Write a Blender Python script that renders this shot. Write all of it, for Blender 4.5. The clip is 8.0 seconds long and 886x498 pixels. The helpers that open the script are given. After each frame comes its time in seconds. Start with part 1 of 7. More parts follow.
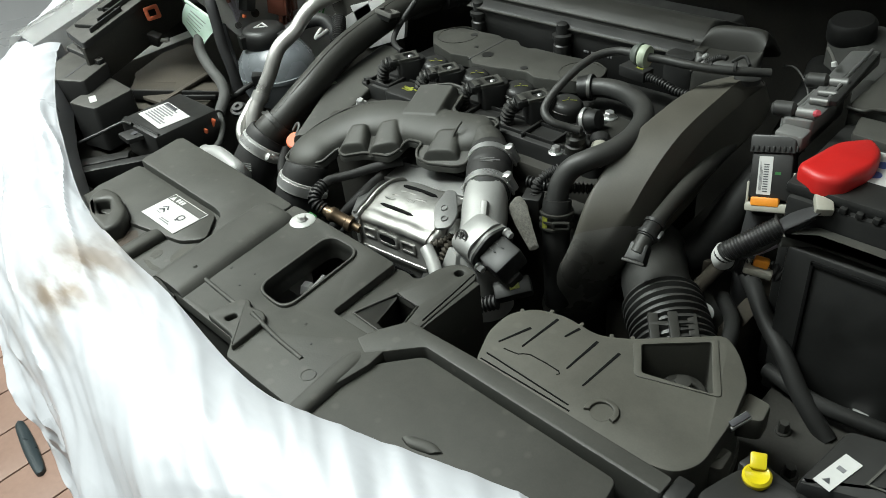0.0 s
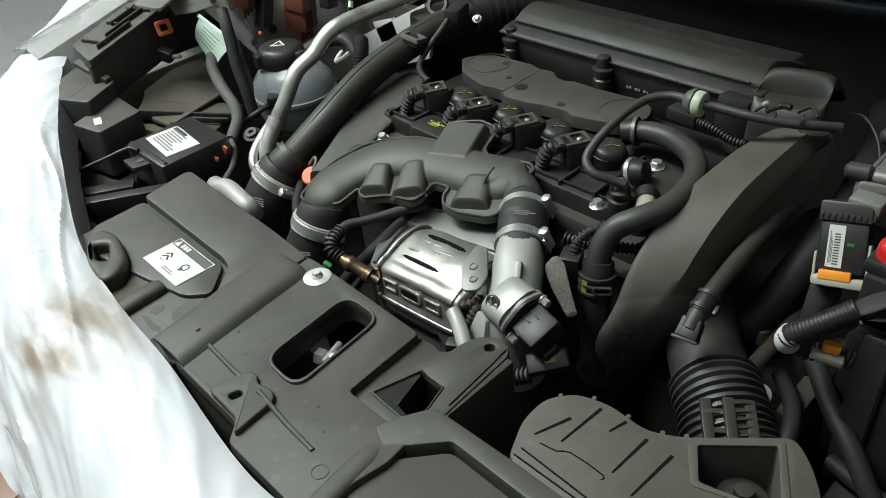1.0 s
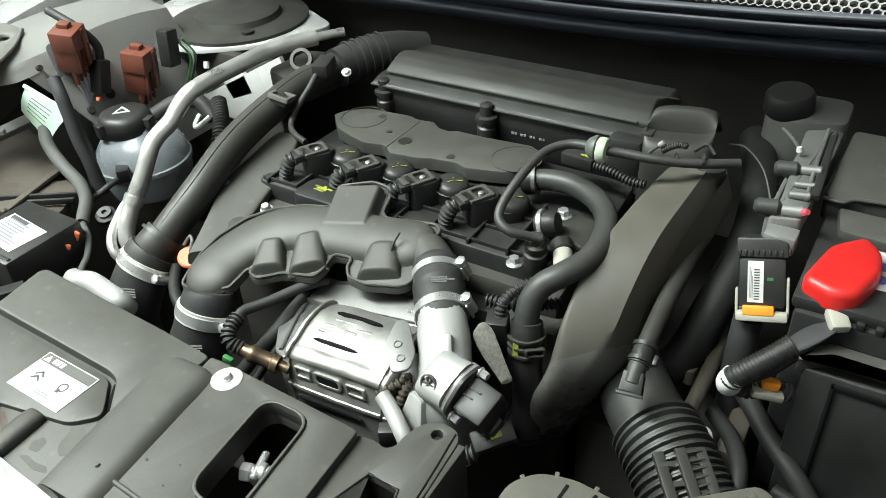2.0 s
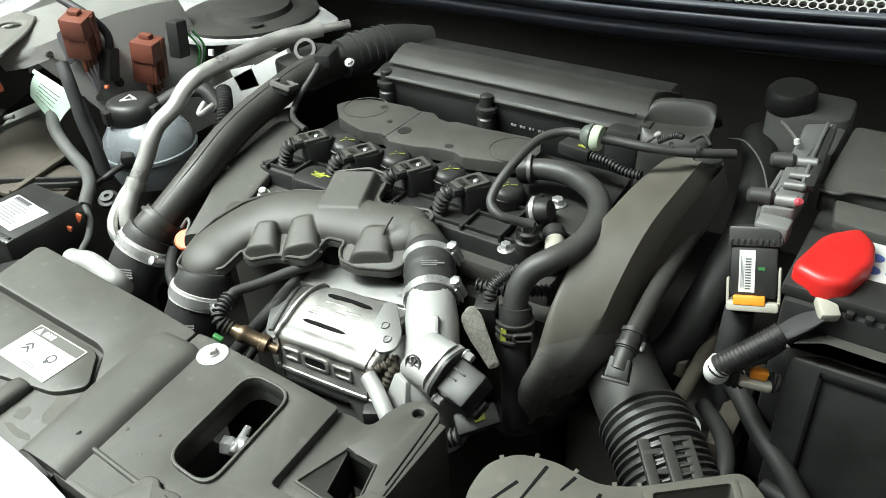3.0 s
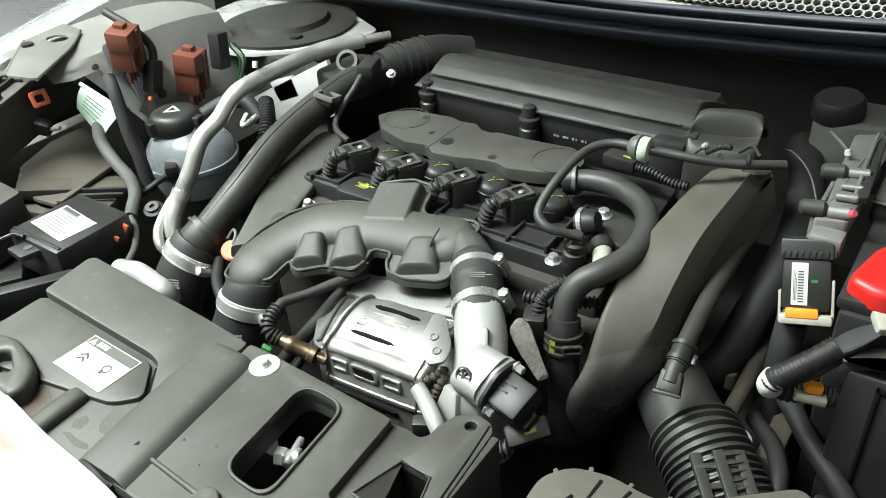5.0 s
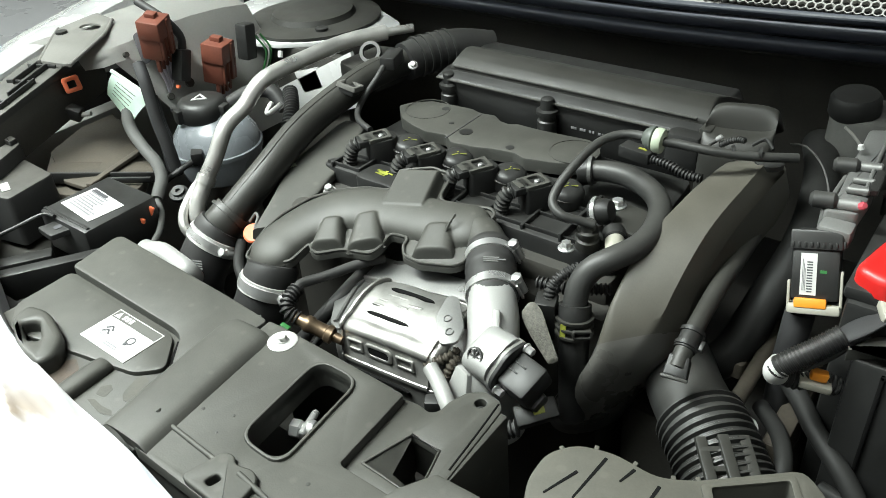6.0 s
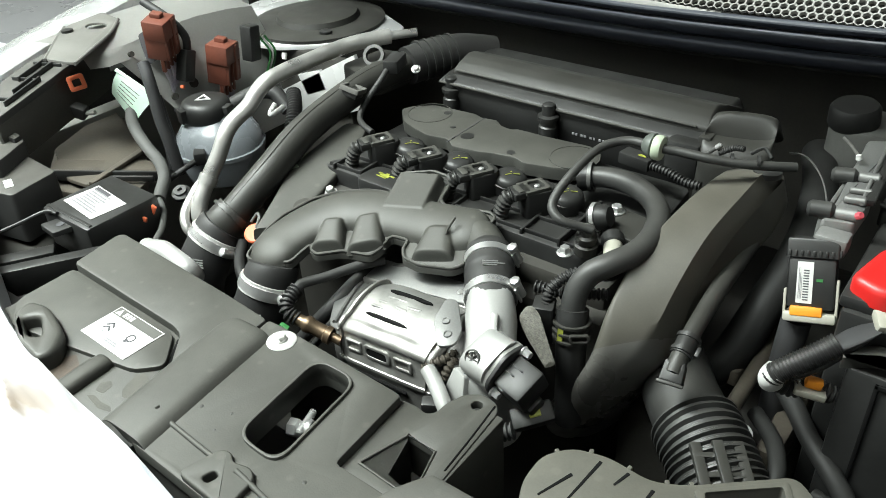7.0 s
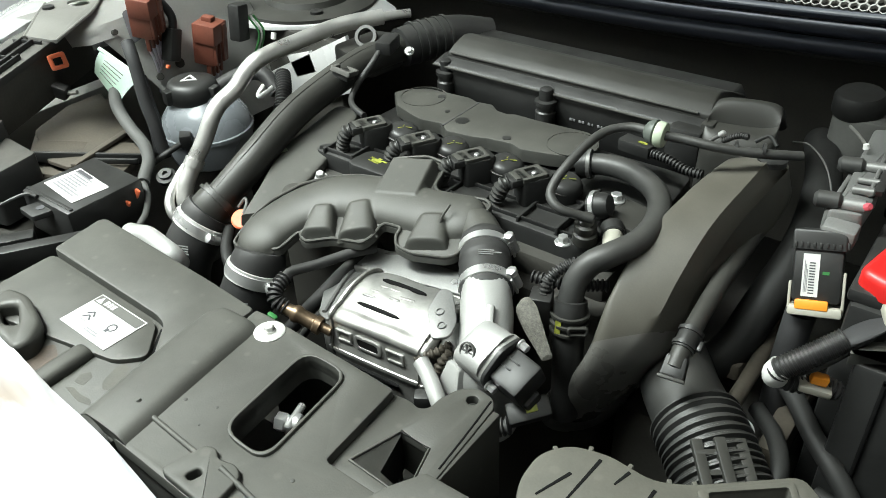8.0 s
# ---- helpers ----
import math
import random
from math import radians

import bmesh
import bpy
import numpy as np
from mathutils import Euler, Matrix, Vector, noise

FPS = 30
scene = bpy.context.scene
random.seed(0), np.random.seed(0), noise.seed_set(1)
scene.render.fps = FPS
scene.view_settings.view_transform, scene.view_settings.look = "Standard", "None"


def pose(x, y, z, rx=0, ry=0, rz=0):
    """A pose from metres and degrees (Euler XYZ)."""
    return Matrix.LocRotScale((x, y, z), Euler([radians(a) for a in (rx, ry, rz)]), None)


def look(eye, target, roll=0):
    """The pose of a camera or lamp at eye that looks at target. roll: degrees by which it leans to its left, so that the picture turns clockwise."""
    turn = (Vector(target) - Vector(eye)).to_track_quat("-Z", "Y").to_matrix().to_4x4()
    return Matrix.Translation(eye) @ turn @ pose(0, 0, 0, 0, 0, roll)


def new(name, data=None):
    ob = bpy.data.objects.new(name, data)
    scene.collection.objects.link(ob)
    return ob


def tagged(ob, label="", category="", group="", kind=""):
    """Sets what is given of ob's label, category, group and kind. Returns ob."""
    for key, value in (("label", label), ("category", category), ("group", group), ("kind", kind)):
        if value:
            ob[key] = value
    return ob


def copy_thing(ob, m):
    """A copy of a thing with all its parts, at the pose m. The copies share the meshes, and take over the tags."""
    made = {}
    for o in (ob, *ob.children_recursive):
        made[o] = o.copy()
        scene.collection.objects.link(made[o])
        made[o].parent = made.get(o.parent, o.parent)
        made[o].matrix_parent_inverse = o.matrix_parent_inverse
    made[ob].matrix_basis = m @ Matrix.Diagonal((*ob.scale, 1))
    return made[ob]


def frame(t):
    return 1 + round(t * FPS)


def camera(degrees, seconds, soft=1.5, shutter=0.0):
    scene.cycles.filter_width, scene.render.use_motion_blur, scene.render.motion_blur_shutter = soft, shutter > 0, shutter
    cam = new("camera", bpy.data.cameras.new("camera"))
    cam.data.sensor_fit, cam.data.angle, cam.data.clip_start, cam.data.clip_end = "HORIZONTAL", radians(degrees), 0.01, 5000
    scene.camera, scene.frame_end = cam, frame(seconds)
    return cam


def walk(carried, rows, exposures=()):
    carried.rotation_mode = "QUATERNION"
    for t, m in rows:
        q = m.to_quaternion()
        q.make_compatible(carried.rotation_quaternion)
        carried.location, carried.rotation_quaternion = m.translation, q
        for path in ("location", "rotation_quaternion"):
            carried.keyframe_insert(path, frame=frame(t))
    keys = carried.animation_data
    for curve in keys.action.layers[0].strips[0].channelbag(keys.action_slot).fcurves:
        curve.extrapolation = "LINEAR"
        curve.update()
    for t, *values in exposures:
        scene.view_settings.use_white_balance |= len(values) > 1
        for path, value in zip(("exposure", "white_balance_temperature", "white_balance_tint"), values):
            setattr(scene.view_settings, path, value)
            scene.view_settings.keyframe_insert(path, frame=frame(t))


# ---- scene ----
cam = camera(57.6, 8.0, soft=0.9)
PATH = [
    (0, (0.883, -0.787, 1.39), (-0.307, 0.301, 0.208), -6.9),
    (0.2, (0.899, -0.806, 1.388), (-0.264, 0.252, 0.152), -6.7),
    (0.5, (0.881, -0.788, 1.397), (-0.283, 0.271, 0.163), -6.0),
    (0.8, (0.819, -0.751, 1.412), (-0.369, 0.33, 0.22), -5.6),
    (1, (0.789, -0.713, 1.399), (-0.419, 0.345, 0.207), -6.2),
    (1.2, (0.757, -0.694, 1.394), (-0.414, 0.405, 0.202), -5.1),
    (1.5, (0.708, -0.689, 1.411), (-0.315, 0.536, 0.205), -4.9),
    (1.7, (0.669, -0.706, 1.416), (-0.253, 0.604, 0.218), -5.1),
    (2.8, (0.689, -0.713, 1.383), (-0.215, 0.678, 0.265), -2.8),
    (3, (0.703, -0.71, 1.382), (-0.25, 0.63, 0.244), -3.4),
    (3.5, (0.705, -0.711, 1.395), (-0.255, 0.615, 0.246), -3.5),
    (4, (0.676, -0.725, 1.389), (-0.275, 0.614, 0.248), -3.6),
    (4.5, (0.675, -0.725, 1.389), (-0.312, 0.601, 0.264), -4.1),
    (4.7, (0.677, -0.723, 1.393), (-0.321, 0.594, 0.266), -4.4),
    (5.8, (0.695, -0.737, 1.383), (-0.327, 0.571, 0.268), -4.0),
    (6, (0.702, -0.743, 1.387), (-0.346, 0.543, 0.269), -4.2),
    (6.5, (0.705, -0.747, 1.388), (-0.35, 0.533, 0.271), -3.5),
    (7, (0.707, -0.747, 1.389), (-0.345, 0.542, 0.281), -3.3),
    (7.5, (0.69, -0.741, 1.374), (-0.352, 0.552, 0.26), -3.0),
    (8, (0.685, -0.73, 1.375), (-0.333, 0.56, 0.236), -2.3),
]
EXPOSURES = [(0.0, 0.2), (0.1, 0.0), (0.2, -0.2), (0.5, -0.45), (0.7, -0.35), (1.0, 0.05), (1.5, 0.7), (1.7, 0.85), (2.8, 1.1), (4.7, 1.1), (5.8, 1.0), (8.0, 1.0)]
walk(cam, [(t, look(eye, target, roll)) for t, eye, target, roll in PATH], EXPOSURES)

# ---------------- light, world, exposure ----------------
world = bpy.data.worlds.new("world")
scene.world = world
world.use_nodes = True
world.node_tree.nodes["Background"].inputs[0].default_value = (0.75, 0.8, 0.85, 1)
world.node_tree.nodes["Background"].inputs[1].default_value = 0.15
scene.view_settings.exposure = 0.0


def area_light(name, at, target, sx, sy, watts, colour):
    data = bpy.data.lights.new(name, "AREA")
    data.shape, data.size, data.size_y, data.energy, data.color = "RECTANGLE", sx, sy, watts, colour
    ob = new(name, data)
    ob.matrix_world = look(at, target)
    return ob


LAMPS = [(-1.25, -0.80, 1.8, 0.30, 98), (-2.5, -1.5, 0.30, 1.4, 34), (-0.4, -1.05, 1.6, 0.25, 38), (0.4, 1.25, 1.8, 0.30, 88), (-3.9, -1.4, 0.30, 1.6, 20)]
for lx, ly, sx, sy, watts in LAMPS:
    area_light("unseen_lamp_light", (lx, ly, 3.02), (lx, ly, 0), sx, sy, watts, (0.92, 1.0, 0.955))

# ---------------- materials ----------------


def mat(name, colour, rough=0.5, metal=0.0, var=0.25, scale=18.0, grain=260.0, bump=0.15, dust=0.0, dust_colour=(0.33, 0.31, 0.27), coat=0.0, spec=0.5, rvar=0.12, spots=0.0):
    """A surface with two scales of variation, fine relief, and dust that lies on upward faces in patches."""
    m = bpy.data.materials.new(name)
    m.use_nodes = True
    nt = m.node_tree
    n, l = nt.nodes, nt.links
    b = n["Principled BSDF"]
    tc = n.new("ShaderNodeTexCoord")
    big = n.new("ShaderNodeTexNoise")
    big.inputs["Scale"].default_value, big.inputs["Detail"].default_value = scale, 6
    fine = n.new("ShaderNodeTexNoise")
    fine.inputs["Scale"].default_value, fine.inputs["Detail"].default_value = grain, 3
    l.new(tc.outputs["Object"], big.inputs["Vector"])
    l.new(tc.outputs["Object"], fine.inputs["Vector"])
    mixn = n.new("ShaderNodeMath")
    mixn.operation = "MULTIPLY_ADD"
    l.new(fine.outputs[0], mixn.inputs[0])
    mixn.inputs[1].default_value = 0.35
    l.new(big.outputs[0], mixn.inputs[2])
    ramp = n.new("ShaderNodeMapRange")
    l.new(mixn.outputs[0], ramp.inputs[0])
    ramp.inputs[1].default_value, ramp.inputs[2].default_value = 0.4, 0.95
    ramp.inputs[3].default_value, ramp.inputs[4].default_value = 1 - var, 1 + var
    tint = n.new("ShaderNodeVectorMath")
    tint.operation = "SCALE"
    tint.inputs[0].default_value = colour
    l.new(ramp.outputs[0], tint.inputs["Scale"])
    out = tint.outputs[0]
    if dust:
        geo = n.new("ShaderNodeNewGeometry")
        sep = n.new("ShaderNodeSeparateXYZ")
        l.new(geo.outputs["Normal"], sep.inputs[0])
        up = n.new("ShaderNodeMapRange")
        l.new(sep.outputs[2], up.inputs[0])
        up.inputs[1].default_value, up.inputs[2].default_value = 0.2, 1.0
        up.inputs[3].default_value, up.inputs[4].default_value = 0.0, dust
        cloud = n.new("ShaderNodeTexNoise")
        cloud.inputs["Scale"].default_value, cloud.inputs["Detail"].default_value = 30, 8
        cloud.inputs["Roughness"].default_value = 0.65
        l.new(tc.outputs["Object"], cloud.inputs["Vector"])
        cr = n.new("ShaderNodeMapRange")
        l.new(cloud.outputs[0], cr.inputs[0])
        cr.inputs[1].default_value, cr.inputs[2].default_value = 0.25, 0.75
        cr.inputs[3].default_value, cr.inputs[4].default_value = 0.4, 1.0
        amount = n.new("ShaderNodeMath")
        amount.operation = "MULTIPLY"
        l.new(up.outputs[0], amount.inputs[0])
        l.new(cr.outputs[0], amount.inputs[1])
        mix = n.new("ShaderNodeMix")
        mix.data_type = "RGBA"
        l.new(amount.outputs[0], mix.inputs["Factor"])
        l.new(out, mix.inputs["A"])
        mix.inputs["B"].default_value = (*dust_colour, 1)
        out = mix.outputs["Result"]
    if spots:
        cells = n.new("ShaderNodeTexVoronoi")
        cells.inputs["Scale"].default_value, cells.inputs["Randomness"].default_value = 42, 1.0
        l.new(tc.outputs["Object"], cells.inputs["Vector"])
        wob = n.new("ShaderNodeMath")
        wob.operation = "MULTIPLY_ADD"
        l.new(big.outputs[0], wob.inputs[0])
        wob.inputs[1].default_value = -0.55
        l.new(cells.outputs["Distance"], wob.inputs[2])
        ring = n.new("ShaderNodeMapRange")
        l.new(wob.outputs[0], ring.inputs[0])
        ring.inputs[1].default_value, ring.inputs[2].default_value = -0.20, -0.10
        ring.inputs[3].default_value, ring.inputs[4].default_value = spots, 0.0
        stain = n.new("ShaderNodeMix")
        stain.data_type = "RGBA"
        l.new(ring.outputs[0], stain.inputs["Factor"])
        l.new(out, stain.inputs["A"])
        stain.inputs["B"].default_value = (*dust_colour, 1)
        out = stain.outputs["Result"]
    l.new(out, b.inputs["Base Color"])
    rr = n.new("ShaderNodeMapRange")
    l.new(big.outputs[0], rr.inputs[0])
    rr.inputs[1].default_value, rr.inputs[2].default_value = 0.3, 0.7
    rr.inputs[3].default_value, rr.inputs[4].default_value = max(0.03, rough - rvar), min(1, rough + rvar)
    l.new(rr.outputs[0], b.inputs["Roughness"])
    b.inputs["Metallic"].default_value = metal
    b.inputs["Coat Weight"].default_value = coat
    b.inputs["Specular IOR Level"].default_value = spec
    if bump:
        bp = n.new("ShaderNodeBump")
        bp.inputs["Strength"].default_value, bp.inputs["Distance"].default_value = bump, 0.001
        l.new(mixn.outputs[0], bp.inputs["Height"])
        l.new(bp.outputs[0], b.inputs["Normal"])
    return m


M_GREY = mat("moulded_grey_plastic", (0.034, 0.0345, 0.0305), 0.55, var=0.24, scale=7, grain=500, bump=0.3, dust=0.11, spec=0.4, spots=0.06)
M_DUSTMARK = mat("dried_dust_film", (0.058, 0.056, 0.047), 0.7, var=0.4, scale=60, grain=500, bump=0.2)
M_MUD = mat("dried_brown_dirt", (0.062, 0.046, 0.034), 0.75, var=0.5, scale=50, grain=400, bump=0.4)
M_BOX = mat("dusty_brown_grey_plastic", (0.056, 0.055, 0.047), 0.6, var=0.22, scale=9, grain=500, bump=0.25, dust=0.16, dust_colour=(0.30, 0.28, 0.23), spec=0.35, spots=0.05)
M_DUCT = mat("satin_black_plastic", (0.022, 0.022, 0.0195), 0.50, var=0.18, scale=12, grain=600, bump=0.12, dust=0.06, spec=0.4)
M_BLACK = mat("black_plastic", (0.0145, 0.0147, 0.0143), 0.48, var=0.3, bump=0.12, dust=0.03, spec=0.42)
M_SWEEP = mat("lit_upper_duct_plastic", (0.056, 0.053, 0.044), 0.5, var=0.22, scale=14, grain=600, bump=0.15, dust=0.10, dust_colour=(0.30, 0.27, 0.21), spec=0.4)
M_LOWDUCT = mat("brightened_lower_duct_plastic", (0.085, 0.083, 0.076), 0.32, var=0.2, scale=20, grain=600, bump=0.1, dust=0.05, spec=0.5)
M_DULLCAST = mat("dull_dark_cast_metal", (0.15, 0.15, 0.145), 0.5, 0.5, var=0.3, grain=500, bump=0.4)
M_DUSTBLACK = mat("dusty_black_plastic", (0.016, 0.016, 0.0155), 0.6, var=0.3, scale=20, bump=0.2, dust=0.20)
M_LOOM = mat("grey_loom_tape", (0.060, 0.060, 0.057), 0.7, var=0.25, grain=900, bump=0.4)
M_DIMBLACK = mat("dimmed_black_plastic", (0.0115, 0.0117, 0.0113), 0.62, var=0.3, bump=0.12, dust=0.018, spec=0.28)
M_DEEP = mat("grimy_black_metal", (0.026, 0.0245, 0.0205), 0.7, var=0.5, bump=0.3)
M_RUBBER = mat("black_rubber", (0.021, 0.021, 0.021), 0.6, var=0.25, bump=0.15, dust=0.05, spec=0.4)
M_HOSE = mat("matt_hose_rubber", (0.024, 0.0245, 0.0235), 0.52, var=0.2, bump=0.2, dust=0.08, spec=0.45)
M_CAST = mat("cast_aluminium", (0.33, 0.33, 0.318), 0.58, 0.35, var=0.14, grain=700, bump=0.4)
M_SHIELD = mat("aluminised_steel_sheet", (0.30, 0.296, 0.28), 0.44, 0.7, var=0.22, scale=30, grain=160, bump=0.7)
M_STEEL = mat("zinc_plated_steel", (0.66, 0.66, 0.65), 0.32, 0.8, var=0.12, bump=0.1)
M_ALU = mat("weathered_aluminium_casting", (0.21, 0.21, 0.203), 0.5, 0.55, var=0.25, grain=600, bump=0.4)
M_GAP = mat("painted_gap_shade", (0.005, 0.005, 0.005), 0.8, var=0.2, bump=0, spec=0.1)
M_TEAL = mat("dark_blue_green_plastic", (0.02, 0.03, 0.034), 0.35, var=0.2)
M_CLAMP = mat("bright_spring_band", (0.72, 0.72, 0.70), 0.38, 0.6, var=0.15, scale=40, bump=0.08)
M_HOLDER = mat("dull_grey_holder_plastic", (0.075, 0.075, 0.070), 0.6, var=0.2, bump=0.1)
M_GREENGREY = mat("grey_green_plastic", (0.075, 0.085, 0.075), 0.5, var=0.15, bump=0.1)
M_BRAID = mat("woven_glass_braid", (0.11, 0.105, 0.09), 0.7, var=0.45, scale=300, grain=900, bump=0.8)
M_PIPE = mat("bare_aluminium_tube", (0.62, 0.61, 0.585), 0.36, 0.8, var=0.1, scale=30, bump=0.08)
M_BRASS = mat("heat_tinted_steel", (0.20, 0.145, 0.095), 0.42, 0.85, var=0.35, bump=0.25)
M_WHITEPAINT = mat("white_car_paint", (0.52, 0.52, 0.515), 0.25, var=0.03, bump=0.0, coat=0.6)
M_GREYPAINT = mat("shade_toned_wing_paint", (0.20, 0.197, 0.185), 0.45, var=0.12, scale=10, bump=0.08, dust=0.1)
M_WINGPAINT = mat("shade_toned_dusty_white_paint", (0.34, 0.338, 0.32), 0.4, var=0.10, scale=8, bump=0.05, dust=0.1)
M_DUSTY = mat("dusty_grey_bracket_paint", (0.10, 0.098, 0.09), 0.55, var=0.2, scale=14, bump=0.15, dust=0.1)
M_LABEL = mat("white_label_paper", (0.52, 0.52, 0.505), 0.5, var=0.05, bump=0.03)
M_BAND = mat("grey_green_print_band", (0.075, 0.075, 0.067), 0.55, var=0.1, bump=0)
M_WASHER = mat("matt_zinc_washer", (0.50, 0.50, 0.48), 0.5, 0.35, var=0.12, scale=60, bump=0.1)
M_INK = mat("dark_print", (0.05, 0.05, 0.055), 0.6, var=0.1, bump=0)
M_GREYINK = mat("grey_print", (0.17, 0.17, 0.175), 0.6, var=0.1, bump=0)
M_HOSEPRINT = mat("faded_hose_print", (0.15, 0.15, 0.145), 0.7, var=0.4, scale=60, bump=0)
M_REDINK = mat("red_print", (0.45, 0.06, 0.08), 0.6, var=0.1, bump=0)
M_RED = mat("red_plastic", (0.50, 0.014, 0.012), 0.42, var=0.1, bump=0.1)
M_ORANGE = mat("orange_plastic", (0.75, 0.26, 0.02), 0.4, var=0.12, bump=0.1)
M_CORAL = mat("coral_red_plastic", (0.72, 0.16, 0.07), 0.5, var=0.1, bump=0.1)
M_YELLOW = mat("yellow_plastic", (0.62, 0.50, 0.01), 0.4, var=0.12, bump=0.1)
M_YELINK = mat("yellow_green_marking", (0.24, 0.26, 0.035), 0.6, var=0.5, scale=90, bump=0.0)
M_BROWN = mat("brown_connector_plastic", (0.135, 0.042, 0.026), 0.45, var=0.2, bump=0.15)
M_MINT = mat("mint_green_paper", (0.62, 0.76, 0.66), 0.6, var=0.08, bump=0.1)
M_GREEN = mat("green_plastic", (0.03, 0.15, 0.04), 0.45, var=0.2)
M_CREAM = mat("cream_plastic", (0.33, 0.32, 0.27), 0.45, var=0.12)
M_PALEGREEN = mat("pale_green_plastic", (0.36, 0.41, 0.31), 0.45, var=0.08)
M_TANK = mat("milky_tank_plastic", (0.19, 0.205, 0.22), 0.3, var=0.15, scale=14, bump=0.06)
M_SEAL = mat("dark_blue_grey_seal", (0.030, 0.034, 0.046), 0.5, var=0.15, bump=0.08, spec=0.4)
M_GRILLE = mat("grey_grille_plastic", (0.27, 0.265, 0.25), 0.55, var=0.12, bump=0.1)
M_RUST = mat("rusty_brown_metal", (0.060, 0.051, 0.039), 0.7, 0.2, var=0.4, bump=0.4)
M_WIRE = mat("violet_grey_wire", (0.4, 0.37, 0.43), 0.5, var=0.2, bump=0)
M_TAPE = mat("fabric_tape", (0.022, 0.022, 0.023), 0.7, var=0.3, grain=900, bump=0.4)
M_WALL = mat("workshop_wall_paint", (0.62, 0.62, 0.61), 0.7, var=0.06, scale=2, bump=0.1)
M_CEIL = mat("ceiling_paint", (0.75, 0.75, 0.73), 0.8, var=0.05, scale=2, bump=0.1)
M_FLOOR = mat("grey_epoxy_floor", (0.3, 0.3, 0.31), 0.3, var=0.12, scale=3, grain=60, bump=0.06)
M_BROWNFLOOR = mat("brown_wooden_floor", (0.27, 0.17, 0.13), 0.45, var=0.2, scale=4, grain=80, bump=0.1)


def sheet_material():
    """White crinkled cloth with a few brown smears."""
    m = mat("white_protective_sheet", (0.485, 0.495, 0.526), 0.36, var=0.03, scale=6, grain=120, bump=0.12)
    n, l = m.node_tree.nodes, m.node_tree.links
    b = n["Principled BSDF"]
    src = b.inputs["Base Color"].links[0].from_socket
    tc = n.new("ShaderNodeTexCoord")
    mp = n.new("ShaderNodeMapping")
    mp.inputs["Rotation"].default_value = (0, 0, 0.9)
    mp.inputs["Scale"].default_value = (7, 26, 7)
    l.new(tc.outputs["Object"], mp.inputs["Vector"])
    tx = n.new("ShaderNodeTexNoise")
    tx.inputs["Scale"].default_value, tx.inputs["Detail"].default_value = 1.0, 5
    l.new(mp.outputs[0], tx.inputs["Vector"])
    r = n.new("ShaderNodeMapRange")
    l.new(tx.outputs[0], r.inputs[0])
    r.inputs[1].default_value, r.inputs[2].default_value = 0.45, 0.62
    r.inputs[3].default_value, r.inputs[4].default_value = 0.0, 0.92
    far = n.new("ShaderNodeVectorMath")
    far.operation = "DISTANCE"
    l.new(tc.outputs["Object"], far.inputs[0])
    far.inputs[1].default_value = (0.045, -0.098, 0.005)
    near = n.new("ShaderNodeMapRange")
    l.new(far.outputs["Value"], near.inputs[0])
    near.inputs[1].default_value, near.inputs[2].default_value = 0.02, 0.12
    near.inputs[3].default_value, near.inputs[4].default_value = 1.0, 0.05
    both = n.new("ShaderNodeMath")
    both.operation = "MULTIPLY"
    l.new(r.outputs[0], both.inputs[0])
    l.new(near.outputs[0], both.inputs[1])
    mix = n.new("ShaderNodeMix")
    mix.data_type = "RGBA"
    l.new(both.outputs[0], mix.inputs["Factor"])
    l.new(src, mix.inputs["A"])
    mix.inputs["B"].default_value = (0.17, 0.115, 0.065, 1)
    l.new(mix.outputs["Result"], b.inputs["Base Color"])
    last = b.inputs["Normal"].links[0].from_socket
    for scale, dist, stretch in ((9, 0.0030, (0.6, 3.2, 2.0)), (26, 0.0010, (0.7, 2.6, 1.8))):
        mp2 = n.new("ShaderNodeMapping")
        mp2.inputs["Rotation"].default_value = (0.2, 0.1, 0.12)
        mp2.inputs["Scale"].default_value = stretch
        l.new(tc.outputs["Object"], mp2.inputs["Vector"])
        rg = n.new("ShaderNodeTexNoise")
        rg.noise_type = "RIDGED_MULTIFRACTAL"
        rg.inputs["Scale"].default_value, rg.inputs["Detail"].default_value = scale, 3
        rg.inputs["Distortion"].default_value = 0.4
        l.new(mp2.outputs[0], rg.inputs["Vector"])
        bp = n.new("ShaderNodeBump")
        bp.inputs["Strength"].default_value, bp.inputs["Distance"].default_value = 0.3, dist
        l.new(rg.outputs[0], bp.inputs["Height"])
        l.new(last, bp.inputs["Normal"])
        last = bp.outputs[0]
    l.new(last, b.inputs["Normal"])
    return m


M_SHEET = sheet_material()

# ---------------- building helpers ----------------
BASE = {}


def thing(name, at, label, category, group="", kind=""):
    ob = new(name)
    ob.location = at
    ob.empty_display_size = 0.02
    BASE[ob.name] = Vector(at)
    return tagged(ob, label, category, group, kind)


def finish(name, bm, material, at=Vector((0, 0, 0)), angle=38):
    bmesh.ops.recalc_face_normals(bm, faces=bm.faces)
    for f in bm.faces:
        f.smooth = True
    for e in bm.edges:
        if len(e.link_faces) == 2 and e.calc_face_angle(0) > radians(angle):
            e.smooth = False
    bmesh.ops.translate(bm, verts=bm.verts, vec=-at)
    me = bpy.data.meshes.new(name)
    bm.to_mesh(me)
    bm.free()
    me.materials.append(material)
    return me


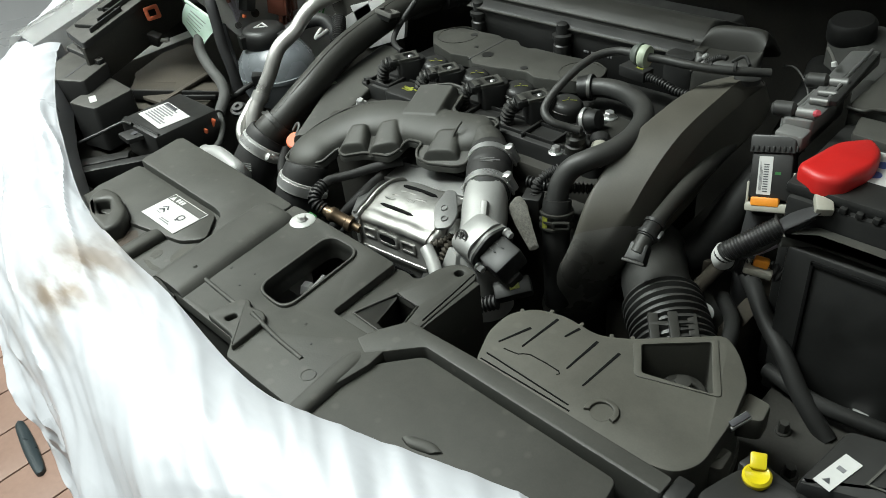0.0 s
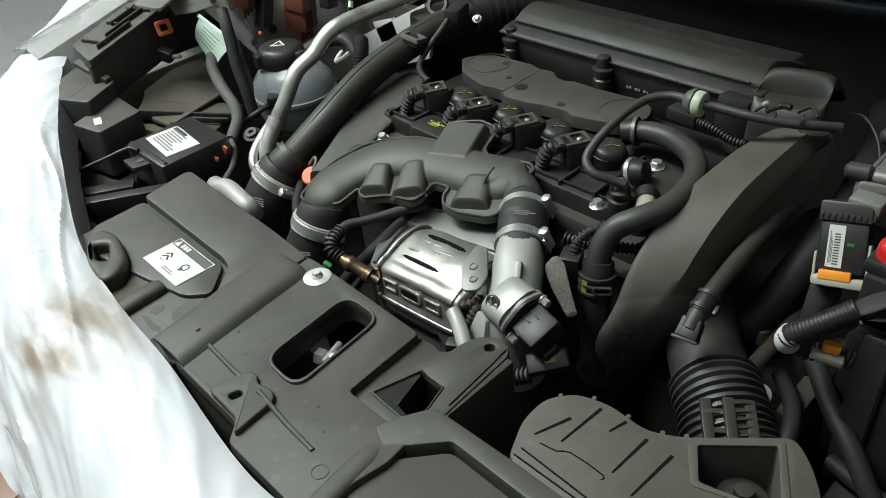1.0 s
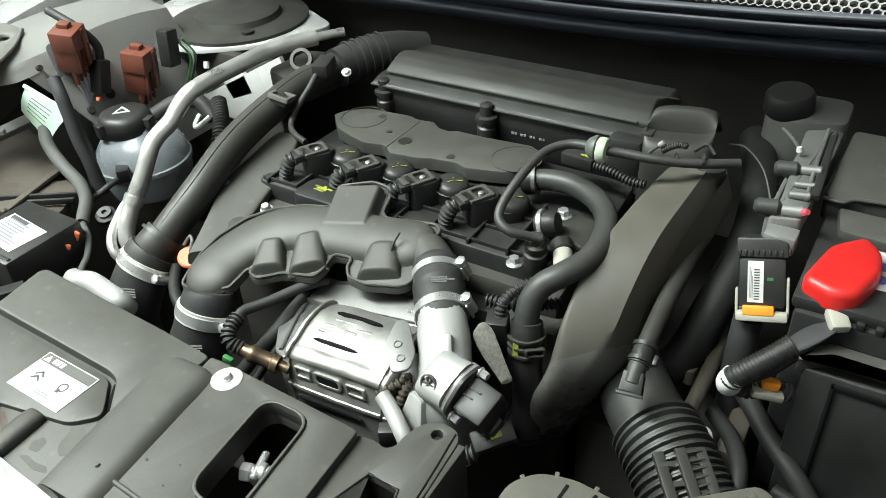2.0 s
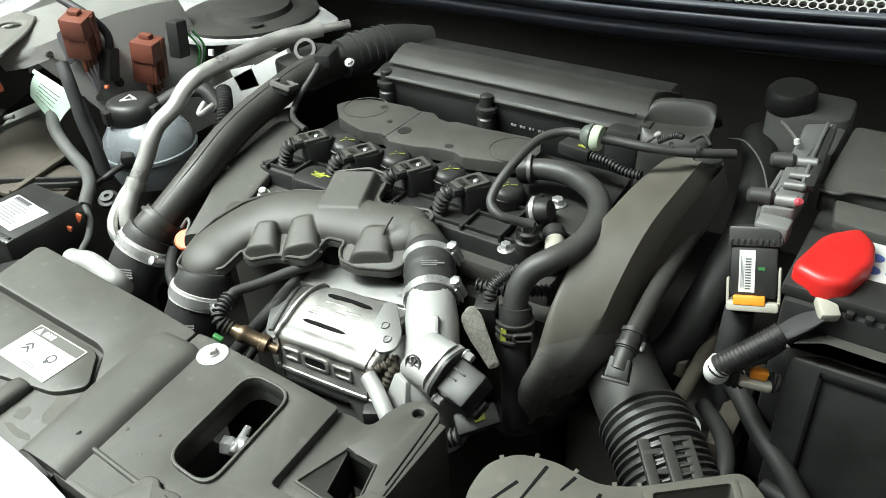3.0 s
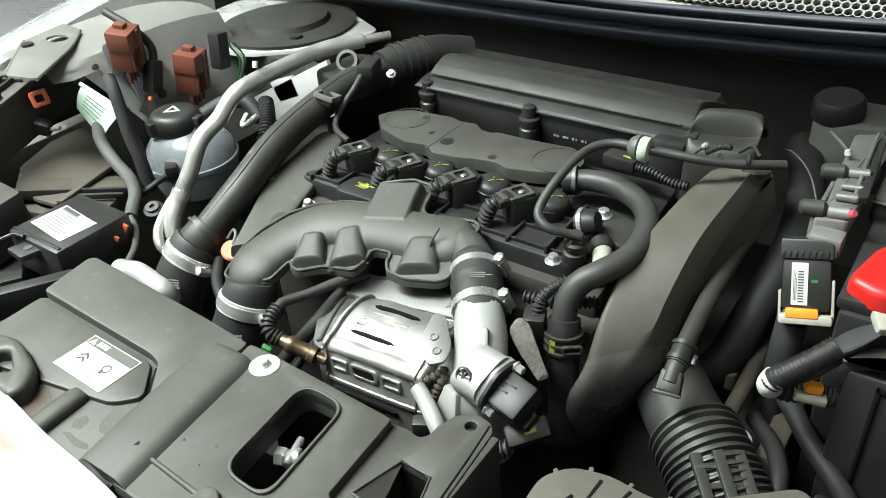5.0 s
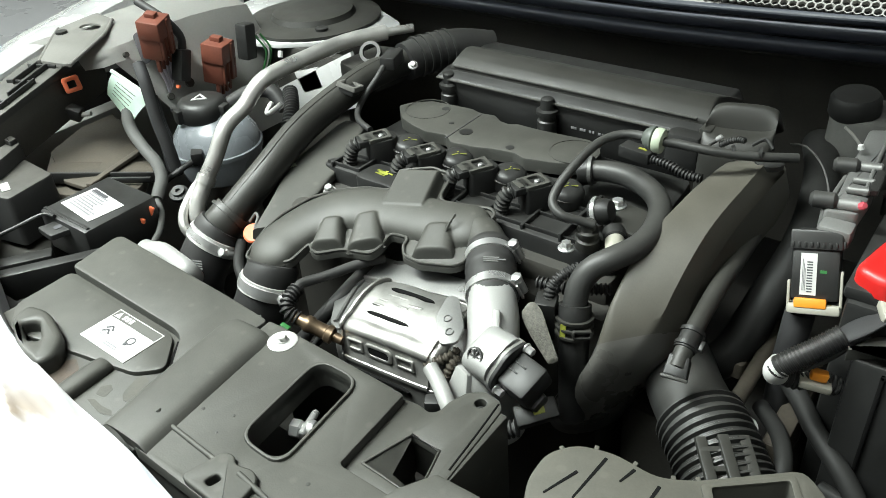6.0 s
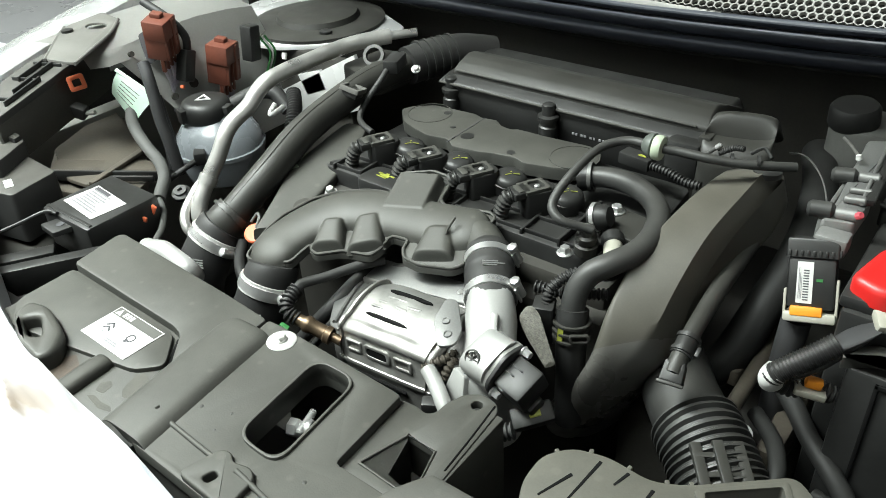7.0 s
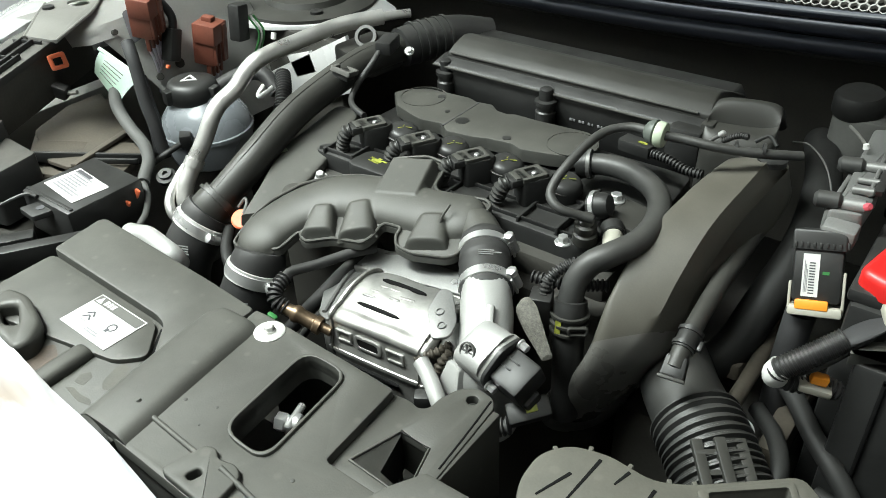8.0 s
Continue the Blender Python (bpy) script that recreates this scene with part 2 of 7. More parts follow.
def part(name, bm, material, parent, label=""):
    ob = new(name, finish(name, bm, material, BASE[parent.name]))
    ob.parent = parent
    BASE[ob.name] = BASE[parent.name]
    return tagged(ob, label)


def solo(name, bm, material, label, category, at=(0, 0, 0), group="", kind=""):
    ob = new(name, finish(name, bm, material, Vector(at)))
    ob.location = at
    BASE[ob.name] = Vector(at)
    return tagged(ob, label, category, group, kind)


def B():
    return bmesh.new()


def add(bm, other, m=None):
    """Joins the bmesh other into bm."""
    if m is not None:
        bmesh.ops.transform(other, matrix=m, verts=other.verts)
    me = bpy.data.meshes.new("tmp")
    other.to_mesh(me)
    other.free()
    bm.from_mesh(me)
    bpy.data.meshes.remove(me)
    return bm


def box(bm, x0, x1, y0, y1, z0, z1, bev=0.003, m=None, seg=2):
    t = B()
    bmesh.ops.create_cube(t, size=1)
    bmesh.ops.transform(t, matrix=Matrix.Translation(((x0 + x1) / 2, (y0 + y1) / 2, (z0 + z1) / 2)) @ Matrix.Diagonal((x1 - x0, y1 - y0, z1 - z0, 1)), verts=t.verts)
    if bev:
        bmesh.ops.bevel(t, geom=t.edges[:], offset=bev, segments=seg, affect="EDGES", profile=0.5)
    return add(bm, t, m)


def rounded(pts, r, n=4):
    """Rounds the corners of a flat outline."""
    out = []
    k = len(pts)
    for i in range(k):
        p, a, c = Vector(pts[i]), Vector(pts[i - 1]), Vector(pts[(i + 1) % k])
        d1, d2 = (a - p), (c - p)
        q = min(r, d1.length * 0.45, d2.length * 0.45)
        s, e = p + d1.normalized() * q, p + d2.normalized() * q
        for j in range(n + 1):
            u = j / n
            out.append((s * (1 - u) ** 2 + p * 2 * u * (1 - u) + e * u ** 2)[:])
    return out


def prism(bm, pts, z0, z1, bev=0.003, m=None, holes=(), seg=2):
    """A flat outline, with holes, extruded from z0 to z1, its upper and lower rims rounded."""
    t = B()
    edges = []
    for loop in (pts, *holes):
        vs = [t.verts.new((x, y, z1)) for x, y in loop]
        edges += [t.edges.new((vs[i], vs[(i + 1) % len(vs)])) for i in range(len(vs))]
    bmesh.ops.triangle_fill(t, use_beauty=True, use_dissolve=True, edges=edges)
    r = bmesh.ops.extrude_face_region(t, geom=t.faces[:])
    vs = [g for g in r["geom"] if isinstance(g, bmesh.types.BMVert)]
    bmesh.ops.translate(t, verts=vs, vec=(0, 0, z0 - z1))
    bmesh.ops.recalc_face_normals(t, faces=t.faces)
    if bev:
        rim = [e for e in t.edges if len(e.link_faces) == 2 and abs(e.verts[0].co.z - e.verts[1].co.z) < 1e-6 and e.calc_face_angle(0) > 1.0 and e.verts[0].co.z > (z0 + z1) / 2]
        bmesh.ops.bevel(t, geom=rim, offset=bev, segments=seg, affect="EDGES", profile=0.5)
    return add(bm, t, m)


def axes(d, up=None):
    d = Vector(d).normalized()
    u = Vector(up) if up else (Vector((0, 0, 1)) if abs(d.z) < 0.9 else Vector((0, 1, 0)))
    r = d.cross(u).normalized()
    return r, r.cross(d).normalized(), d


def lathe(bm, at, d, profile, seg=24, closed=False):
    """Turns a profile of (radius, height) about the axis d through at; closed: a ring with an open middle."""
    r, u, d = axes(d)
    at = Vector(at)
    rings = []
    for rad, h in profile:
        c = at + d * h
        if rad < 1e-5:
            rings.append([bm.verts.new(c)])
        else:
            rings.append([bm.verts.new(c + (r * math.cos(2 * math.pi * i / seg) + u * math.sin(2 * math.pi * i / seg)) * rad) for i in range(seg)])
    for a, b in zip(rings, rings[1:] + rings[:1] if closed else rings[1:]):
        for i in range(seg):
            j = (i + 1) % seg
            if len(a) == 1 and len(b) == 1:
                continue
            if len(a) == 1:
                bm.faces.new((a[0], b[j], b[i]))
            elif len(b) == 1:
                bm.faces.new((a[i], a[j], b[0]))
            else:
                bm.faces.new((a[i], a[j], b[j], b[i]))
    for end in () if closed else (rings[0], rings[-1]):
        if len(end) > 2:
            bm.faces.new(end)
    return bm


def cyl(bm, p0, p1, r, r1=None, seg=20, bev=0.0015):
    p0, p1 = Vector(p0), Vector(p1)
    h = (p1 - p0).length
    r1 = r if r1 is None else r1
    b = min(bev, h * 0.3, r * 0.4, r1 * 0.4)
    return lathe(bm, p0, p1 - p0, [(r - b, 0), (r, b), (r1, h - b), (r1 - b, h)], seg)


def spline(pts, sub=8):
    """Points along a smooth curve through pts; the points may carry more than three numbers."""
    p = [np.array(q, float) for q in pts]
    p = [2 * p[0] - p[1], *p, 2 * p[-1] - p[-2]]
    out = []
    for i in range(1, len(p) - 2):
        a, b, c, d = p[i - 1: i + 3]
        for j in range(sub):
            t = j / sub
            out.append(0.5 * (2 * b + (c - a) * t + (2 * a - 5 * b + 4 * c - d) * t * t + (3 * b - a - 3 * c + d) * t ** 3))
    out.append(p[-2])
    return out


def tube(bm, pts, r, seg=14, sub=8, corr=None, caps=True):
    """A round tube along pts. A fourth number of a point is its own radius. corr: (depth, pitch) of ribs round it."""
    pts = [(*q, r) if len(q) == 3 else q for q in pts]
    line = spline(pts, sub)
    if corr:
        depth, pitch = corr
        dist = [0.0]
        for a, b in zip(line, line[1:]):
            dist.append(dist[-1] + float(np.linalg.norm((b - a)[:3])))
        steps = max(8, int(dist[-1] / pitch * 4))
        fine = []
        for k in range(steps + 1):
            s = dist[-1] * k / steps
            i = max(0, min(len(line) - 2, int(np.searchsorted(dist, s)) - 1))
            u = (s - dist[i]) / max(1e-9, dist[i + 1] - dist[i])
            q = line[i] * (1 - u) + line[i + 1] * u
            q[3] += depth * (0.5 if k % 4 in (1, 2) else -0.5)
            fine.append(q)
        line = fine
    rings, right = [], None
    for i, q in enumerate(line):
        d = Vector(line[min(i + 1, len(line) - 1)][:3] - line[max(i - 1, 0)][:3]).normalized()
        if right is None:
            right, up, _ = axes(d)
        else:
            right = (right - d * right.dot(d)).normalized()
            up = right.cross(d)
        c = Vector(q[:3])
        rings.append([bm.verts.new(c + (right * math.cos(2 * math.pi * k / seg) + up * math.sin(2 * math.pi * k / seg)) * q[3]) for k in range(seg)])
    for a, b in zip(rings, rings[1:]):
        for k in range(seg):
            bm.faces.new((a[k], a[(k + 1) % seg], b[(k + 1) % seg], b[k]))
    if caps:
        bm.faces.new(rings[0])
        bm.faces.new(rings[-1])
    return bm


def loft(bm, secs, n=28, power=3.0, sub=6, caps=True):
    """Sections (centre, half-width vector, half-height vector) joined into a skin of squarish rings."""
    flat = spline([(*c, *w, *h) for c, w, h in secs], sub)
    rings = []
    for q in flat:
        c, w, h = Vector(q[:3]), Vector(q[3:6]), Vector(q[6:9])
        ring = []
        for k in range(n):
            a = 2 * math.pi * k / n
            ca, sa = math.cos(a), math.sin(a)
            ring.append(bm.verts.new(c + w * math.copysign(abs(ca) ** (2 / power), ca) + h * math.copysign(abs(sa) ** (2 / power), sa)))
        rings.append(ring)
    for a, b in zip(rings, rings[1:]):
        for k in range(n):
            bm.faces.new((a[k], a[(k + 1) % n], b[(k + 1) % n], b[k]))
    if caps:
        bm.faces.new(rings[0])
        bm.faces.new(rings[-1])
    return bm


def hexbolt(bm, at, d, r=0.007, h=0.006, flange=1.5):
    lathe(bm, at, d, [(r * flange, 0), (r * flange, 0.0012), (r * flange * 0.9, 0.002)], 20)
    lathe(bm, Vector(at) + Vector(d).normalized() * 0.002, d, [(r, 0), (r, h * 0.85), (r * 0.85, h)], 6)
    return bm


def band(bm, at, d, r, width, thick=0.0012, seg=36):
    """A flat metal band round an axis."""
    lathe(bm, Vector(at) - Vector(d).normalized() * width / 2, d, [(r, 0), (r + thick, 0.0004), (r + thick, width - 0.0004), (r, width)], seg)
    return bm


def clamp(parent, at, d, r, side, width=0.011):
    """A worm-drive clamp with its screw housing on the given side."""
    d = Vector(d).normalized()
    c = part("hose_clamp", band(B(), at, d, r, width), M_STEEL, parent, "bright zinc-plated worm-drive clamp")
    side = Vector(side)
    side = (side - d * side.dot(d)).normalized()
    tang = d.cross(side).normalized()
    p = Vector(at) + side * (r + 0.004)
    t = B()
    cyl(t, p - tang * 0.012, p + tang * 0.009, 0.0052, seg=14)
    lathe(t, p + tang * 0.009, tang, [(0.0062, 0), (0.0062, 0.006), (0.004, 0.007)], 6)
    m = Matrix((tang, d, tang.cross(d))).transposed().to_4x4()
    m.translation = p - side * 0.003
    box(t, -0.016, 0.006, -width * 0.55, width * 0.55, -0.0015, 0.0015, 0.0005, m)
    part("clamp_screw", t, M_STEEL, c)
    for k in range(14):
        a = 0.35 + 0.085 * k
        q = Vector(at) + (side * math.cos(a) - tang * math.sin(a)) * (r + 0.0013)
        m2 = Matrix((tang * math.cos(a) + side * math.sin(a), d, side * math.cos(a) - tang * math.sin(a))).transposed().to_4x4()
        m2.translation = q
        part("clamp_slot", box(B(), -0.0007, 0.0007, -width * 0.3, width * 0.3, -0.0004, 0.0004, 0, m2), M_INK, c)
    return c


def xprofile(bm, prof, x0, x1, cut=0.0, z_slope=0.0):
    """A profile of (y, z) drawn out along x; cut narrows its ends towards the top."""
    zs = [z for _, z in prof]
    rows = []
    for x, s in ((x0, 1), (x1, -1)):
        rows.append([bm.verts.new((x + s * cut * (z - min(zs)) / (max(zs) - min(zs)), y, z + z_slope * x)) for y, z in prof])
    k = len(prof)
    for i in range(k):
        bm.faces.new((rows[0][i], rows[0][(i + 1) % k], rows[1][(i + 1) % k], rows[1][i]))
    bm.faces.new(rows[0])
    bm.faces.new(rows[1])
    bmesh.ops.bevel(bm, geom=bm.edges[:], offset=0.0025, segments=2, affect="EDGES", profile=0.5)
    return bm


def frame_at(at, x, y):
    """A matrix at a place, with the x axis along x and y near y."""
    x = Vector(x).normalized()
    z = x.cross(Vector(y)).normalized()
    m = Matrix((x, z.cross(x), z)).transposed().to_4x4()
    m.translation = at
    return m


def bars(parent, m, w, h, rows, material, seed=1, name="print_bar"):
    """Rows of plain bars where there is print too small to read, on the plane of m."""
    rnd = random.Random(seed)
    for k in range(rows):
        y = h * (0.5 - (k + 0.5) / rows)
        part(name, box(B(), -w / 2, -w / 2 + w * rnd.uniform(0.6, 1.0), y - h / rows * 0.25, y + h / rows * 0.25, 0, 0.0004, 0, m), material, parent)

# ---------------- the room ----------------
solo("floor", box(B(), -6, 6, -5, 5, -0.1, 0, 0), M_FLOOR, "smooth grey workshop floor with soft sheen", "floor", kind="structure")
for nm, a in (("wall_north", (-6, 6, 5, 5.2, 0, 3.1)), ("wall_south", (-6, 6, -5.2, -5, 0, 3.1)), ("wall_west", (-6.2, -6, -5, 5, 0, 3.1)), ("wall_east", (6, 6.2, -5, 5, 0, 3.1))):
    solo(nm, box(B(), *a, 0), M_WALL, "plain painted workshop wall", "wall", kind="structure")
solo("ceiling", box(B(), -6.2, 6.2, -5.2, 5.2, 3.1, 3.2, 0), M_CEIL, "plain pale ceiling", "ceiling", kind="structure")
for lx, ly, sx, sy, watts in LAMPS:
    solo("unseen_lamp_housing", box(B(), lx - sx / 2 - 0.02, lx + sx / 2 + 0.02, ly - sy / 2 - 0.02, ly + sy / 2 + 0.02, 3.03, 3.1, 0.004), M_CEIL, "long white ceiling lamp housing, added out of view", "ceiling lamp", (lx, ly, 3.03), "ceiling lamps")
mat_thing = thing("floor_mat", (-0.9, -1.2, 0.002), "brown wooden floor boards along the front of the car", "floor", kind="structure")
for i in range(12):
    part("plank", box(B(), -1.55 + i * 0.14, -1.55 + i * 0.14 + 0.136, -2.6, -0.2 if i > 0 else -0.3, 0.002, 0.012, 0.002), M_BROWNFLOOR, mat_thing)

strip_m = pose(-0.75, -0.65, 0.016, 0, 0, -9)
t = loft(B(), [(strip_m @ Vector((x, 0, 0)), (0, w, 0), (0, 0, 0.008)) for x, w in ((-0.10, 0.004), (-0.085, 0.012), (0.0, 0.016), (0.085, 0.012), (0.10, 0.004))], 16, 3)
solo("floor_strip", t, M_TEAL, "small dark blue-green strip lying on the wooden floor", "strip", (-0.75, -0.65, 0.008))

# ---------------- bodywork round the bay ----------------


body = thing("car_body", (0, 0.1, 0), "white car body with its engine bay", "car body")
# dark sheet steel that closes the bay below and behind
part("bay_floor", box(B(), -0.95, 0.98, -0.50, 0.58, 0.28, 0.32, 0.004), M_DEEP, body, "dark grimy undertray")
part("firewall", box(B(), -0.95, 0.98, 0.56, 0.60, 0.30, 0.90, 0.004), M_DEEP, body, "dark firewall behind the engine")
part("side_rail", box(B(), 0.90, 0.98, -0.42, 0.60, 0.30, 0.86, 0.01), M_DEEP, body)
part("inner_wing", box(B(), -0.70, -0.66, -0.30, 0.60, 0.30, 0.80, 0.006), M_GREYPAINT, body, "grey inner wing panel")

# front carrier: moulded panel across the bay front
carrier = thing("front_carrier_panel", (0.1, -0.45, 0.80), "matt grey moulded plastic front panel with openings", "panel")
hole1 = rounded([(0.227, -0.466), (0.279, -0.469), (0.268, -0.355), (0.216, -0.354)], 0.019, 6)
platform = rounded([(0.220, -0.529), (0.228, -0.500), (0.231, -0.489), (0.243, -0.486), (0.251, -0.493), (0.270, -0.488), (0.282, -0.495), (0.288, -0.545), (0.274, -0.531)], 0.009, 5)
slot = rounded([(0.2425, -0.5205), (0.2512, -0.5220), (0.2545, -0.5105), (0.246, -0.5085)], 0.004)
L_OUT = [(0.150, -0.5285), (0.270, -0.532), (0.286, -0.550), (0.398, -0.552), (0.411, -0.470), (0.405, -0.404), (0.398, -0.4395), (0.322, -0.4385), (0.3155, -0.342), (0.295, -0.3405), (0.238, -0.338), (0.142, -0.334), (0.122, -0.335)]
part("top_plate", prism(B(), rounded(L_OUT, 0.005), 0.838, 0.852, 0.003, holes=(hole1, slot)), M_GREY, carrier)
part("raised_pad", prism(B(), platform, 0.849, 0.8585, 0.0022, holes=(slot,), seg=3), M_GREY, carrier)
big = [((x - 0.2475) * 1.13 + 0.2475, (y + 0.411) * 1.06 - 0.411) for x, y in hole1]
part("opening_rim", prism(B(), big, 0.826, 0.8555, 0.0015, holes=(hole1,)), M_GREY, carrier, "raised lip round the opening")
# recessed corner with its funnel and the screw tab
funnel = [(0.331, -0.421), (0.3465, -0.3705), (0.379, -0.3725), (0.394, -0.425)]
tab = [(0.317, -0.437), (0.311, -0.339), (0.330, -0.337), (0.342, -0.340), (0.349, -0.334), (0.350, -0.318), (0.357, -0.299), (0.372, -0.288), (0.390, -0.291), (0.398, -0.301), (0.404, -0.400), (0.399, -0.437)]
tab_hole = [(0.376 + 0.0055 * math.cos(k), -0.304 + 0.0055 * math.sin(k)) for k in np.linspace(0, 2 * math.pi, 16, endpoint=False)]
part("pocket_floor", prism(B(), rounded(tab, 0.005), 0.832, 0.8415, 0.0018, holes=(rounded(funnel, 0.003), tab_hole)), M_GREY, carrier)
t = B()
inner = [(0.3575, -0.4125), (0.3455, -0.3695), (0.377, -0.3715), (0.388, -0.418)]
top_r, low_r = [t.verts.new((*p, 0.8405)) for p in funnel], [t.verts.new((*p, 0.8355)) for p in inner]
foot_r = [t.verts.new((*p, 0.790)) for p in inner]
for k in range(4):
    t.faces.new((top_r[k], top_r[(k + 1) % 4], low_r[(k + 1) % 4], low_r[k]))
    t.faces.new((low_r[k], low_r[(k + 1) % 4], foot_r[(k + 1) % 4], foot_r[k]))
bmesh.ops.solidify(t, geom=t.faces[:], thickness=-0.002)
part("funnel", t, M_GREY, carrier, "sloping funnel round the small opening")
part("funnel_rim", tube(B(), [(x, y, 0.8415) for x, y in (*funnel, funnel[0])], 0.0014, seg=8, sub=1), M_GREY, carrier)
part("tab_groove", tube(B(), [(0.391, -0.296, 0.8414), (0.395, -0.335, 0.8414), (0.399, -0.385, 0.8414)], 0.0011, seg=6, sub=2), M_GAP, carrier, "thin black strip painting the shaded groove along the tab")
part("tab_flange", box(B(), 0.392, 0.4055, -0.400, -0.302, 0.70, 0.8395, 0.002), M_GREY, carrier)
part("front_wall", prism(B(), [(0.128, -0.5265), (0.272, -0.5295), (0.288, -0.5475), (0.402, -0.5495), (0.402, -0.544), (0.292, -0.541), (0.276, -0.523), (0.128, -0.520)], 0.62, 0.8475, 0.001), M_DUCT, carrier, "front face under the plate edge, darkened for its shade")
part("rear_wall", box(B(), 0.140, 0.316, -0.346, -0.340, 0.66, 0.842, 0.002), M_GREY, carrier)
# thin ribs over the plate
part("rib", tube(B(), [(0.142, -0.4915, 0.861), (0.152, -0.4925, 0.8535), (0.19, -0.495, 0.8525), (0.2305, -0.498, 0.854)], 0.0026, seg=10, sub=4), M_GREY, carrier)
part("rib", tube(B(), [(0.262, -0.4985, 0.8585), (0.280, -0.500, 0.8565), (0.31, -0.5025, 0.8525), (0.352, -0.505, 0.8515)], 0.0026, seg=10, sub=4), M_GREY, carrier)
for x, y, r in ((0.168, -0.462, 0.002), (0.20, -0.452, 0.0015), (0.203, -0.475, 0.0012), (0.315, -0.47, 0.002), (0.343, -0.486, 0.0016)):
    part("moulded_dot", lathe(B(), (x, y, 0.8515), (0, 0, 1), [(r, 0), (r, 0.0009), (0, 0.0013)], 10), M_DUCT, carrier)
part("ring_mark", lathe(B(), (0.375, -0.515, 0.8516), (0, 0, 1), [(0.008, 0), (0.008, 0.0009), (0.0068, 0.0009), (0.0068, 0)], 24, True), M_GREY, carrier)
# broad ridge, steep towards the plate, its rear end rounded
t = B()
rows = []
for y, x0, x1, h in ((-0.350, 0.104, 0.133, 0.000), (-0.3515, 0.100, 0.138, 0.004), (-0.355, 0.096, 0.142, 0.0085), (-0.361, 0.093, 0.1455, 0.0112), (-0.372, 0.091, 0.1475, 0.0122), (-0.42, 0.096, 0.153, 0.0122), (-0.47, 0.104, 0.159, 0.0122), (-0.522, 0.112, 0.1655, 0.0122), (-0.5275, 0.113, 0.1665, 0.0105)):
    rows.append([t.verts.new((x, y, 0.8485 + z)) for x, z in ((x0 - 0.012, 0.0), (x0, h * 0.80), (x0 + 0.010, h * 0.97), ((x0 + x1) / 2, h), (x1 - 0.014, h), (x1 - 0.008, h * 0.96), (x1 - 0.003, h * 0.8), (x1 + 0.001, h * 0.52), (x1 + 0.004, h * 0.22), (x1 + 0.007, -0.002))])
for p, q in zip(rows, rows[1:]):
    for k in range(len(p) - 1):
        t.faces.new((p[k], p[k + 1], q[k + 1], q[k]))
t.faces.new(rows[-1])
part("ridge", t, M_GREY, carrier)
t = B()
lip = [[t.verts.new((0.103 + 0.046 * k / 8 + dx, -0.5265 - 0.004 * k / 8 + dy, 0.8485 + 0.0085 * math.sin(math.pi * k / 8) ** 0.7 + dz)) for k in range(9)] for dx, dy, dz in ((0, 0, 0), (-0.003, -0.008, 0.002), (-0.006, -0.018, -0.003), (-0.004, -0.018, -0.007), (0.0, -0.006, -0.008))]
for p, q in zip(lip, lip[1:]):
    for k in range(8):
        t.faces.new((p[k], p[k + 1], q[k + 1], q[k]))
part("ridge_end", t, M_DUCT, carrier, "flared hollow end of the ridge")
part("end_plug", box(B(), 0.104, 0.150, -0.540, -0.524, 0.80, 0.846, 0.003), M_DUCT, carrier)
part("end_flap", prism(B(), [(0.120, -0.600), (0.190, -0.600), (0.176, -0.538), (0.146, -0.536), (0.118, -0.545)], 0.832, 0.836, 0.001), M_HOLDER, carrier, "grey flap below the edge, paler for the light on it")
# left side: raised rear strip, lower label panel with a rounded corner, and the shade behind it painted black
part("left_plate", prism(B(), rounded([(-0.165, -0.56), (0.095, -0.56), (0.12, -0.53), (0.12, -0.40), (-0.165, -0.392)], 0.006), 0.822, 0.8405, 0.003), M_GREY, carrier)
part("rear_strip", prism(B(), rounded([(-0.164, -0.3935), (-0.175, -0.325), (-0.168, -0.318), (0.045, -0.329), (0.120, -0.335), (0.120, -0.430), (0.098, -0.446), (0.090, -0.440), (0.060, -0.4055), (0.042, -0.4005)], 0.007), 0.80, 0.8515, 0.003), M_GREY, carrier)
part("label_panel", prism(B(), rounded([(-0.162, -0.397), (0.036, -0.4045), (0.050, -0.408), (0.083, -0.443), (0.060, -0.466), (-0.120, -0.500), (-0.160, -0.47)], 0.010), 0.838, 0.8460, 0.002), M_GREY, carrier)
part("recess_gap", prism(B(), rounded([(0.052, -0.405), (0.062, -0.407), (0.091, -0.441), (0.084, -0.446)], 0.003), 0.8395, 0.8408, 0), M_GAP, carrier, "black sheet painting the shaded gap behind the label panel")
t = loft(B(), [((0.022, -0.470, 0.840), (0.009, 0, 0), (0, 0, 0.004)), ((0.022, -0.480, 0.842), (0.012, 0, 0), (0, 0, 0.010)), ((0.026, -0.555, 0.842), (0.012, 0, 0), (0, 0, 0.010))], 16, 2.6)
part("moulded_bump", t, M_GREY, carrier)
cup_hole = rounded([(-0.098, -0.494), (-0.066, -0.506), (-0.050, -0.498), (-0.084, -0.480)], 0.008, 6)
part("moulded_cup", prism(B(), rounded([(-0.116, -0.494), (-0.070, -0.517), (-0.020, -0.522), (-0.016, -0.503), (-0.036, -0.480), (-0.090, -0.464), (-0.122, -0.470)], 0.014, 6), 0.832, 0.862, 0.006, holes=(cup_hole,), seg=3), M_GREY, carrier)
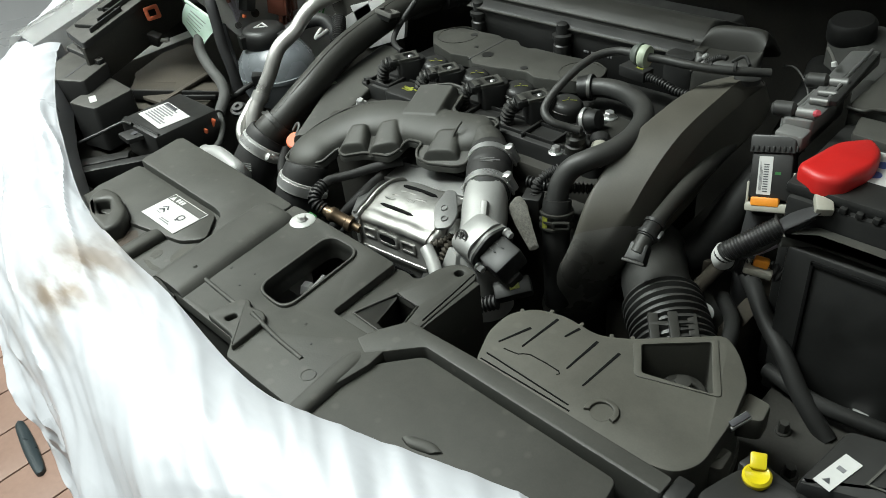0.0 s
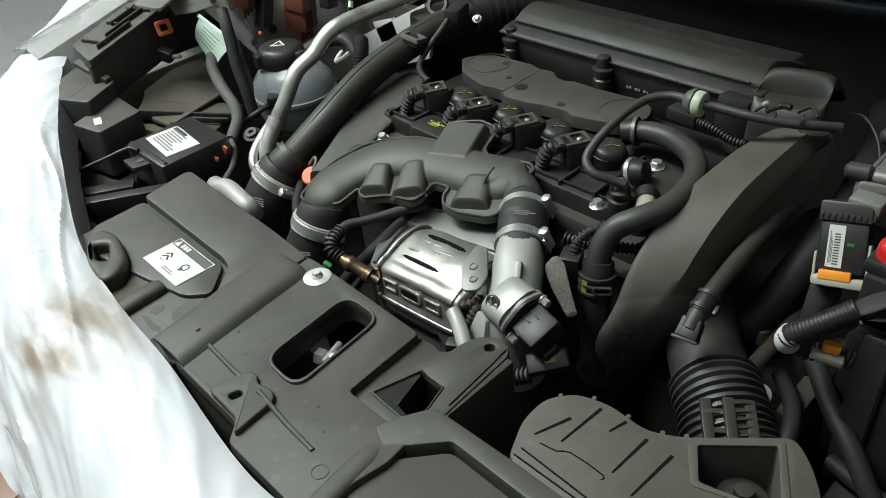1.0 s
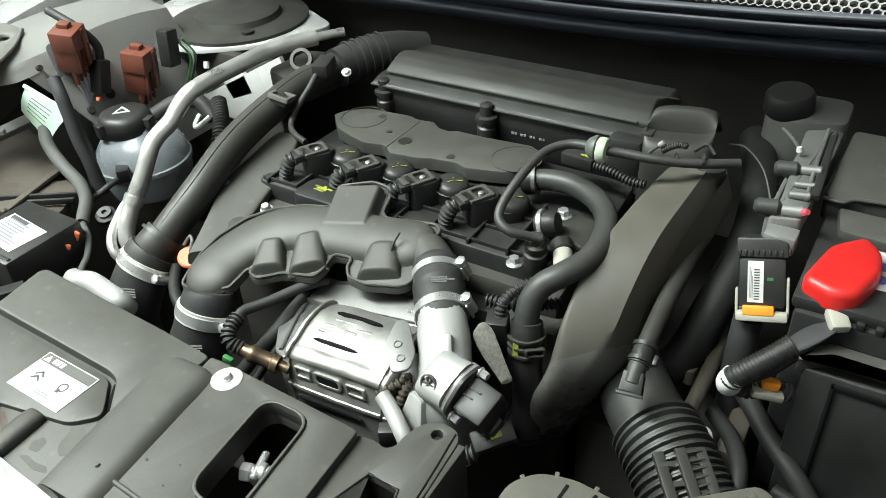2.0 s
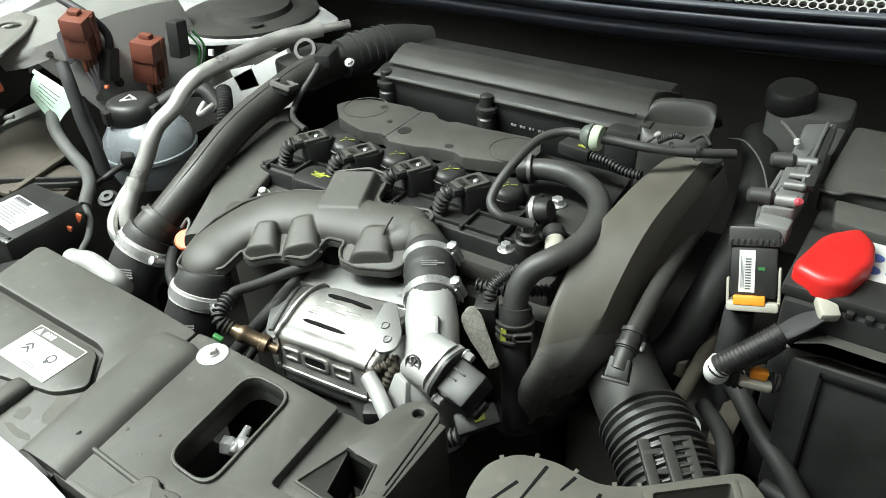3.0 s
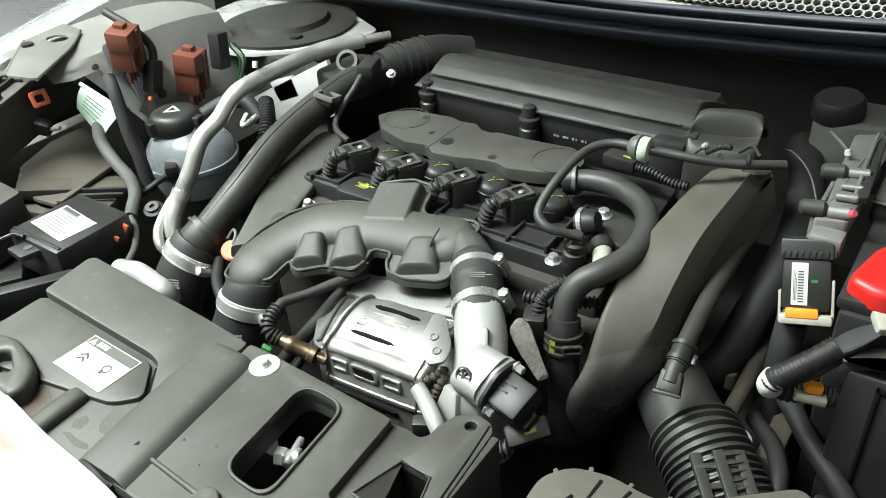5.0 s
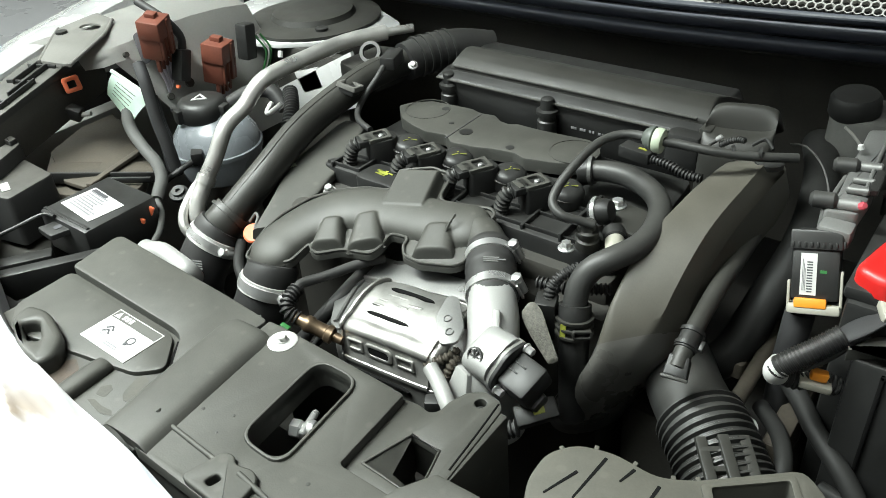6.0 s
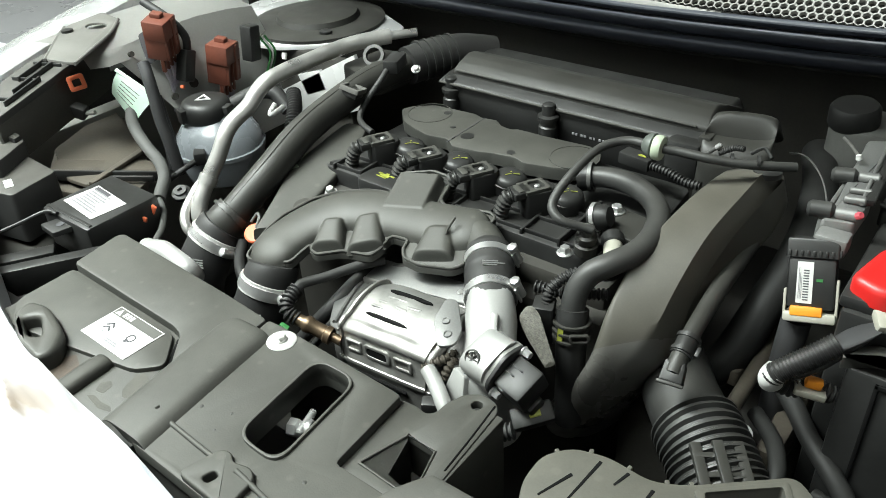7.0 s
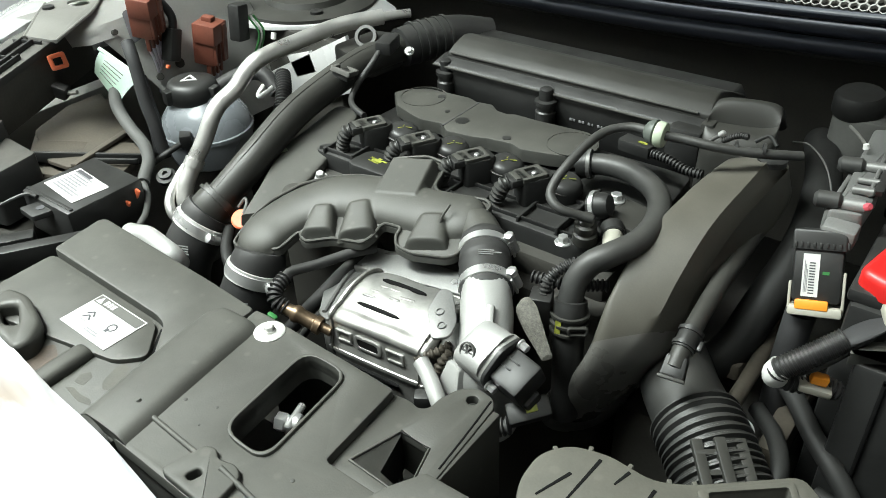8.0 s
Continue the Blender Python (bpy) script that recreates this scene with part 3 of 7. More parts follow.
for marks, lift in (([(0.0693, -0.4834), (0.066, -0.471), (0.0632, -0.4655), (0.070, -0.4600), (0.0779, -0.4612), (0.087, -0.4665), (0.0882, -0.4720), (0.091, -0.482), (0.0915, -0.4890), (0.0811, -0.494), (0.073, -0.489)], 0.0), ([(0.047, -0.5125), (0.055, -0.508), (0.069, -0.510), (0.083, -0.508), (0.0899, -0.5131), (0.075, -0.517), (0.058, -0.5145)], 0.0), ([(0.0434, -0.4941), (0.050, -0.486), (0.058, -0.490), (0.060, -0.502), (0.049, -0.504)], 0.0)):
    part("dust_mark", prism(B(), rounded(marks, 0.002), 0.8402, 0.8407, 0), M_DUSTMARK, carrier, "dried pale dust mark")
part("dust_mark", prism(B(), rounded([(-0.026, -0.497), (-0.018, -0.483), (0.002, -0.492), (0.008, -0.512), (0.004, -0.540), (-0.012, -0.542)], 0.006), 0.8402, 0.8406, 0), M_MUD, carrier, "brown dried dirt")
lm = pose(-0.001, -0.4365, 0.8464, 0, 0, -1.5)
lab = part("label", box(B(), -0.041, 0.041, -0.0258, 0.0258, 0, 0.0005, 0, lm), M_LABEL, carrier, "white printed label with a dark band")
t = B()
box(t, -0.0395, 0.0395, 0.0130, 0.0245, 0.0005, 0.0009, 0, lm)
part("print_band", t, M_BAND, lab, "dark grey band with outlined marks")
t = B()
prism(t, [(-0.037, 0.0145), (-0.027, 0.0145), (-0.032, 0.0232)], 0.0009, 0.0012, 0, lm)
for k in range(3):
    box(t, -0.024 + k * 0.0062, -0.0195 + k * 0.0062, 0.0155, 0.0222, 0.0009, 0.0012, 0.0, lm)
part("print_mark", t, M_LABEL, lab)
# two plain marks: a double chevron and a ring
t = B()
for k in range(2):
    for q in (-1, 1):
        box(t, -0.008, 0.0, -0.001, 0.001, 0.0005, 0.0009, 0, lm @ pose(-0.020, 0.003 - 0.006 * k, 0, 0, 0, 90 - 50 * q))
part("logo_mark", t, M_INK, lab)
t = B()
lathe(t, lm @ Vector((0.018, -0.001, 0.0005)), (0, 0, 1), [(0.0042, 0), (0.0042, 0.0004), (0.0058, 0.0004), (0.0058, 0)], 20, True)
box(t, 0.014, 0.018, -0.009, -0.004, 0.0005, 0.0009, 0, lm)
part("logo_mark", t, M_INK, lab)
bars(lab, lm @ pose(0.008, -0.0175, 0.0005), 0.028, 0.006, 2, M_GREYINK, 3)
bars(lab, lm @ pose(-0.020, -0.0115, 0.0005), 0.010, 0.0022, 1, M_GREYINK, 5)
wash = part("washer", lathe(B(), (0.161, -0.352, 0.8515), (0, 0, 1), [(0.0160, 0), (0.0160, 0.0012), (0.0150, 0.002), (0.008, 0.0022)], 32), M_WASHER, carrier, "wide pale washer")
part("bolt", lathe(hexbolt(B(), (0.161, -0.352, 0.8535), (0, 0, 1), 0.0052, 0.0045, 1.25), (0.161, -0.352, 0.8575), (0, 0, 1), [(0.003, 0), (0.0028, 0.001), (0, 0.001)], 10), M_WASHER, wash, "bright screw")
# lower slab towards the battery side, with raised rim
part("front_slab", prism(B(), rounded([(0.405, -0.60), (0.682, -0.57), (0.672, -0.475), (0.664, -0.428), (0.440, -0.422), (0.402, -0.466)], 0.008), 0.80, 0.8445, 0.003), M_GREY, carrier)
part("slab_rim", prism(B(), rounded([(0.398, -0.400), (0.50, -0.3985), (0.700, -0.404), (0.700, -0.4245), (0.437, -0.4185), (0.396, -0.463), (0.372, -0.452), (0.380, -0.430)], 0.004), 0.80, 0.8525, 0.003), M_GREY, carrier)
t = loft(B(), [((0.391, -0.462, 0.844), (0.010, 0, 0), (0, 0, 0.008)), ((0.393, -0.49, 0.844), (0.012, 0, 0), (0, 0, 0.0105)), ((0.402, -0.59, 0.842), (0.012, 0, 0), (0, 0, 0.0105))], 16, 2.8)
part("ridge", t, M_GREY, carrier)
part("slab_end", prism(B(), rounded([(0.665, -0.54), (0.78, -0.52), (0.745, -0.43), (0.71, -0.412), (0.662, -0.478)], 0.006), 0.62, 0.74, 0.003), M_DEEP, carrier)
part("moulded_bump", loft(B(), [(Vector((0.500, -0.505, 0.8445)), (0.004, 0.004, 0), (0, 0, 0.003)), ((Vector((0.500, -0.505, 0.8445)) + Vector((0.532, -0.502, 0.8445))) / 2, (0.007, 0.008, 0), (0, 0, 0.005)), (Vector((0.532, -0.502, 0.8445)), (0.004, 0.004, 0), (0, 0, 0.003))], 14, 2.4), M_GREY, carrier)
part("bracket_arm", box(B(), 0.700, 0.716, -0.424, -0.396, 0.79, 0.850, 0.003, None), M_BLACK, carrier)
for k in range(3):
    part("lower_slat", box(B(), 0.705, 0.765, -0.418 - 0.017 * k, -0.408 - 0.017 * k, 0.79, 0.806, 0.003, None), M_BLACK, carrier)

# radiator shapes that show through the openings
t = B()
cyl(t, (0.228, -0.410, 0.816), (0.261, -0.400, 0.820), 0.0070)
lathe(t, (0.229, -0.412, 0.818), (1, 0.35, 0), [(0.0095, 0), (0.0095, 0.009), (0.007, 0.011)], 6)
lathe(t, (0.246, -0.406, 0.820), (1, 0.35, 0), [(0.009, 0), (0.010, 0.003), (0.009, 0.006)], 18)
cyl(t, (0.248, -0.418, 0.824), (0.240, -0.388, 0.826), 0.004)
cyl(t, (0.239, -0.406, 0.816), (0.239, -0.406, 0.72), 0.008)
solo("hose_fitting", t, M_STEEL, "small bright metal fitting below the panel opening", "fitting", (0.239, -0.406, 0.72))
solo("radiator", box(B(), -0.30, 0.42, -0.46, -0.36, 0.34, 0.72, 0.004), M_DEEP, "black radiator pack under the front panel", "radiator", (0.06, -0.41, 0.34))

# ---------------- white sheet over the nose of the car ----------------


def front_line():
    return [(-1.00, -0.02), (-0.86, -0.14), (-0.70, -0.268), (-0.459, -0.385), (-0.28, -0.452), (-0.116, -0.505), (0.03, -0.528), (0.166, -0.540), (0.345, -0.562), (0.444, -0.545), (0.595, -0.504), (0.670, -0.487), (0.732, -0.456), (0.788, -0.386), (0.860, -0.352), (0.95, -0.27)]


def ridged(x, y, z):
    return max(0.0, 1 - abs(noise.noise(Vector((x, y, z)))) * 2.3) ** 2


def crisp(x, y, z):
    """Thin sharp creases."""
    return max(0.0, 1 - abs(noise.noise(Vector((x, y, z)))) * 5) ** 1.4


def sheet():
    """Film that hugs the nose of the car: crinkles on top, long slanting folds down the front."""
    bm = B()
    line = spline([(x, y, 0) for x, y in front_line()], 30)
    prof = [(-0.012, -0.060), (-0.004, -0.007), (0.0, 0.002), (0.02, 0.009), (0.05, 0.010), (0.082, 0.002), (0.106, -0.012), (0.122, -0.036), (0.131, -0.07), (0.136, -0.11), (0.139, -0.16), (0.141, -0.22), (0.143, -0.29), (0.145, -0.37), (0.147, -0.45), (0.149, -0.54)]
    prof = spline([(p, q, 0) for p, q in prof], 10)
    rows, s = [], 0.0
    for i, q in enumerate(line):
        d = line[min(i + 1, len(line) - 1)] - line[max(i - 1, 0)]
        s += float(np.linalg.norm(d)) / 2
        d /= np.linalg.norm(d)
        out = np.array((d[1], -d[0], 0))
        row, v = [], 0.0
        for k, (p, h, _) in enumerate(prof):
            if k:
                v += math.hypot(p - prof[k - 1][0], h - prof[k - 1][1])
            down = min(1.0, max(0.0, (v - 0.15) / 0.10))
            bend = noise.noise(Vector((s * 2.2, v * 2.2, 0.3)))
            lie = 0.40 + 0.18 * noise.noise(Vector((s * 1.1, 3.0, 5.0)))
            along = s * math.cos(lie) + v * math.sin(lie)
            across = v * math.cos(lie) - s * math.sin(lie) + 0.030 * bend
            fold = ridged(along * 1.1, across * 15, 4.7) * 0.019 + ridged(along * 1.9 + bend, across * 31, 8.1) * 0.009 + ridged(along * 1.4, across * 58, 3.3) * 0.0035
            crease = crisp(along * 2.6, across * 26 + bend, 9.4) * 0.0050 + crisp(s * 12 + v * 9 + bend, v * 17 - s * 7, 2.2) * 0.0016 + crisp(s * 19 - v * 13, v * 15 + s * 11 + bend * 2, 6.6) * 0.0012
            patch = min(1.0, max(0.0, 0.5 + 1.6 * noise.noise(Vector((s * 3.1, v * 4.3, 7.7)))))
            w = fold * (0.20 + 1.0 * down) + crease * (0.5 + 1.1 * patch) + noise.noise(Vector((s * 3.2, v * 4, 1.1))) * 0.003
            if v < 0.085:
                w *= 0.25 + 0.75 * v / 0.085
            nrm = out * (0.10 + 0.9 * down) + np.array((0, 0, 1 - down * 0.9))
            row.append(bm.verts.new(q + out * p + np.array((0, 0, 0.856 + h)) + nrm * w))
        rows.append(row)
    for p, q in zip(rows, rows[1:]):
        for k in range(len(p) - 1):
            bm.faces.new((p[k], p[k + 1], q[k + 1], q[k]))
    for _ in range(1):
        bmesh.ops.smooth_vert(bm, verts=[v for v in bm.verts if not v.is_boundary], factor=0.5, use_axis_x=True, use_axis_y=True, use_axis_z=True)
    return bm


solo("protective_sheet", sheet(), M_SHEET, "white crinkled protective sheet with brown smears draped over the car front", "sheet", (0, -0.5, 0.85))
part("bumper", prism(B(), [(x, y - 0.01) for x, y in front_line()[1:]] + [(0.95, -0.20), (0.80, -0.33), (0.6, -0.44), (0.3, -0.50), (0.0, -0.47), (-0.4, -0.32), (-0.8, -0.05)][0:7], 0.35, 0.74, 0.01), M_DEEP, body, "dark bumper carrier under the sheet")

# ---------------- air filter box and its hoses ----------------
air = thing("air_filter_box", (0.6, -0.3, 0.70), "matt grey plastic air filter housing with moulded ribs", "air filter")
out = rounded([(0.472, -0.388), (0.453, -0.345), (0.452, -0.312), (0.470, -0.288), (0.502, -0.279), (0.545, -0.283), (0.572, -0.269), (0.644, -0.207), (0.668, -0.226), (0.690, -0.254), (0.700, -0.303), (0.703, -0.362), (0.690, -0.384), (0.64, -0.396)], 0.012)
win = [(0.587, -0.270), (0.638, -0.227), (0.6715, -0.287), (0.6075, -0.3025)]
part("lid", prism(B(), out, 0.74, 0.8295, 0.003, holes=(rounded(win, 0.003),)), M_BOX, air)
part("lid_lip", prism(B(), [((x - 0.58) * 1.022 + 0.58, (y + 0.31) * 1.03 - 0.31) for x, y in out], 0.726, 0.741, 0.003), M_BOX, air)
t = B()
rim_o = [(0.578, -0.272), (0.640, -0.218), (0.680, -0.286), (0.604, -0.310)]
prism(t, rounded(rim_o, 0.005), 0.829, 0.8308, 0.0008, holes=(rounded(win, 0.003),))
part("window_rim", t, M_BOX, air)
part("window_floor", prism(B(), win, 0.70, 0.765, 0), M_BLACK, air, "dark recess in the lid")
t = B()
lathe(t, (0.632, -0.266, 0.765), (0, 0, 1), [(0.026, 0), (0.026, 0.020), (0.022, 0.027), (0.012, 0.030), (0.009, 0.030), (0.008, 0.040), (0.0, 0.041)], 28)
part("stub", t, M_DUCT, air)
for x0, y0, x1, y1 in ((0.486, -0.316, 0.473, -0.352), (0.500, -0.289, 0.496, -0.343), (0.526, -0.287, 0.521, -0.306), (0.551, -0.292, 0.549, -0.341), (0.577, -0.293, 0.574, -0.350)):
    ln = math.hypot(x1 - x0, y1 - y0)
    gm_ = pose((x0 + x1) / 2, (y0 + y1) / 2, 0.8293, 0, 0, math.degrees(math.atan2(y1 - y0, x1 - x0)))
    part("rib_groove", prism(B(), rounded([(-ln / 2, -0.0017), (ln / 2, -0.0010), (ln / 2, 0.0010), (-ln / 2, 0.0017)], 0.001), -0.003, 0.0006, 0, gm_), M_GAP, air, "narrow black strip painting a groove's shade")
for x0, y0, x1, y1 in ((0.474, -0.371, 0.578, -0.377), (0.474, -0.3805, 0.583, -0.3825), (0.480, -0.388, 0.584, -0.3905)):
    part("long_groove", tube(B(), [(x0, y0, 0.8292), ((x0 + x1) / 2, (y0 + y1) / 2, 0.8292), (x1, y1, 0.8292)], 0.0011, seg=6, sub=2), M_GAP, air, "narrow black strip painting a groove's shade")
part("long_groove", tube(B(), [(0.483, -0.356, 0.8292), (0.500, -0.3535, 0.8292), (0.5095, -0.347, 0.8292), (0.545, -0.348, 0.8292), (0.546, -0.353, 0.8292)], 0.0009, seg=6, sub=2), M_GAP, air, "narrow black strip painting a groove's shade")
t = B()
prism(t, [(0.606 + 0.016 * math.cos(k), -0.366 + 0.016 * math.sin(k)) for k in np.linspace(-0.3, 3.6, 14)] + [(0.606 + 0.0105 * math.cos(k), -0.366 + 0.0105 * math.sin(k)) for k in np.linspace(3.6, -0.3, 14)], 0.828, 0.8325, 0.0012)
part("half_ring", t, M_BOX, air)
part("half_ring_floor", lathe(B(), (0.606, -0.366, 0.8290), (0, 0, 1), [(0.0105, 0), (0.0105, 0.0008), (0, 0.0008)], 20), M_BOX, air)
part("lower_body", prism(B(), [(x, y - 0.004) for x, y in out], 0.52, 0.728, 0.004), M_BLACK, air)
for x, y, q in ((0.462, -0.300, 50), (0.487, -0.283, 15), (0.523, -0.281, -5), (0.557, -0.277, 30), (0.575, -0.267, 40)):
    part("edge_lug", box(B(), -0.0022, 0.0022, -0.003, 0.0035, -0.010, 0.0012, 0.001, pose(x, y, 0.828, 0, 0, q)), M_BOX, air)
t = B()
box(t, -0.004, 0.004, -0.011, 0.011, -0.003, 0.003, 0.001, pose(0.703, -0.298, 0.826, 12, 18, -20))
cl = part("metal_clip", t, M_STEEL, air, "bright spring clip")
part("clip_tab", box(B(), -0.003, 0.003, -0.010, 0.010, 0.002, 0.0045, 0.001, pose(0.703, -0.298, 0.827, 12, 18, -20)), M_INK, cl)
part("clip_ear", prism(B(), rounded([(0.694, -0.286), (0.716, -0.276), (0.713, -0.252), (0.688, -0.250)], 0.005), 0.79, 0.815, 0.003), M_BOX, air)
part("clip_ear", prism(B(), rounded([(0.698, -0.345), (0.712, -0.340), (0.710, -0.316), (0.698, -0.316)], 0.004), 0.77, 0.808, 0.003), M_BOX, air)

hose = thing("corrugated_air_hose", (0.57, -0.16, 0.70), "black corrugated rubber air hose into the filter housing", "hose")
part("bellows", tube(B(), [(0.526, -0.124, 0.752), (0.540, -0.138, 0.750), (0.556, -0.153, 0.745), (0.574, -0.171, 0.737), (0.606, -0.200, 0.722)], 0.0450, seg=40, sub=8, corr=(0.0046, 0.0078)), M_HOSE, hose)
part("collar", tube(B(), [(0.452, -0.020, 0.735), (0.472, -0.052, 0.745), (0.496, -0.090, 0.752), (0.528, -0.126, 0.752)], 0.041, seg=32), M_HOSE, hose)
cf = frame_at((0.5790, -0.1885, 0.7790), (0.78, 0.62, -0.05), (-0.70, 0.68, 0.25))
cage = part("retaining_cage", box(B(), -0.026, 0.026, 0.011, 0.017, -0.006, 0.001, 0.001, cf), M_DUCT, hose, "black plastic cage strapped over the ribs")
for dx in (-0.021, 0.0, 0.021):
    part("cage_bar", box(B(), dx - 0.0055, dx + 0.0055, -0.032, 0.028, -0.002 - 8 * dx * dx, 0.0045 - 8 * dx * dx, 0.0015, cf), M_DUCT, cage)
for dy in (-0.024, -0.006):
    part("cage_rung", box(B(), -0.024, 0.024, dy - 0.003, dy + 0.003, -0.007, 0.0, 0.001, cf), M_DUCT, cage)

duct = thing("intake_duct", (0.45, -0.05, 0.75), "satin black moulded intake duct sweeping down beside the engine", "duct")
W = Vector((0.79, 0.54, 0.22))
secs = [((0.462, 0.150, 0.893), W * 0.034, (-0.004, -0.012, 0.028)), ((0.474, 0.105, 0.902), W * 0.044, (-0.006, -0.014, 0.034)), ((0.473, 0.055, 0.897), W * 0.046, (-0.008, -0.017, 0.035)), ((0.462, -0.015, 0.875), W * 0.046, (-0.008, -0.020, 0.034)),
        ((0.455, -0.072, 0.838), W * 0.044, (-0.006, -0.024, 0.033)), ((0.446, -0.104, 0.797), W * 0.045, (-0.003, -0.034, 0.024)), ((0.424, -0.108, 0.748), W * 0.054, (0.0, -0.042, 0.006)), ((0.400, -0.096, 0.700), W * 0.057, (0.002, -0.040, -0.016)), ((0.382, -0.076, 0.66), W * 0.057, (0.004, -0.030, -0.030))]
round_off = (0.45, 0.40, 0.26, 0.20, 0.22, 0.70, 1.0, 1.0, 1.0)


def squared_ring(c, w, h, r):
    """Points round a rectangle of half sides w and h whose corners are rounded by the share r."""
    out = []
    for sx, sy, a0 in ((1, 1, 0), (-1, 1, 90), (-1, -1, 180), (1, -1, 270)):
        for k in range(9):
            a = math.radians(a0 + 90 * k / 8)
            p = c + w * (sx * (1 - r) + r * math.cos(a)) + h * (sy * (1 - r) + r * math.sin(a))
            if a0 == 0:
                u = k / 8
                p = (c + w * (1.0 - 0.40 * u) + h * (0.0 + 0.97 * u)).lerp(p, min(1.0, max(0.0, (r - 0.30) / 0.5)))
            out.append(p)
        a, b = out[-1], None
        nx, ny = {0: (-1, 1), 90: (-1, -1), 180: (1, -1), 270: (1, 1)}[a0]
        end = c + w * (nx * (1 - r) + r * math.cos(math.radians(a0 + 90))) + h * (ny * (1 - r) + r * math.sin(math.radians(a0 + 90)))
        out += [a.lerp(end, k / 6) for k in range(1, 6)]
    return out


path = spline([(*c, *w, *h, p) for (c, w, h), p in zip(secs, round_off)], 12)
turn = 58
for nm, run, m_ in (("duct_body", path[:turn + 1], M_SWEEP), ("lower_duct", path[turn:], M_LOWDUCT)):
    rings, skin = [], B()
    for q in run:
        rings.append([skin.verts.new(p) for p in squared_ring(Vector(q[:3]), Vector(q[3:6]), Vector(q[6:9]), min(1.0, q[9]))])
    for a, b in zip(rings, rings[1:]):
        for k in range(len(a)):
            skin.faces.new((a[k], a[(k + 1) % len(a)], b[(k + 1) % len(a)], b[k]))
    part(nm, skin, m_, duct)
part("cable_tie_boss", lathe(B(), (0.492, 0.105, 0.935), (0, 0, 1), [(0.016, 0), (0.016, 0.006), (0.010, 0.009), (0, 0.009)], 20), M_BLACK, duct)

res = thing("resonator_pipe", (0.53, 0.0, 0.70), "dull black plastic pipe running beside the intake duct", "pipe")
part("pipe", tube(B(), [(0.480, -0.030, 0.722), (0.518, -0.02, 0.76), (0.535, 0.03, 0.81), (0.545, 0.09, 0.845), (0.54, 0.16, 0.86), (0.52, 0.26, 0.86), (0.49, 0.36, 0.85)], 0.022, seg=24), M_DIMBLACK, res)
elb = thing("sensor_elbow", (0.507, -0.158, 0.78), "small black elbow hose clipped to the intake duct", "hose")
part("elbow", tube(B(), [(0.494, 0.156, 0.876, 0.0115), (0.499, 0.092, 0.873, 0.0110), (0.5005, 0.020, 0.868, 0.0105), (0.501, -0.033, 0.863, 0.0100), (0.502, -0.081, 0.856, 0.0095), (0.503, -0.112, 0.849, 0.0095), (0.5035, -0.134, 0.840, 0.0095), (0.504, -0.148, 0.830, 0.0095)], 0.010, seg=20), M_DUCT, elb)
for q0_, r_ in (((0.5030, -0.112, 0.849), 0.0128), ((0.5035, -0.128, 0.8435), 0.0122)):
    part("collar_ring", band(B(), q0_, (0.05, -0.88, -0.45), r_ - 0.0015, 0.0050, 0.0016), M_BLACK, elb)
part("collar", tube(B(), [(0.5030, -0.110, 0.850), (0.5035, -0.122, 0.8455), (0.5035, -0.132, 0.841)], 0.0112, seg=20), M_BLACK, elb)
part("collar_tab", box(B(), 0.012, 0.0165, -0.007, 0.004, -0.003, 0.003, 0.001, pose(0.5035, -0.122, 0.846, 25, 0, 0)), M_BLACK, elb)
part("socket", prism(B(), rounded([(-0.012, -0.013), (0.012, -0.013), (0.0105, 0.010), (-0.0105, 0.010)], 0.003), -0.009, 0.007, 0.0025, pose(0.504, -0.146, 0.831, 40, 0, 8)), M_BLACK, elb)
part("socket_lip", box(B(), -0.0135, 0.0135, -0.0155, -0.012, 0.004, 0.0075, 0.001, pose(0.504, -0.146, 0.831, 40, 0, 8)), M_DUCT, elb)

# ---------------- engine ----------------
eng = thing("engine_block", (0.12, 0.0, 0.40), "dark grimy engine block under its covers", "engine")
part("block", box(B(), -0.11, 0.40, -0.10, 0.20, 0.40, 0.81, 0.01), M_DEEP, eng)
part("cylinder_head", box(B(), -0.09, 0.39, -0.075, 0.175, 0.80, 0.838, 0.006), M_DEEP, eng)
# cam cover with its side arm
part("cam_cover", prism(B(), rounded([(-0.070, -0.055), (0.385, -0.060), (0.400, 0.02), (0.390, 0.16), (-0.060, 0.165)], 0.015), 0.83, 0.862, 0.006), M_BLACK, eng, "black ribbed cam cover")
arm = B()
loft(arm, [((-0.093, 0.050, 0.867), (0.022, 0.004, 0), (0, 0, 0.008)), ((-0.093, 0.036, 0.866), (0.023, 0.005, 0), (0, 0, 0.009)), ((-0.084, -0.015, 0.858), (0.031, 0.007, 0), (0, 0.002, 0.009)), ((-0.078, -0.062, 0.849), (0.034, 0.014, 0), (0, 0.002, 0.009)), ((-0.060, -0.125, 0.834), (0.024, 0.020, 0), (0, 0.002, 0.009)), ((-0.045, -0.175, 0.818), (0.024, 0.020, 0), (0, 0.002, 0.009))], 24, 6)
part("side_arm", arm, M_GREY, eng, "matt grey sloping cover arm")
part("arm_hole", lathe(B(), (-0.040, -0.128, 0.840), (0, -0.25, 1), [(0.013, -0.002), (0.013, 0.0012), (0.012, 0.0018), (0, 0.0018)], 20), M_DEEP, eng)
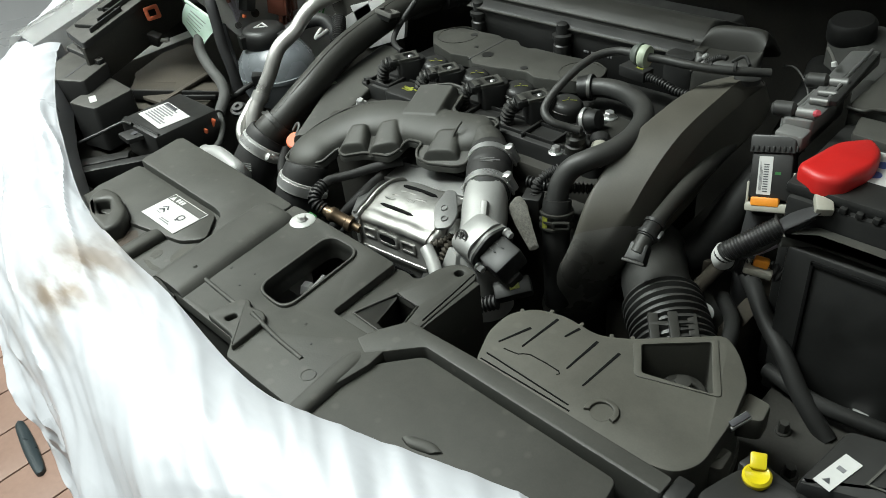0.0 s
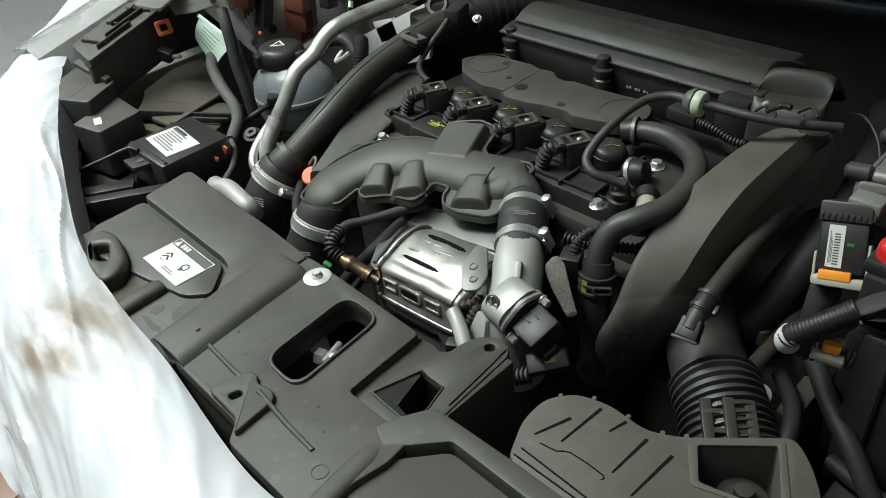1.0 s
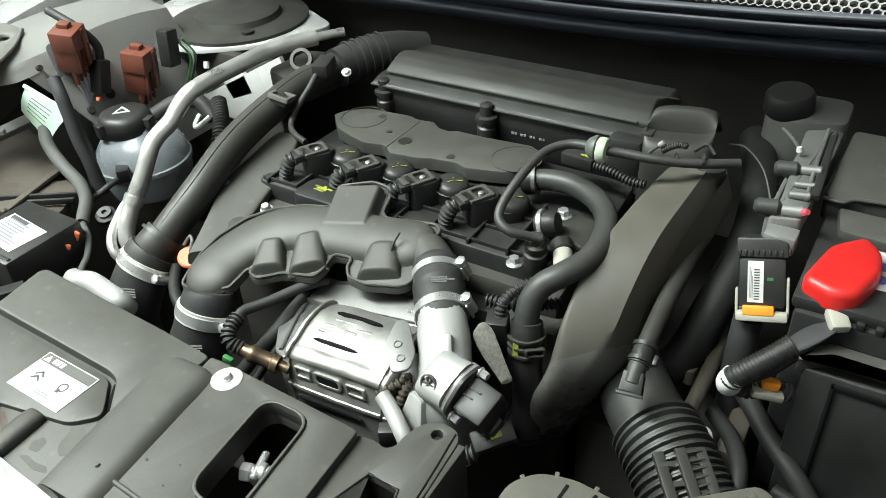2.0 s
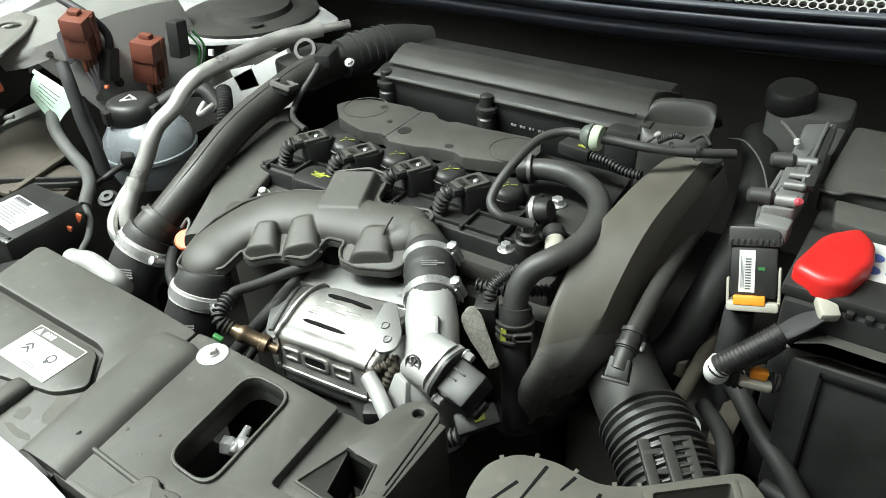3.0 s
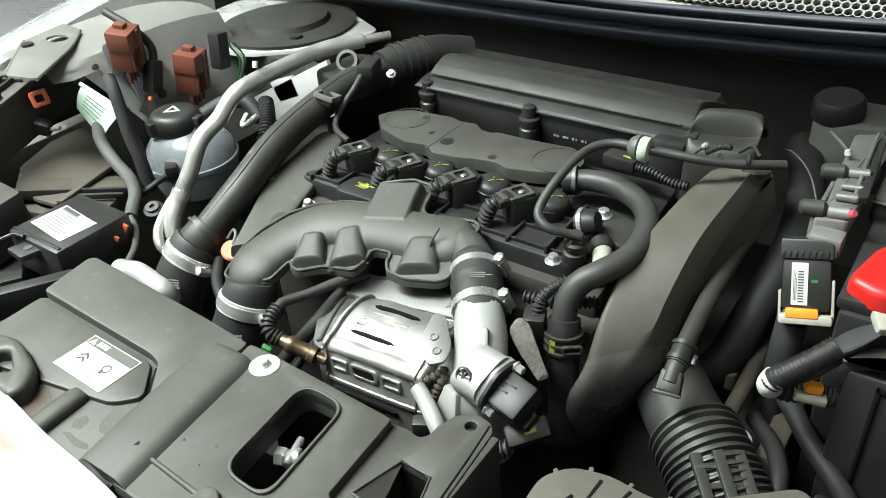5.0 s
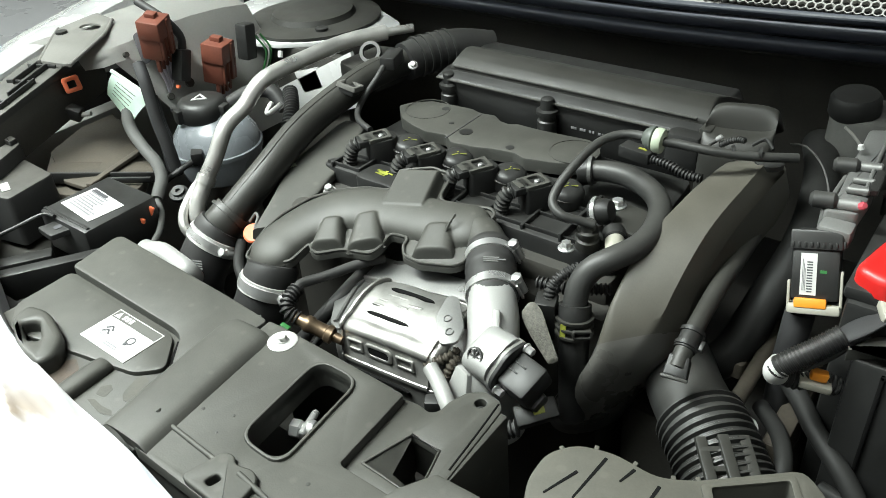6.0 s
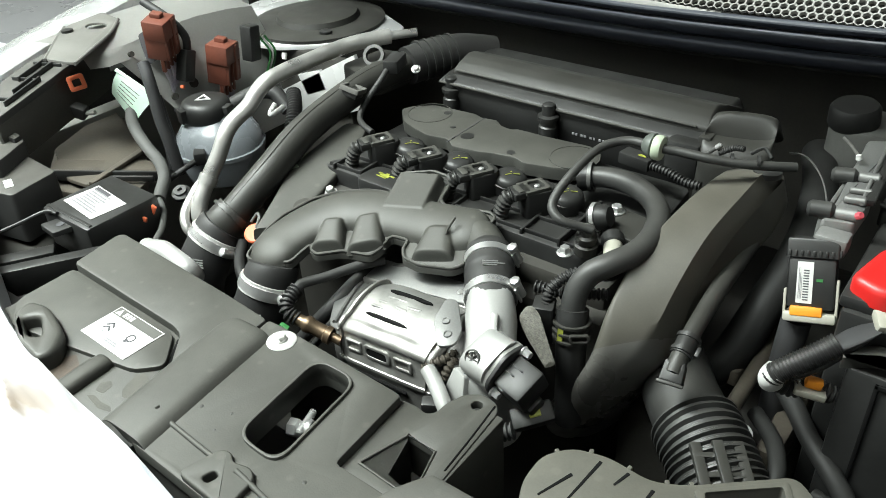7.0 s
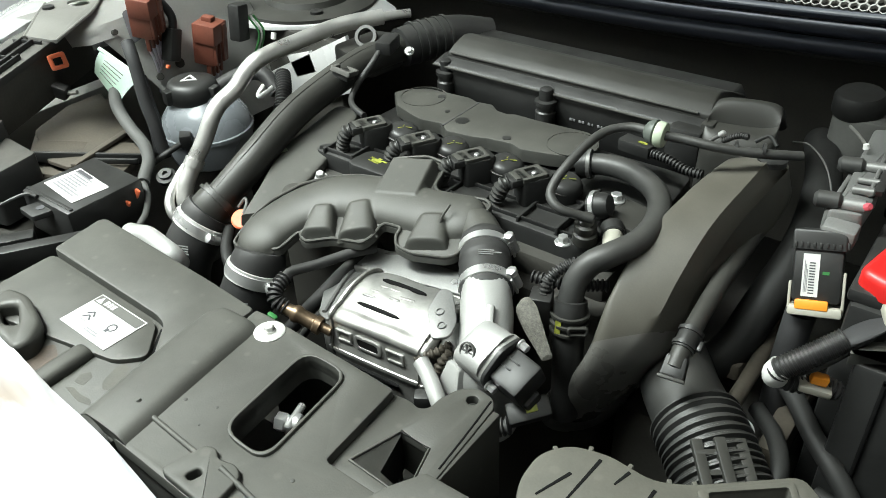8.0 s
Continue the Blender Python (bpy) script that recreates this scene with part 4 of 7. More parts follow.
part("dipstick_ring", lathe(B(), (-0.078, -0.186, 0.811), (0.35, -0.45, 0.8), [(0.004, -0.06), (0.004, -0.006), (0.0135, -0.005), (0.0145, 0), (0.0145, 0.003), (0.0125, 0.005), (0, 0.0055)], 24), M_CORAL, eng, "coral red round dipstick knob")
# ribs and pockets between the coils
for k in range(9):
    part("cover_rib", box(B(), -0.05 + 0.052 * k, -0.046 + 0.052 * k, -0.055, 0.05, 0.860, 0.868 + 0.004 * (k % 2), 0.001), M_BLACK, eng)
for k in range(3):
    part("cover_rib", box(B(), -0.06, 0.38, -0.050 + 0.034 * k, -0.047 + 0.034 * k, 0.860, 0.867, 0.001), M_BLACK, eng)
t = B()
for x, y, w, h in ((0, 0, 0.016, 0.006), (0.011, 0.003, 0.008, 0.0025), (-0.010, 0.002, 0.006, 0.003), (0.001, 0.005, 0.005, 0.003), (-0.002, -0.005, 0.018, 0.0018)):
    box(t, x - w / 2, x + w / 2, y - h / 2, y + h / 2, 0, 0.0006, 0, pose(0.045, -0.050, 0.8742, 0, 0, -6))
part("oil_mark", t, M_YELINK, eng, "worn yellow oil symbol")
part("oil_cap", prism(B(), rounded([(0.01, -0.075), (0.095, -0.075), (0.09, -0.03), (0.015, -0.028)], 0.015), 0.855, 0.874, 0.004), M_BLACK, eng)

plate = thing("engine_cover_plate", (0.12, 0.1, 0.862), "flat matt grey cover plate with worn dark spots", "engine cover")
notch = [(-0.060, 0.112), (-0.052, 0.130), (-0.025, 0.151), (0.046, 0.157), (0.063, 0.151), (0.088, 0.155), (0.105, 0.142), (0.123, 0.140), (0.130, 0.146), (0.172, 0.146), (0.244, 0.152), (0.268, 0.140), (0.275, 0.115), (0.270, 0.094), (0.255, 0.078), (0.231, 0.070), (0.193, 0.061), (0.176, 0.068), (0.141, 0.063), (0.122, 0.056), (0.082, 0.051), (0.062, 0.066), (0.030, 0.060), (0.004, 0.067), (-0.027, 0.078)]
part("plate", prism(B(), rounded(notch, 0.004, 2), 0.868, 0.886, 0.003), M_GREY, plate)
for x, y in ((-0.012, 0.122), (0.243, 0.110)):
    part("round_seam", lathe(B(), (x, y, 0.8855), (0, 0, 1), [(0.034, 0), (0.034, 0.0012), (0.0325, 0.0012), (0.0325, 0)], 40, True), M_GREY, plate)
part("seam", box(B(), 0.0690, 0.0702, 0.056, 0.150, 0.8856, 0.8866, 0, None), M_INK, plate, "thin dark seam")
for x, y, r in ((0.011, 0.136, 0.006), (0.083, 0.087, 0.010), (0.163, 0.077, 0.006), (0.048, 0.100, 0.004)):
    part("dark_spot", lathe(B(), (x, y, 0.8857), (0, 0, 1), [(r, 0), (r, 0.0008), (0, 0.0008)], 16), M_BLACK, plate)


def coil():
    c = thing("ignition_coil", (0, 0, 0.862), "black ignition coil with screw and ribbed cable", "ignition coil", "row of ignition coils")
    part("coil_head", prism(B(), rounded([(-0.016, -0.020), (0.014, -0.022), (0.018, 0.012), (0.010, 0.022), (-0.012, 0.022)], 0.006), 0.862, 0.896, 0.003), M_BLACK, c)
    part("connector", box(B(), -0.012, 0.012, -0.036, -0.012, 0.890, 0.900, 0.002, None), M_BLACK, c)
    t = B()
    prism(t, rounded([(-0.015, -0.022), (0.014, -0.022), (0.015, 0.012), (-0.014, 0.014)], 0.003), 0.895, 0.900, 0.001, holes=(rounded([(-0.010, -0.009), (0.009, -0.009), (0.009, 0.008), (-0.009, 0.008)], 0.005),))
    part("latch_frame", t, M_GREY, c, "grey latch frame on the plug")
    part("latch_bar", box(B(), -0.010, 0.010, -0.030, -0.022, 0.898, 0.9015, 0.001), M_GREY, c)
    part("screw", lathe(B(), (0.001, 0, 0.8955), (0, 0, 1), [(0.0036, 0), (0.0036, 0.003), (0.0026, 0.004), (0, 0.004)], 12), M_STEEL, c, "small bright screw")
    part("dome", lathe(B(), (0.012, 0.034, 0.864), (0.15, 0.05, 1), [(0.023, 0), (0.023, 0.012), (0.0225, 0.016), (0.021, 0.020), (0.018, 0.0232), (0.012, 0.0255), (0.005, 0.0262), (0, 0.0262)], 28), M_BLACK, c)
    part("dome_ring", lathe(B(), (0.012, 0.034, 0.876), (0.15, 0.05, 1), [(0.0228, 0), (0.0242, 0.001), (0.0242, 0.003), (0.0228, 0.004)], 28), M_DUCT, c)
    for x, y, ln, r in ((0.001, -0.005, 0.011, 100), (-0.004, 0.002, 0.007, 128), (0.006, 0.004, 0.009, 62), (-0.007, -0.007, 0.004, 20)):
        part("yellow_mark", box(B(), -ln / 2, ln / 2, -0.0008, 0.0008, 0, 0.0004, 0, pose(0.017 + x, 0.036 + y, 0.8898, 0, 8, r)), M_YELINK, c)
    part("ribbed_cable", tube(B(), [(-0.001, -0.032, 0.894), (-0.004, -0.040, 0.889), (-0.008, -0.045, 0.872), (-0.010, -0.047, 0.85), (-0.010, -0.048, 0.81)], 0.0082, seg=18, corr=(0.0034, 0.0056)), M_HOSE, c, "black ribbed cable sleeve")
    return c


first = coil()
first.matrix_basis = pose(0, 0, 0.862, 0, 0, -28)
for i in range(1, 4):
    copy_thing(first, pose(0.084 * i, 0, 0.862, 0, 0, -28))

# rear air box
rear = thing("rear_air_box", (0.19, 0.25, 0.85), "black moulded air box across the back of the engine", "air box")
part("front_face", xprofile(B(), [(0.172, 0.850), (0.164, 0.917), (0.170, 0.921), (0.26, 0.921), (0.26, 0.850)], -0.022, 0.392, 0.006), M_BLACK, rear)
part("lid_rim", xprofile(B(), [(0.160, 0.917), (0.161, 0.923), (0.178, 0.932), (0.30, 0.934), (0.30, 0.917)], -0.026, 0.398, 0.010), M_BLACK, rear)
part("lid", xprofile(B(), [(0.176, 0.930), (0.178, 0.938), (0.190, 0.9465), (0.203, 0.9525), (0.214, 0.9545), (0.226, 0.952), (0.245, 0.944), (0.29, 0.925), (0.29, 0.918)], -0.012, 0.399, 0.010), M_DUCT, rear)
part("lid_bead", tube(B(), [(0.0, 0.1765, 0.9375), (0.12, 0.1765, 0.9375), (0.25, 0.1765, 0.9375), (0.378, 0.1765, 0.9375)], 0.0018, seg=8, sub=3), M_GREY, rear, "thin edge bead, paler to paint its highlight")
part("lid_bead", tube(B(), [(-0.022, 0.1605, 0.921), (0.12, 0.1605, 0.921), (0.25, 0.1605, 0.921), (0.392, 0.1605, 0.921)], 0.0018, seg=8, sub=3), M_GREY, rear, "thin edge bead, paler to paint its highlight")
part("end_block", box(B(), 0.350, 0.396, 0.146, 0.20, 0.870, 0.926, 0.008), M_BLACK, rear)
for x, y in ((-0.004, 0.168), (0.173, 0.158)):
    s = part("stud", lathe(B(), (x, y, 0.872), (0, 0, 1), [(0.014, 0), (0.014, 0.024), (0.012, 0.026), (0.012, 0.034), (0.0155, 0.035), (0.0155, 0.040), (0.010, 0.042), (0.009, 0.056), (0.006, 0.058), (0, 0.058)], 20), M_BLACK, rear)
t = B()
for k, w in enumerate((0.010, 0.010, 0.008, 0.008)):
    box(t, 0.206 + 0.014 * k, 0.206 + 0.014 * k + w * 0.45, 0.1664, 0.1690, 0.887, 0.8905, 0.0002)
    box(t, 0.2115 + 0.014 * k, 0.2115 + 0.014 * k + w * 0.3, 0.1664, 0.1690, 0.887, 0.8905, 0.0002)
part("moulded_mark", t, M_GREYINK, rear, "row of small pale moulded marks")

corner = thing("intake_corner", (0.44, 0.2, 0.85), "black plastic air intake corner behind the duct", "air box")
t = loft(B(), [((0.436, 0.158, 0.84), (0.041, 0.010, 0), (0, 0.015, 0)), ((0.436, 0.162, 0.895), (0.041, 0.010, 0), (0, 0.016, 0.002)), ((0.434, 0.169, 0.922), (0.040, 0.010, 0), (0, 0.016, 0.005)), ((0.432, 0.181, 0.939), (0.039, 0.010, 0), (0, 0.013, 0.010)), ((0.430, 0.200, 0.944), (0.038, 0.010, 0), (0, 0.004, 0.014)), ((0.427, 0.224, 0.934), (0.038, 0.010, 0), (0, -0.006, 0.014)), ((0.424, 0.26, 0.905), (0.038, 0.010, 0), (0, -0.008, 0.014))], 28, 3.2)
part("corner_body", t, M_DUCT, corner)
part("corner_flange", box(B(), 0.388, 0.404, 0.160, 0.19, 0.90, 0.934, 0.003), M_DUCT, corner)

# charge pipe with rubber hose, and the moulded air manifold
charge = thing("charge_pipe", (-0.1, -0.05, 0.75), "satin black charge air pipe with clamped rubber hose", "pipe")
line = [(-0.092, 0.195, 0.926), (-0.104, 0.160, 0.926), (-0.115, 0.102, 0.921), (-0.122, 0.026, 0.906), (-0.123, -0.043, 0.888), (-0.119, -0.112, 0.861), (-0.128, -0.162, 0.830), (-0.134, -0.182, 0.815)]
part("pipe", tube(B(), line, 0.0225, seg=28), M_DUCT, charge)
part("pipe_seam", tube(B(), [(x + 0.004, y - 0.008, z + 0.0204) for x, y, z in line], 0.0013, seg=6), M_DUCT, charge)
part("neck", tube(B(), [(-0.131, -0.172, 0.822), (-0.136, -0.187, 0.812), (-0.140, -0.196, 0.804)], 0.0285, seg=28), M_DUCT, charge)
part("neck_ring", tube(B(), [(-0.1335, -0.178, 0.818), (-0.1345, -0.182, 0.816)], 0.0315, seg=28), M_DUCT, charge)
part("rubber_hose", tube(B(), [(-0.138, -0.192, 0.808, 0.0325), (-0.141, -0.199, 0.801, 0.0345), (-0.144, -0.210, 0.787, 0.035), (-0.150, -0.225, 0.765, 0.0355), (-0.157, -0.239, 0.735, 0.036), (-0.160, -0.245, 0.70, 0.036), (-0.160, -0.245, 0.62, 0.036)], 0.036, seg=32), M_RUBBER, charge, "black rubber hose with grey print")
part("band", band(B(), (-0.1435, -0.2070, 0.7910), (-0.25, -0.62, -0.74), 0.0358, 0.019), M_CLAMP, charge, "broad bright metal band")
clamp(charge, (-0.1435, -0.2070, 0.7910), (-0.25, -0.62, -0.74), 0.0368, (0.9, -0.15, -0.1), 0.011)
part("rear_elbow", tube(B(), [(-0.096, 0.175, 0.926), (-0.086, 0.205, 0.928), (-0.074, 0.235, 0.929), (-0.055, 0.27, 0.926), (-0.025, 0.31, 0.915)], 0.030, seg=28), M_RUBBER, charge)
for k in range(5):
    part("elbow_ring", tube(B(), [(-0.090 + 0.0055 * k, 0.196 + 0.013 * k, 0.928), (-0.0885 + 0.0055 * k, 0.1995 + 0.013 * k, 0.9282)], 0.0328, seg=28), M_HOSE, charge)
sk = pose(-0.106, 0.046, 0.902, -14, 14, 12)
part("pipe_socket", box(B(), -0.013, 0.013, -0.013, 0.013, 0.018, 0.030, 0.003, sk), M_BLACK, charge)
part("socket_lip", prism(B(), rounded([(-0.016, -0.016), (0.016, -0.016), (0.016, 0.014), (-0.016, 0.014)], 0.003), 0.027, 0.034, 0.001, sk, holes=(rounded([(-0.011, -0.011), (0.011, -0.011), (0.011, 0.009), (-0.011, 0.009)], 0.003),)), M_DUSTY, charge, "worn grey socket frame")
part("sensor_plug", box(B(), -0.012, 0.012, -0.022, 0.022, -0.008, 0.012, 0.003, pose(-0.080, 0.128, 0.948, 0, 0, 20)), M_BLACK, charge)
part("screw", hexbolt(B(), (-0.052, 0.143, 0.940), (0.3, -0.5, 0.8), 0.005, 0.004, 1.5), M_STEEL, charge)
part("sensor_wire", tube(B(), [(-0.080, 0.112, 0.948), (-0.078, 0.090, 0.935), (-0.085, 0.070, 0.915), (-0.088, 0.055, 0.900), (-0.080, 0.040, 0.892), (-0.055, 0.022, 0.894), (-0.030, 0.012, 0.894)], 0.0045, seg=10), M_RUBBER, charge)
bars(charge, frame_at((-0.129, -0.2530, 0.7815), (0.86, 0.45, -0.1), (-0.2, 0.55, 0.8)), 0.022, 0.013, 4, M_HOSEPRINT, 5)

man = thing("air_manifold", (0.1, -0.12, 0.80), "satin grey moulded air manifold with scalloped skirt", "manifold")
def parting(x, y):
    """Height of the manifold's tilted parting plane."""
    return 0.897 + 0.32 * y + 0.02 * x


def step(e0, e1, v):
    u = min(1.0, max(0.0, (v - e0) / (e1 - e0)))
    return u * u * (3 - 2 * u)


def nearest(x, y, line):
    """Distance to a polyline and the share of it passed there."""
    best = (9.0, 0.0)
    for k in range(len(line) - 1):
        (ax, ay), (bx, by) = line[k], line[k + 1]
        dx, dy = bx - ax, by - ay
        u = min(1.0, max(0.0, ((x - ax) * dx + (y - ay) * dy) / (dx * dx + dy * dy)))
        best = min(best, (math.hypot(x - ax - u * dx, y - ay - u * dy), (k + u) / (len(line) - 1)))
    return best


RUN = [q[:2] for q in spline([(-0.006, -0.209, 0), (-0.003, -0.190, 0), (0.010, -0.160, 0), (0.034, -0.132, 0), (0.068, -0.116, 0), (0.118, -0.108, 0), (0.170, -0.102, 0), (0.212, -0.095, 0)], 5)]
BELLS = (((0.044, -0.148), (0.064, -0.188), 0.022), ((0.084, -0.126), (0.113, -0.170), 0.024), ((0.185, -0.108), (0.201, -0.150), 0.026))
TAB = ((0.116, -0.078), (0.034, 0.036), 16)


def shell_height(x, y):
    d, u = nearest(x, y, RUN)
    r = 0.0345 - 0.004 * u
    h = (0.0185 - 0.002 * u) * math.sqrt(max(0.0, 1 - (d / r) ** 2)) ** 0.9
    for (ax, ay), (bx, by), w in BELLS:
        dx, dy = bx - ax, by - ay
        ln = math.hypot(dx, dy)
        s = ((x - ax) * dx + (y - ay) * dy) / ln
        q = ((x - ax) * dy - (y - ay) * dx) / ln
        wide = w * (0.72 + 0.28 * step(0, ln, s))
        if abs(q) < wide and -0.008 < s:
            b = (0.019 - 0.004 * step(0, ln, s)) * (1 - (abs(q) / wide) ** 4.0) ** 0.55 * step(-0.008, 0.010, s)
            b *= 1 - step(ln - 0.003, ln, s)
            h = max(h, b)
    a = math.radians(TAB[2])
    px, py = (x - TAB[0][0]) * math.cos(a) + (y - TAB[0][1]) * math.sin(a), -(x - TAB[0][0]) * math.sin(a) + (y - TAB[0][1]) * math.cos(a)
    edge = max(abs(px) - TAB[1][0], abs(py) - TAB[1][1])
    h = max(h, 0.018 * (1 - step(-0.008, 0.001, edge)))
    return h


shell, grid = B(), {}
for i in range(196):
    for j in range(150):
        x, y = -0.048 + 0.0015 * i, -0.247 + 0.0015 * j
        h = shell_height(x, y)
        grid[i, j] = (h, shell.verts.new((x, y - 0.08 * h, parting(x, y) - 0.003 + h)))
for i in range(195):
    for j in range(149):
        q = [grid[i, j], grid[i + 1, j], grid[i + 1, j + 1], grid[i, j + 1]]
        if max(v[0] for v in q) > 0.0005:
            shell.faces.new([v[1] for v in q])
bmesh.ops.delete(shell, geom=[v for v in shell.verts if not v.link_faces], context="VERTS")
for _ in range(2):
    bmesh.ops.smooth_vert(shell, verts=[v for v in shell.verts if not v.is_boundary], factor=0.35, use_axis_x=True, use_axis_y=True, use_axis_z=True)
part("shell", shell, M_GREY, man)
lip = [(-0.036, -0.238), (-0.040, -0.222), (-0.044, -0.192), (-0.040, -0.164), (-0.021, -0.127), (0.008, -0.102), (0.045, -0.085), (0.080, -0.078), (0.070, -0.045), (0.112, -0.026), (0.140, -0.028), (0.150, -0.044), (0.153, -0.064), (0.162, -0.071), (0.227, -0.060), (0.238, -0.067), (0.237, -0.078), (0.230, -0.096), (0.236, -0.112), (0.243, -0.142), (0.233, -0.152), (0.190, -0.163), (0.165, -0.161), (0.154, -0.148), (0.154, -0.137), (0.130, -0.139), (0.131, -0.160), (0.125, -0.174), (0.085, -0.182), (0.056, -0.200), (0.044, -0.197), (0.037, -0.191), (0.032, -0.222), (-0.014, -0.243)]
edge = rounded(lip, 0.006, 3)
PART = Matrix(((1, 0, 0, 0), (0, 1, 0, 0), (0.02, 0.32, 1, 0.897), (0, 0, 0, 1)))
part("flange", prism(B(), edge, -0.010, -0.002, 0.001, PART), M_GREY, man)


def inset(p, k):
    """The outline moved inwards by k, by its own corner normals."""
    out, n = [], len(p)
    for i in range(n):
        a, b = Vector(p[i - 1]), Vector(p[(i + 1) % n])
        d = (b - a).normalized()
        out.append((p[i][0] + d.y * k, p[i][1] - d.x * k))
    return out


rim = [(PART @ Vector((x, y, 0.0)))[:] for x, y in inset(edge, 0.0016)]
part("flange_rim", tube(B(), [*rim, rim[0]], 0.0021, seg=8, sub=1), M_GREY, man, "raised rim round the manifold flange")
part("end_seam", tube(B(), [(PART @ Vector((x, y, z)))[:] for x, y, z in ((0.205, -0.130, 0.004), (0.203, -0.120, 0.016), (0.207, -0.108, 0.026))], 0.0015, seg=8), M_GREY, man)
part("under_neck", loft(B(), [((-0.002, -0.215, 0.812), (0.030, 0.006, 0), (0, 0.016, 0.014)), ((0.000, -0.228, 0.804), (0.031, 0.006, 0), (0, 0.018, 0.014)), ((0.003, -0.236, 0.796), (0.031, 0.006, 0), (0, 0.018, 0.014))], 24, 2.2), M_GREY, man)
part("outlet_neck", tube(B(), [(0.205, -0.090, 0.866, 0.018), (0.230, -0.090, 0.862, 0.023), (0.255, -0.108, 0.856, 0.0255)], 0.025, seg=28), M_GREY, man)
part("rubber_hose", tube(B(), [(0.002, -0.226, 0.816, 0.031), (0.003, -0.232, 0.806, 0.0335), (0.001, -0.240, 0.791, 0.0342), (-0.004, -0.250, 0.768, 0.0350), (-0.010, -0.262, 0.735, 0.036), (-0.012, -0.266, 0.66, 0.036)], 0.036, seg=32), M_RUBBER, man, "black rubber hose with grey print")
part("band", band(B(), (0.0012, -0.2405, 0.7905), (-0.12, -0.47, -0.87), 0.0350, 0.019), M_CLAMP, man, "broad bright metal band")
clamp(man, (0.0012, -0.2405, 0.7905), (-0.12, -0.47, -0.87), 0.0362, (0.95, 0.1, 0.15), 0.012)
bars(man, frame_at((0.017, -0.2830, 0.7715), (0.86, 0.5, 0.0), (-0.2, 0.40, 0.88)), 0.024, 0.012, 4, M_HOSEPRINT, 6)

# rubber coupling and cast elbow with actuator
coup = thing("rubber_coupling", (0.29, -0.13, 0.82), "black rubber coupling with two bright hose clamps", "hose")
d = Vector((0.58, -0.80, -0.17)).normalized()
p0 = Vector((0.2500, -0.1015, 0.8565))
part("sleeve", tube(B(), [(p0 + d * s)[:] + (r,) for s, r in ((0, 0.0265), (0.008, 0.0285), (0.022, 0.0287), (0.032, 0.0296), (0.038, 0.0300), (0.044, 0.0292), (0.054, 0.0294), (0.066, 0.0290), (0.080, 0.0288), (0.088, 0.0280))], 0.028, seg=32), M_RUBBER, coup)
clamp(coup, p0 + d * 0.019, d, 0.0290, (0.80, 0.50, 0.34), 0.010)
clamp(coup, p0 + d * 0.073, d, 0.0293, (0.80, 0.50, 0.34), 0.012)
bars(coup, frame_at(p0 + d * 0.050 + Vector((0.006, -0.001, 0.0290)), (0.80, 0.58, -0.1), (-0.58, 0.80, 0.17)), 0.026, 0.009, 3, M_HOSEPRINT, 8)

cast = thing("throttle_elbow", (0.35, -0.22, 0.78), "pale cast aluminium throttle elbow bolted to the engine", "throttle body")
drop = Vector((0.003, -0.003, -0.023))
part("elbow", loft(B(), [(Vector(c_) + drop * k_, w_, h_) for (c_, w_, h_), k_ in zip([((0.290, -0.158, 0.867), (0.0215, 0.0150, 0), (0.004, -0.006, 0.026)), ((0.300, -0.172, 0.863), (0.0225, 0.0158, 0), (0.004, -0.006, 0.0275)), ((0.308, -0.183, 0.858), (0.0235, 0.0160, 0), (0.006, -0.010, 0.0275)), ((0.317, -0.197, 0.848), (0.0235, 0.0155, 0), (0.009, -0.014, 0.0245)), ((0.327, -0.214, 0.832), (0.025, 0.016, 0), (0.012, -0.020, 0.019)), ((0.334, -0.226, 0.808), (0.027, 0.016, 0), (0.010, -0.026, 0.010)), ((0.338, -0.230, 0.78), (0.028, 0.016, 0), (0.006, -0.028, 0.0)), ((0.340, -0.23, 0.72), (0.028, 0.016, 0), (0.006, -0.028, 0.0))], (1, 1, 1, 1, 0.9, 0.6, 0.3, 0))], 28, 2.5, 7), M_CAST, cast)
part("rib", box(B(), -0.004, 0.004, -0.034, 0.024, -0.010, 0.005, 0.002, frame_at((0.335, -0.216, 0.846), (0.85, 0.5, 0), (-0.28, 0.62, 0.62))), M_CAST, cast)
am = frame_at((0.382, -0.243, 0.831), (0.97, -0.22, -0.08), (0.18, 0.86, 0.42))
ax = am.to_3x3() @ Vector((1, 0, 0))
part("valve_housing", loft(B(), [(am @ Vector((-0.062, -0.002, -0.010)), am.to_3x3() @ Vector((0, 0.022, 0)), am.to_3x3() @ Vector((0, 0, 0.018))), (am @ Vector((-0.056, -0.002, -0.006)), am.to_3x3() @ Vector((0, 0.027, 0)), am.to_3x3() @ Vector((0, 0.0, 0.023))), (am @ Vector((-0.040, -0.001, -0.003)), am.to_3x3() @ Vector((0, 0.028, 0)), am.to_3x3() @ Vector((0, 0, 0.025))), (am @ Vector((-0.022, 0.0, -0.002)), am.to_3x3() @ Vector((0, 0.028, 0)), am.to_3x3() @ Vector((0, 0, 0.0245)))], 32, 3.4, 5), M_CAST, cast)
part("cast_arm", loft(B(), [((0.290, -0.226, 0.815), (0.008, 0, 0), (0, 0.012, 0.012)), ((0.308, -0.228, 0.818), (0.012, 0, 0), (0, 0.018, 0.018)), ((0.335, -0.224, 0.822), (0.012, 0, 0), (0, 0.024, 0.024))], 20, 3.0), M_CAST, cast)
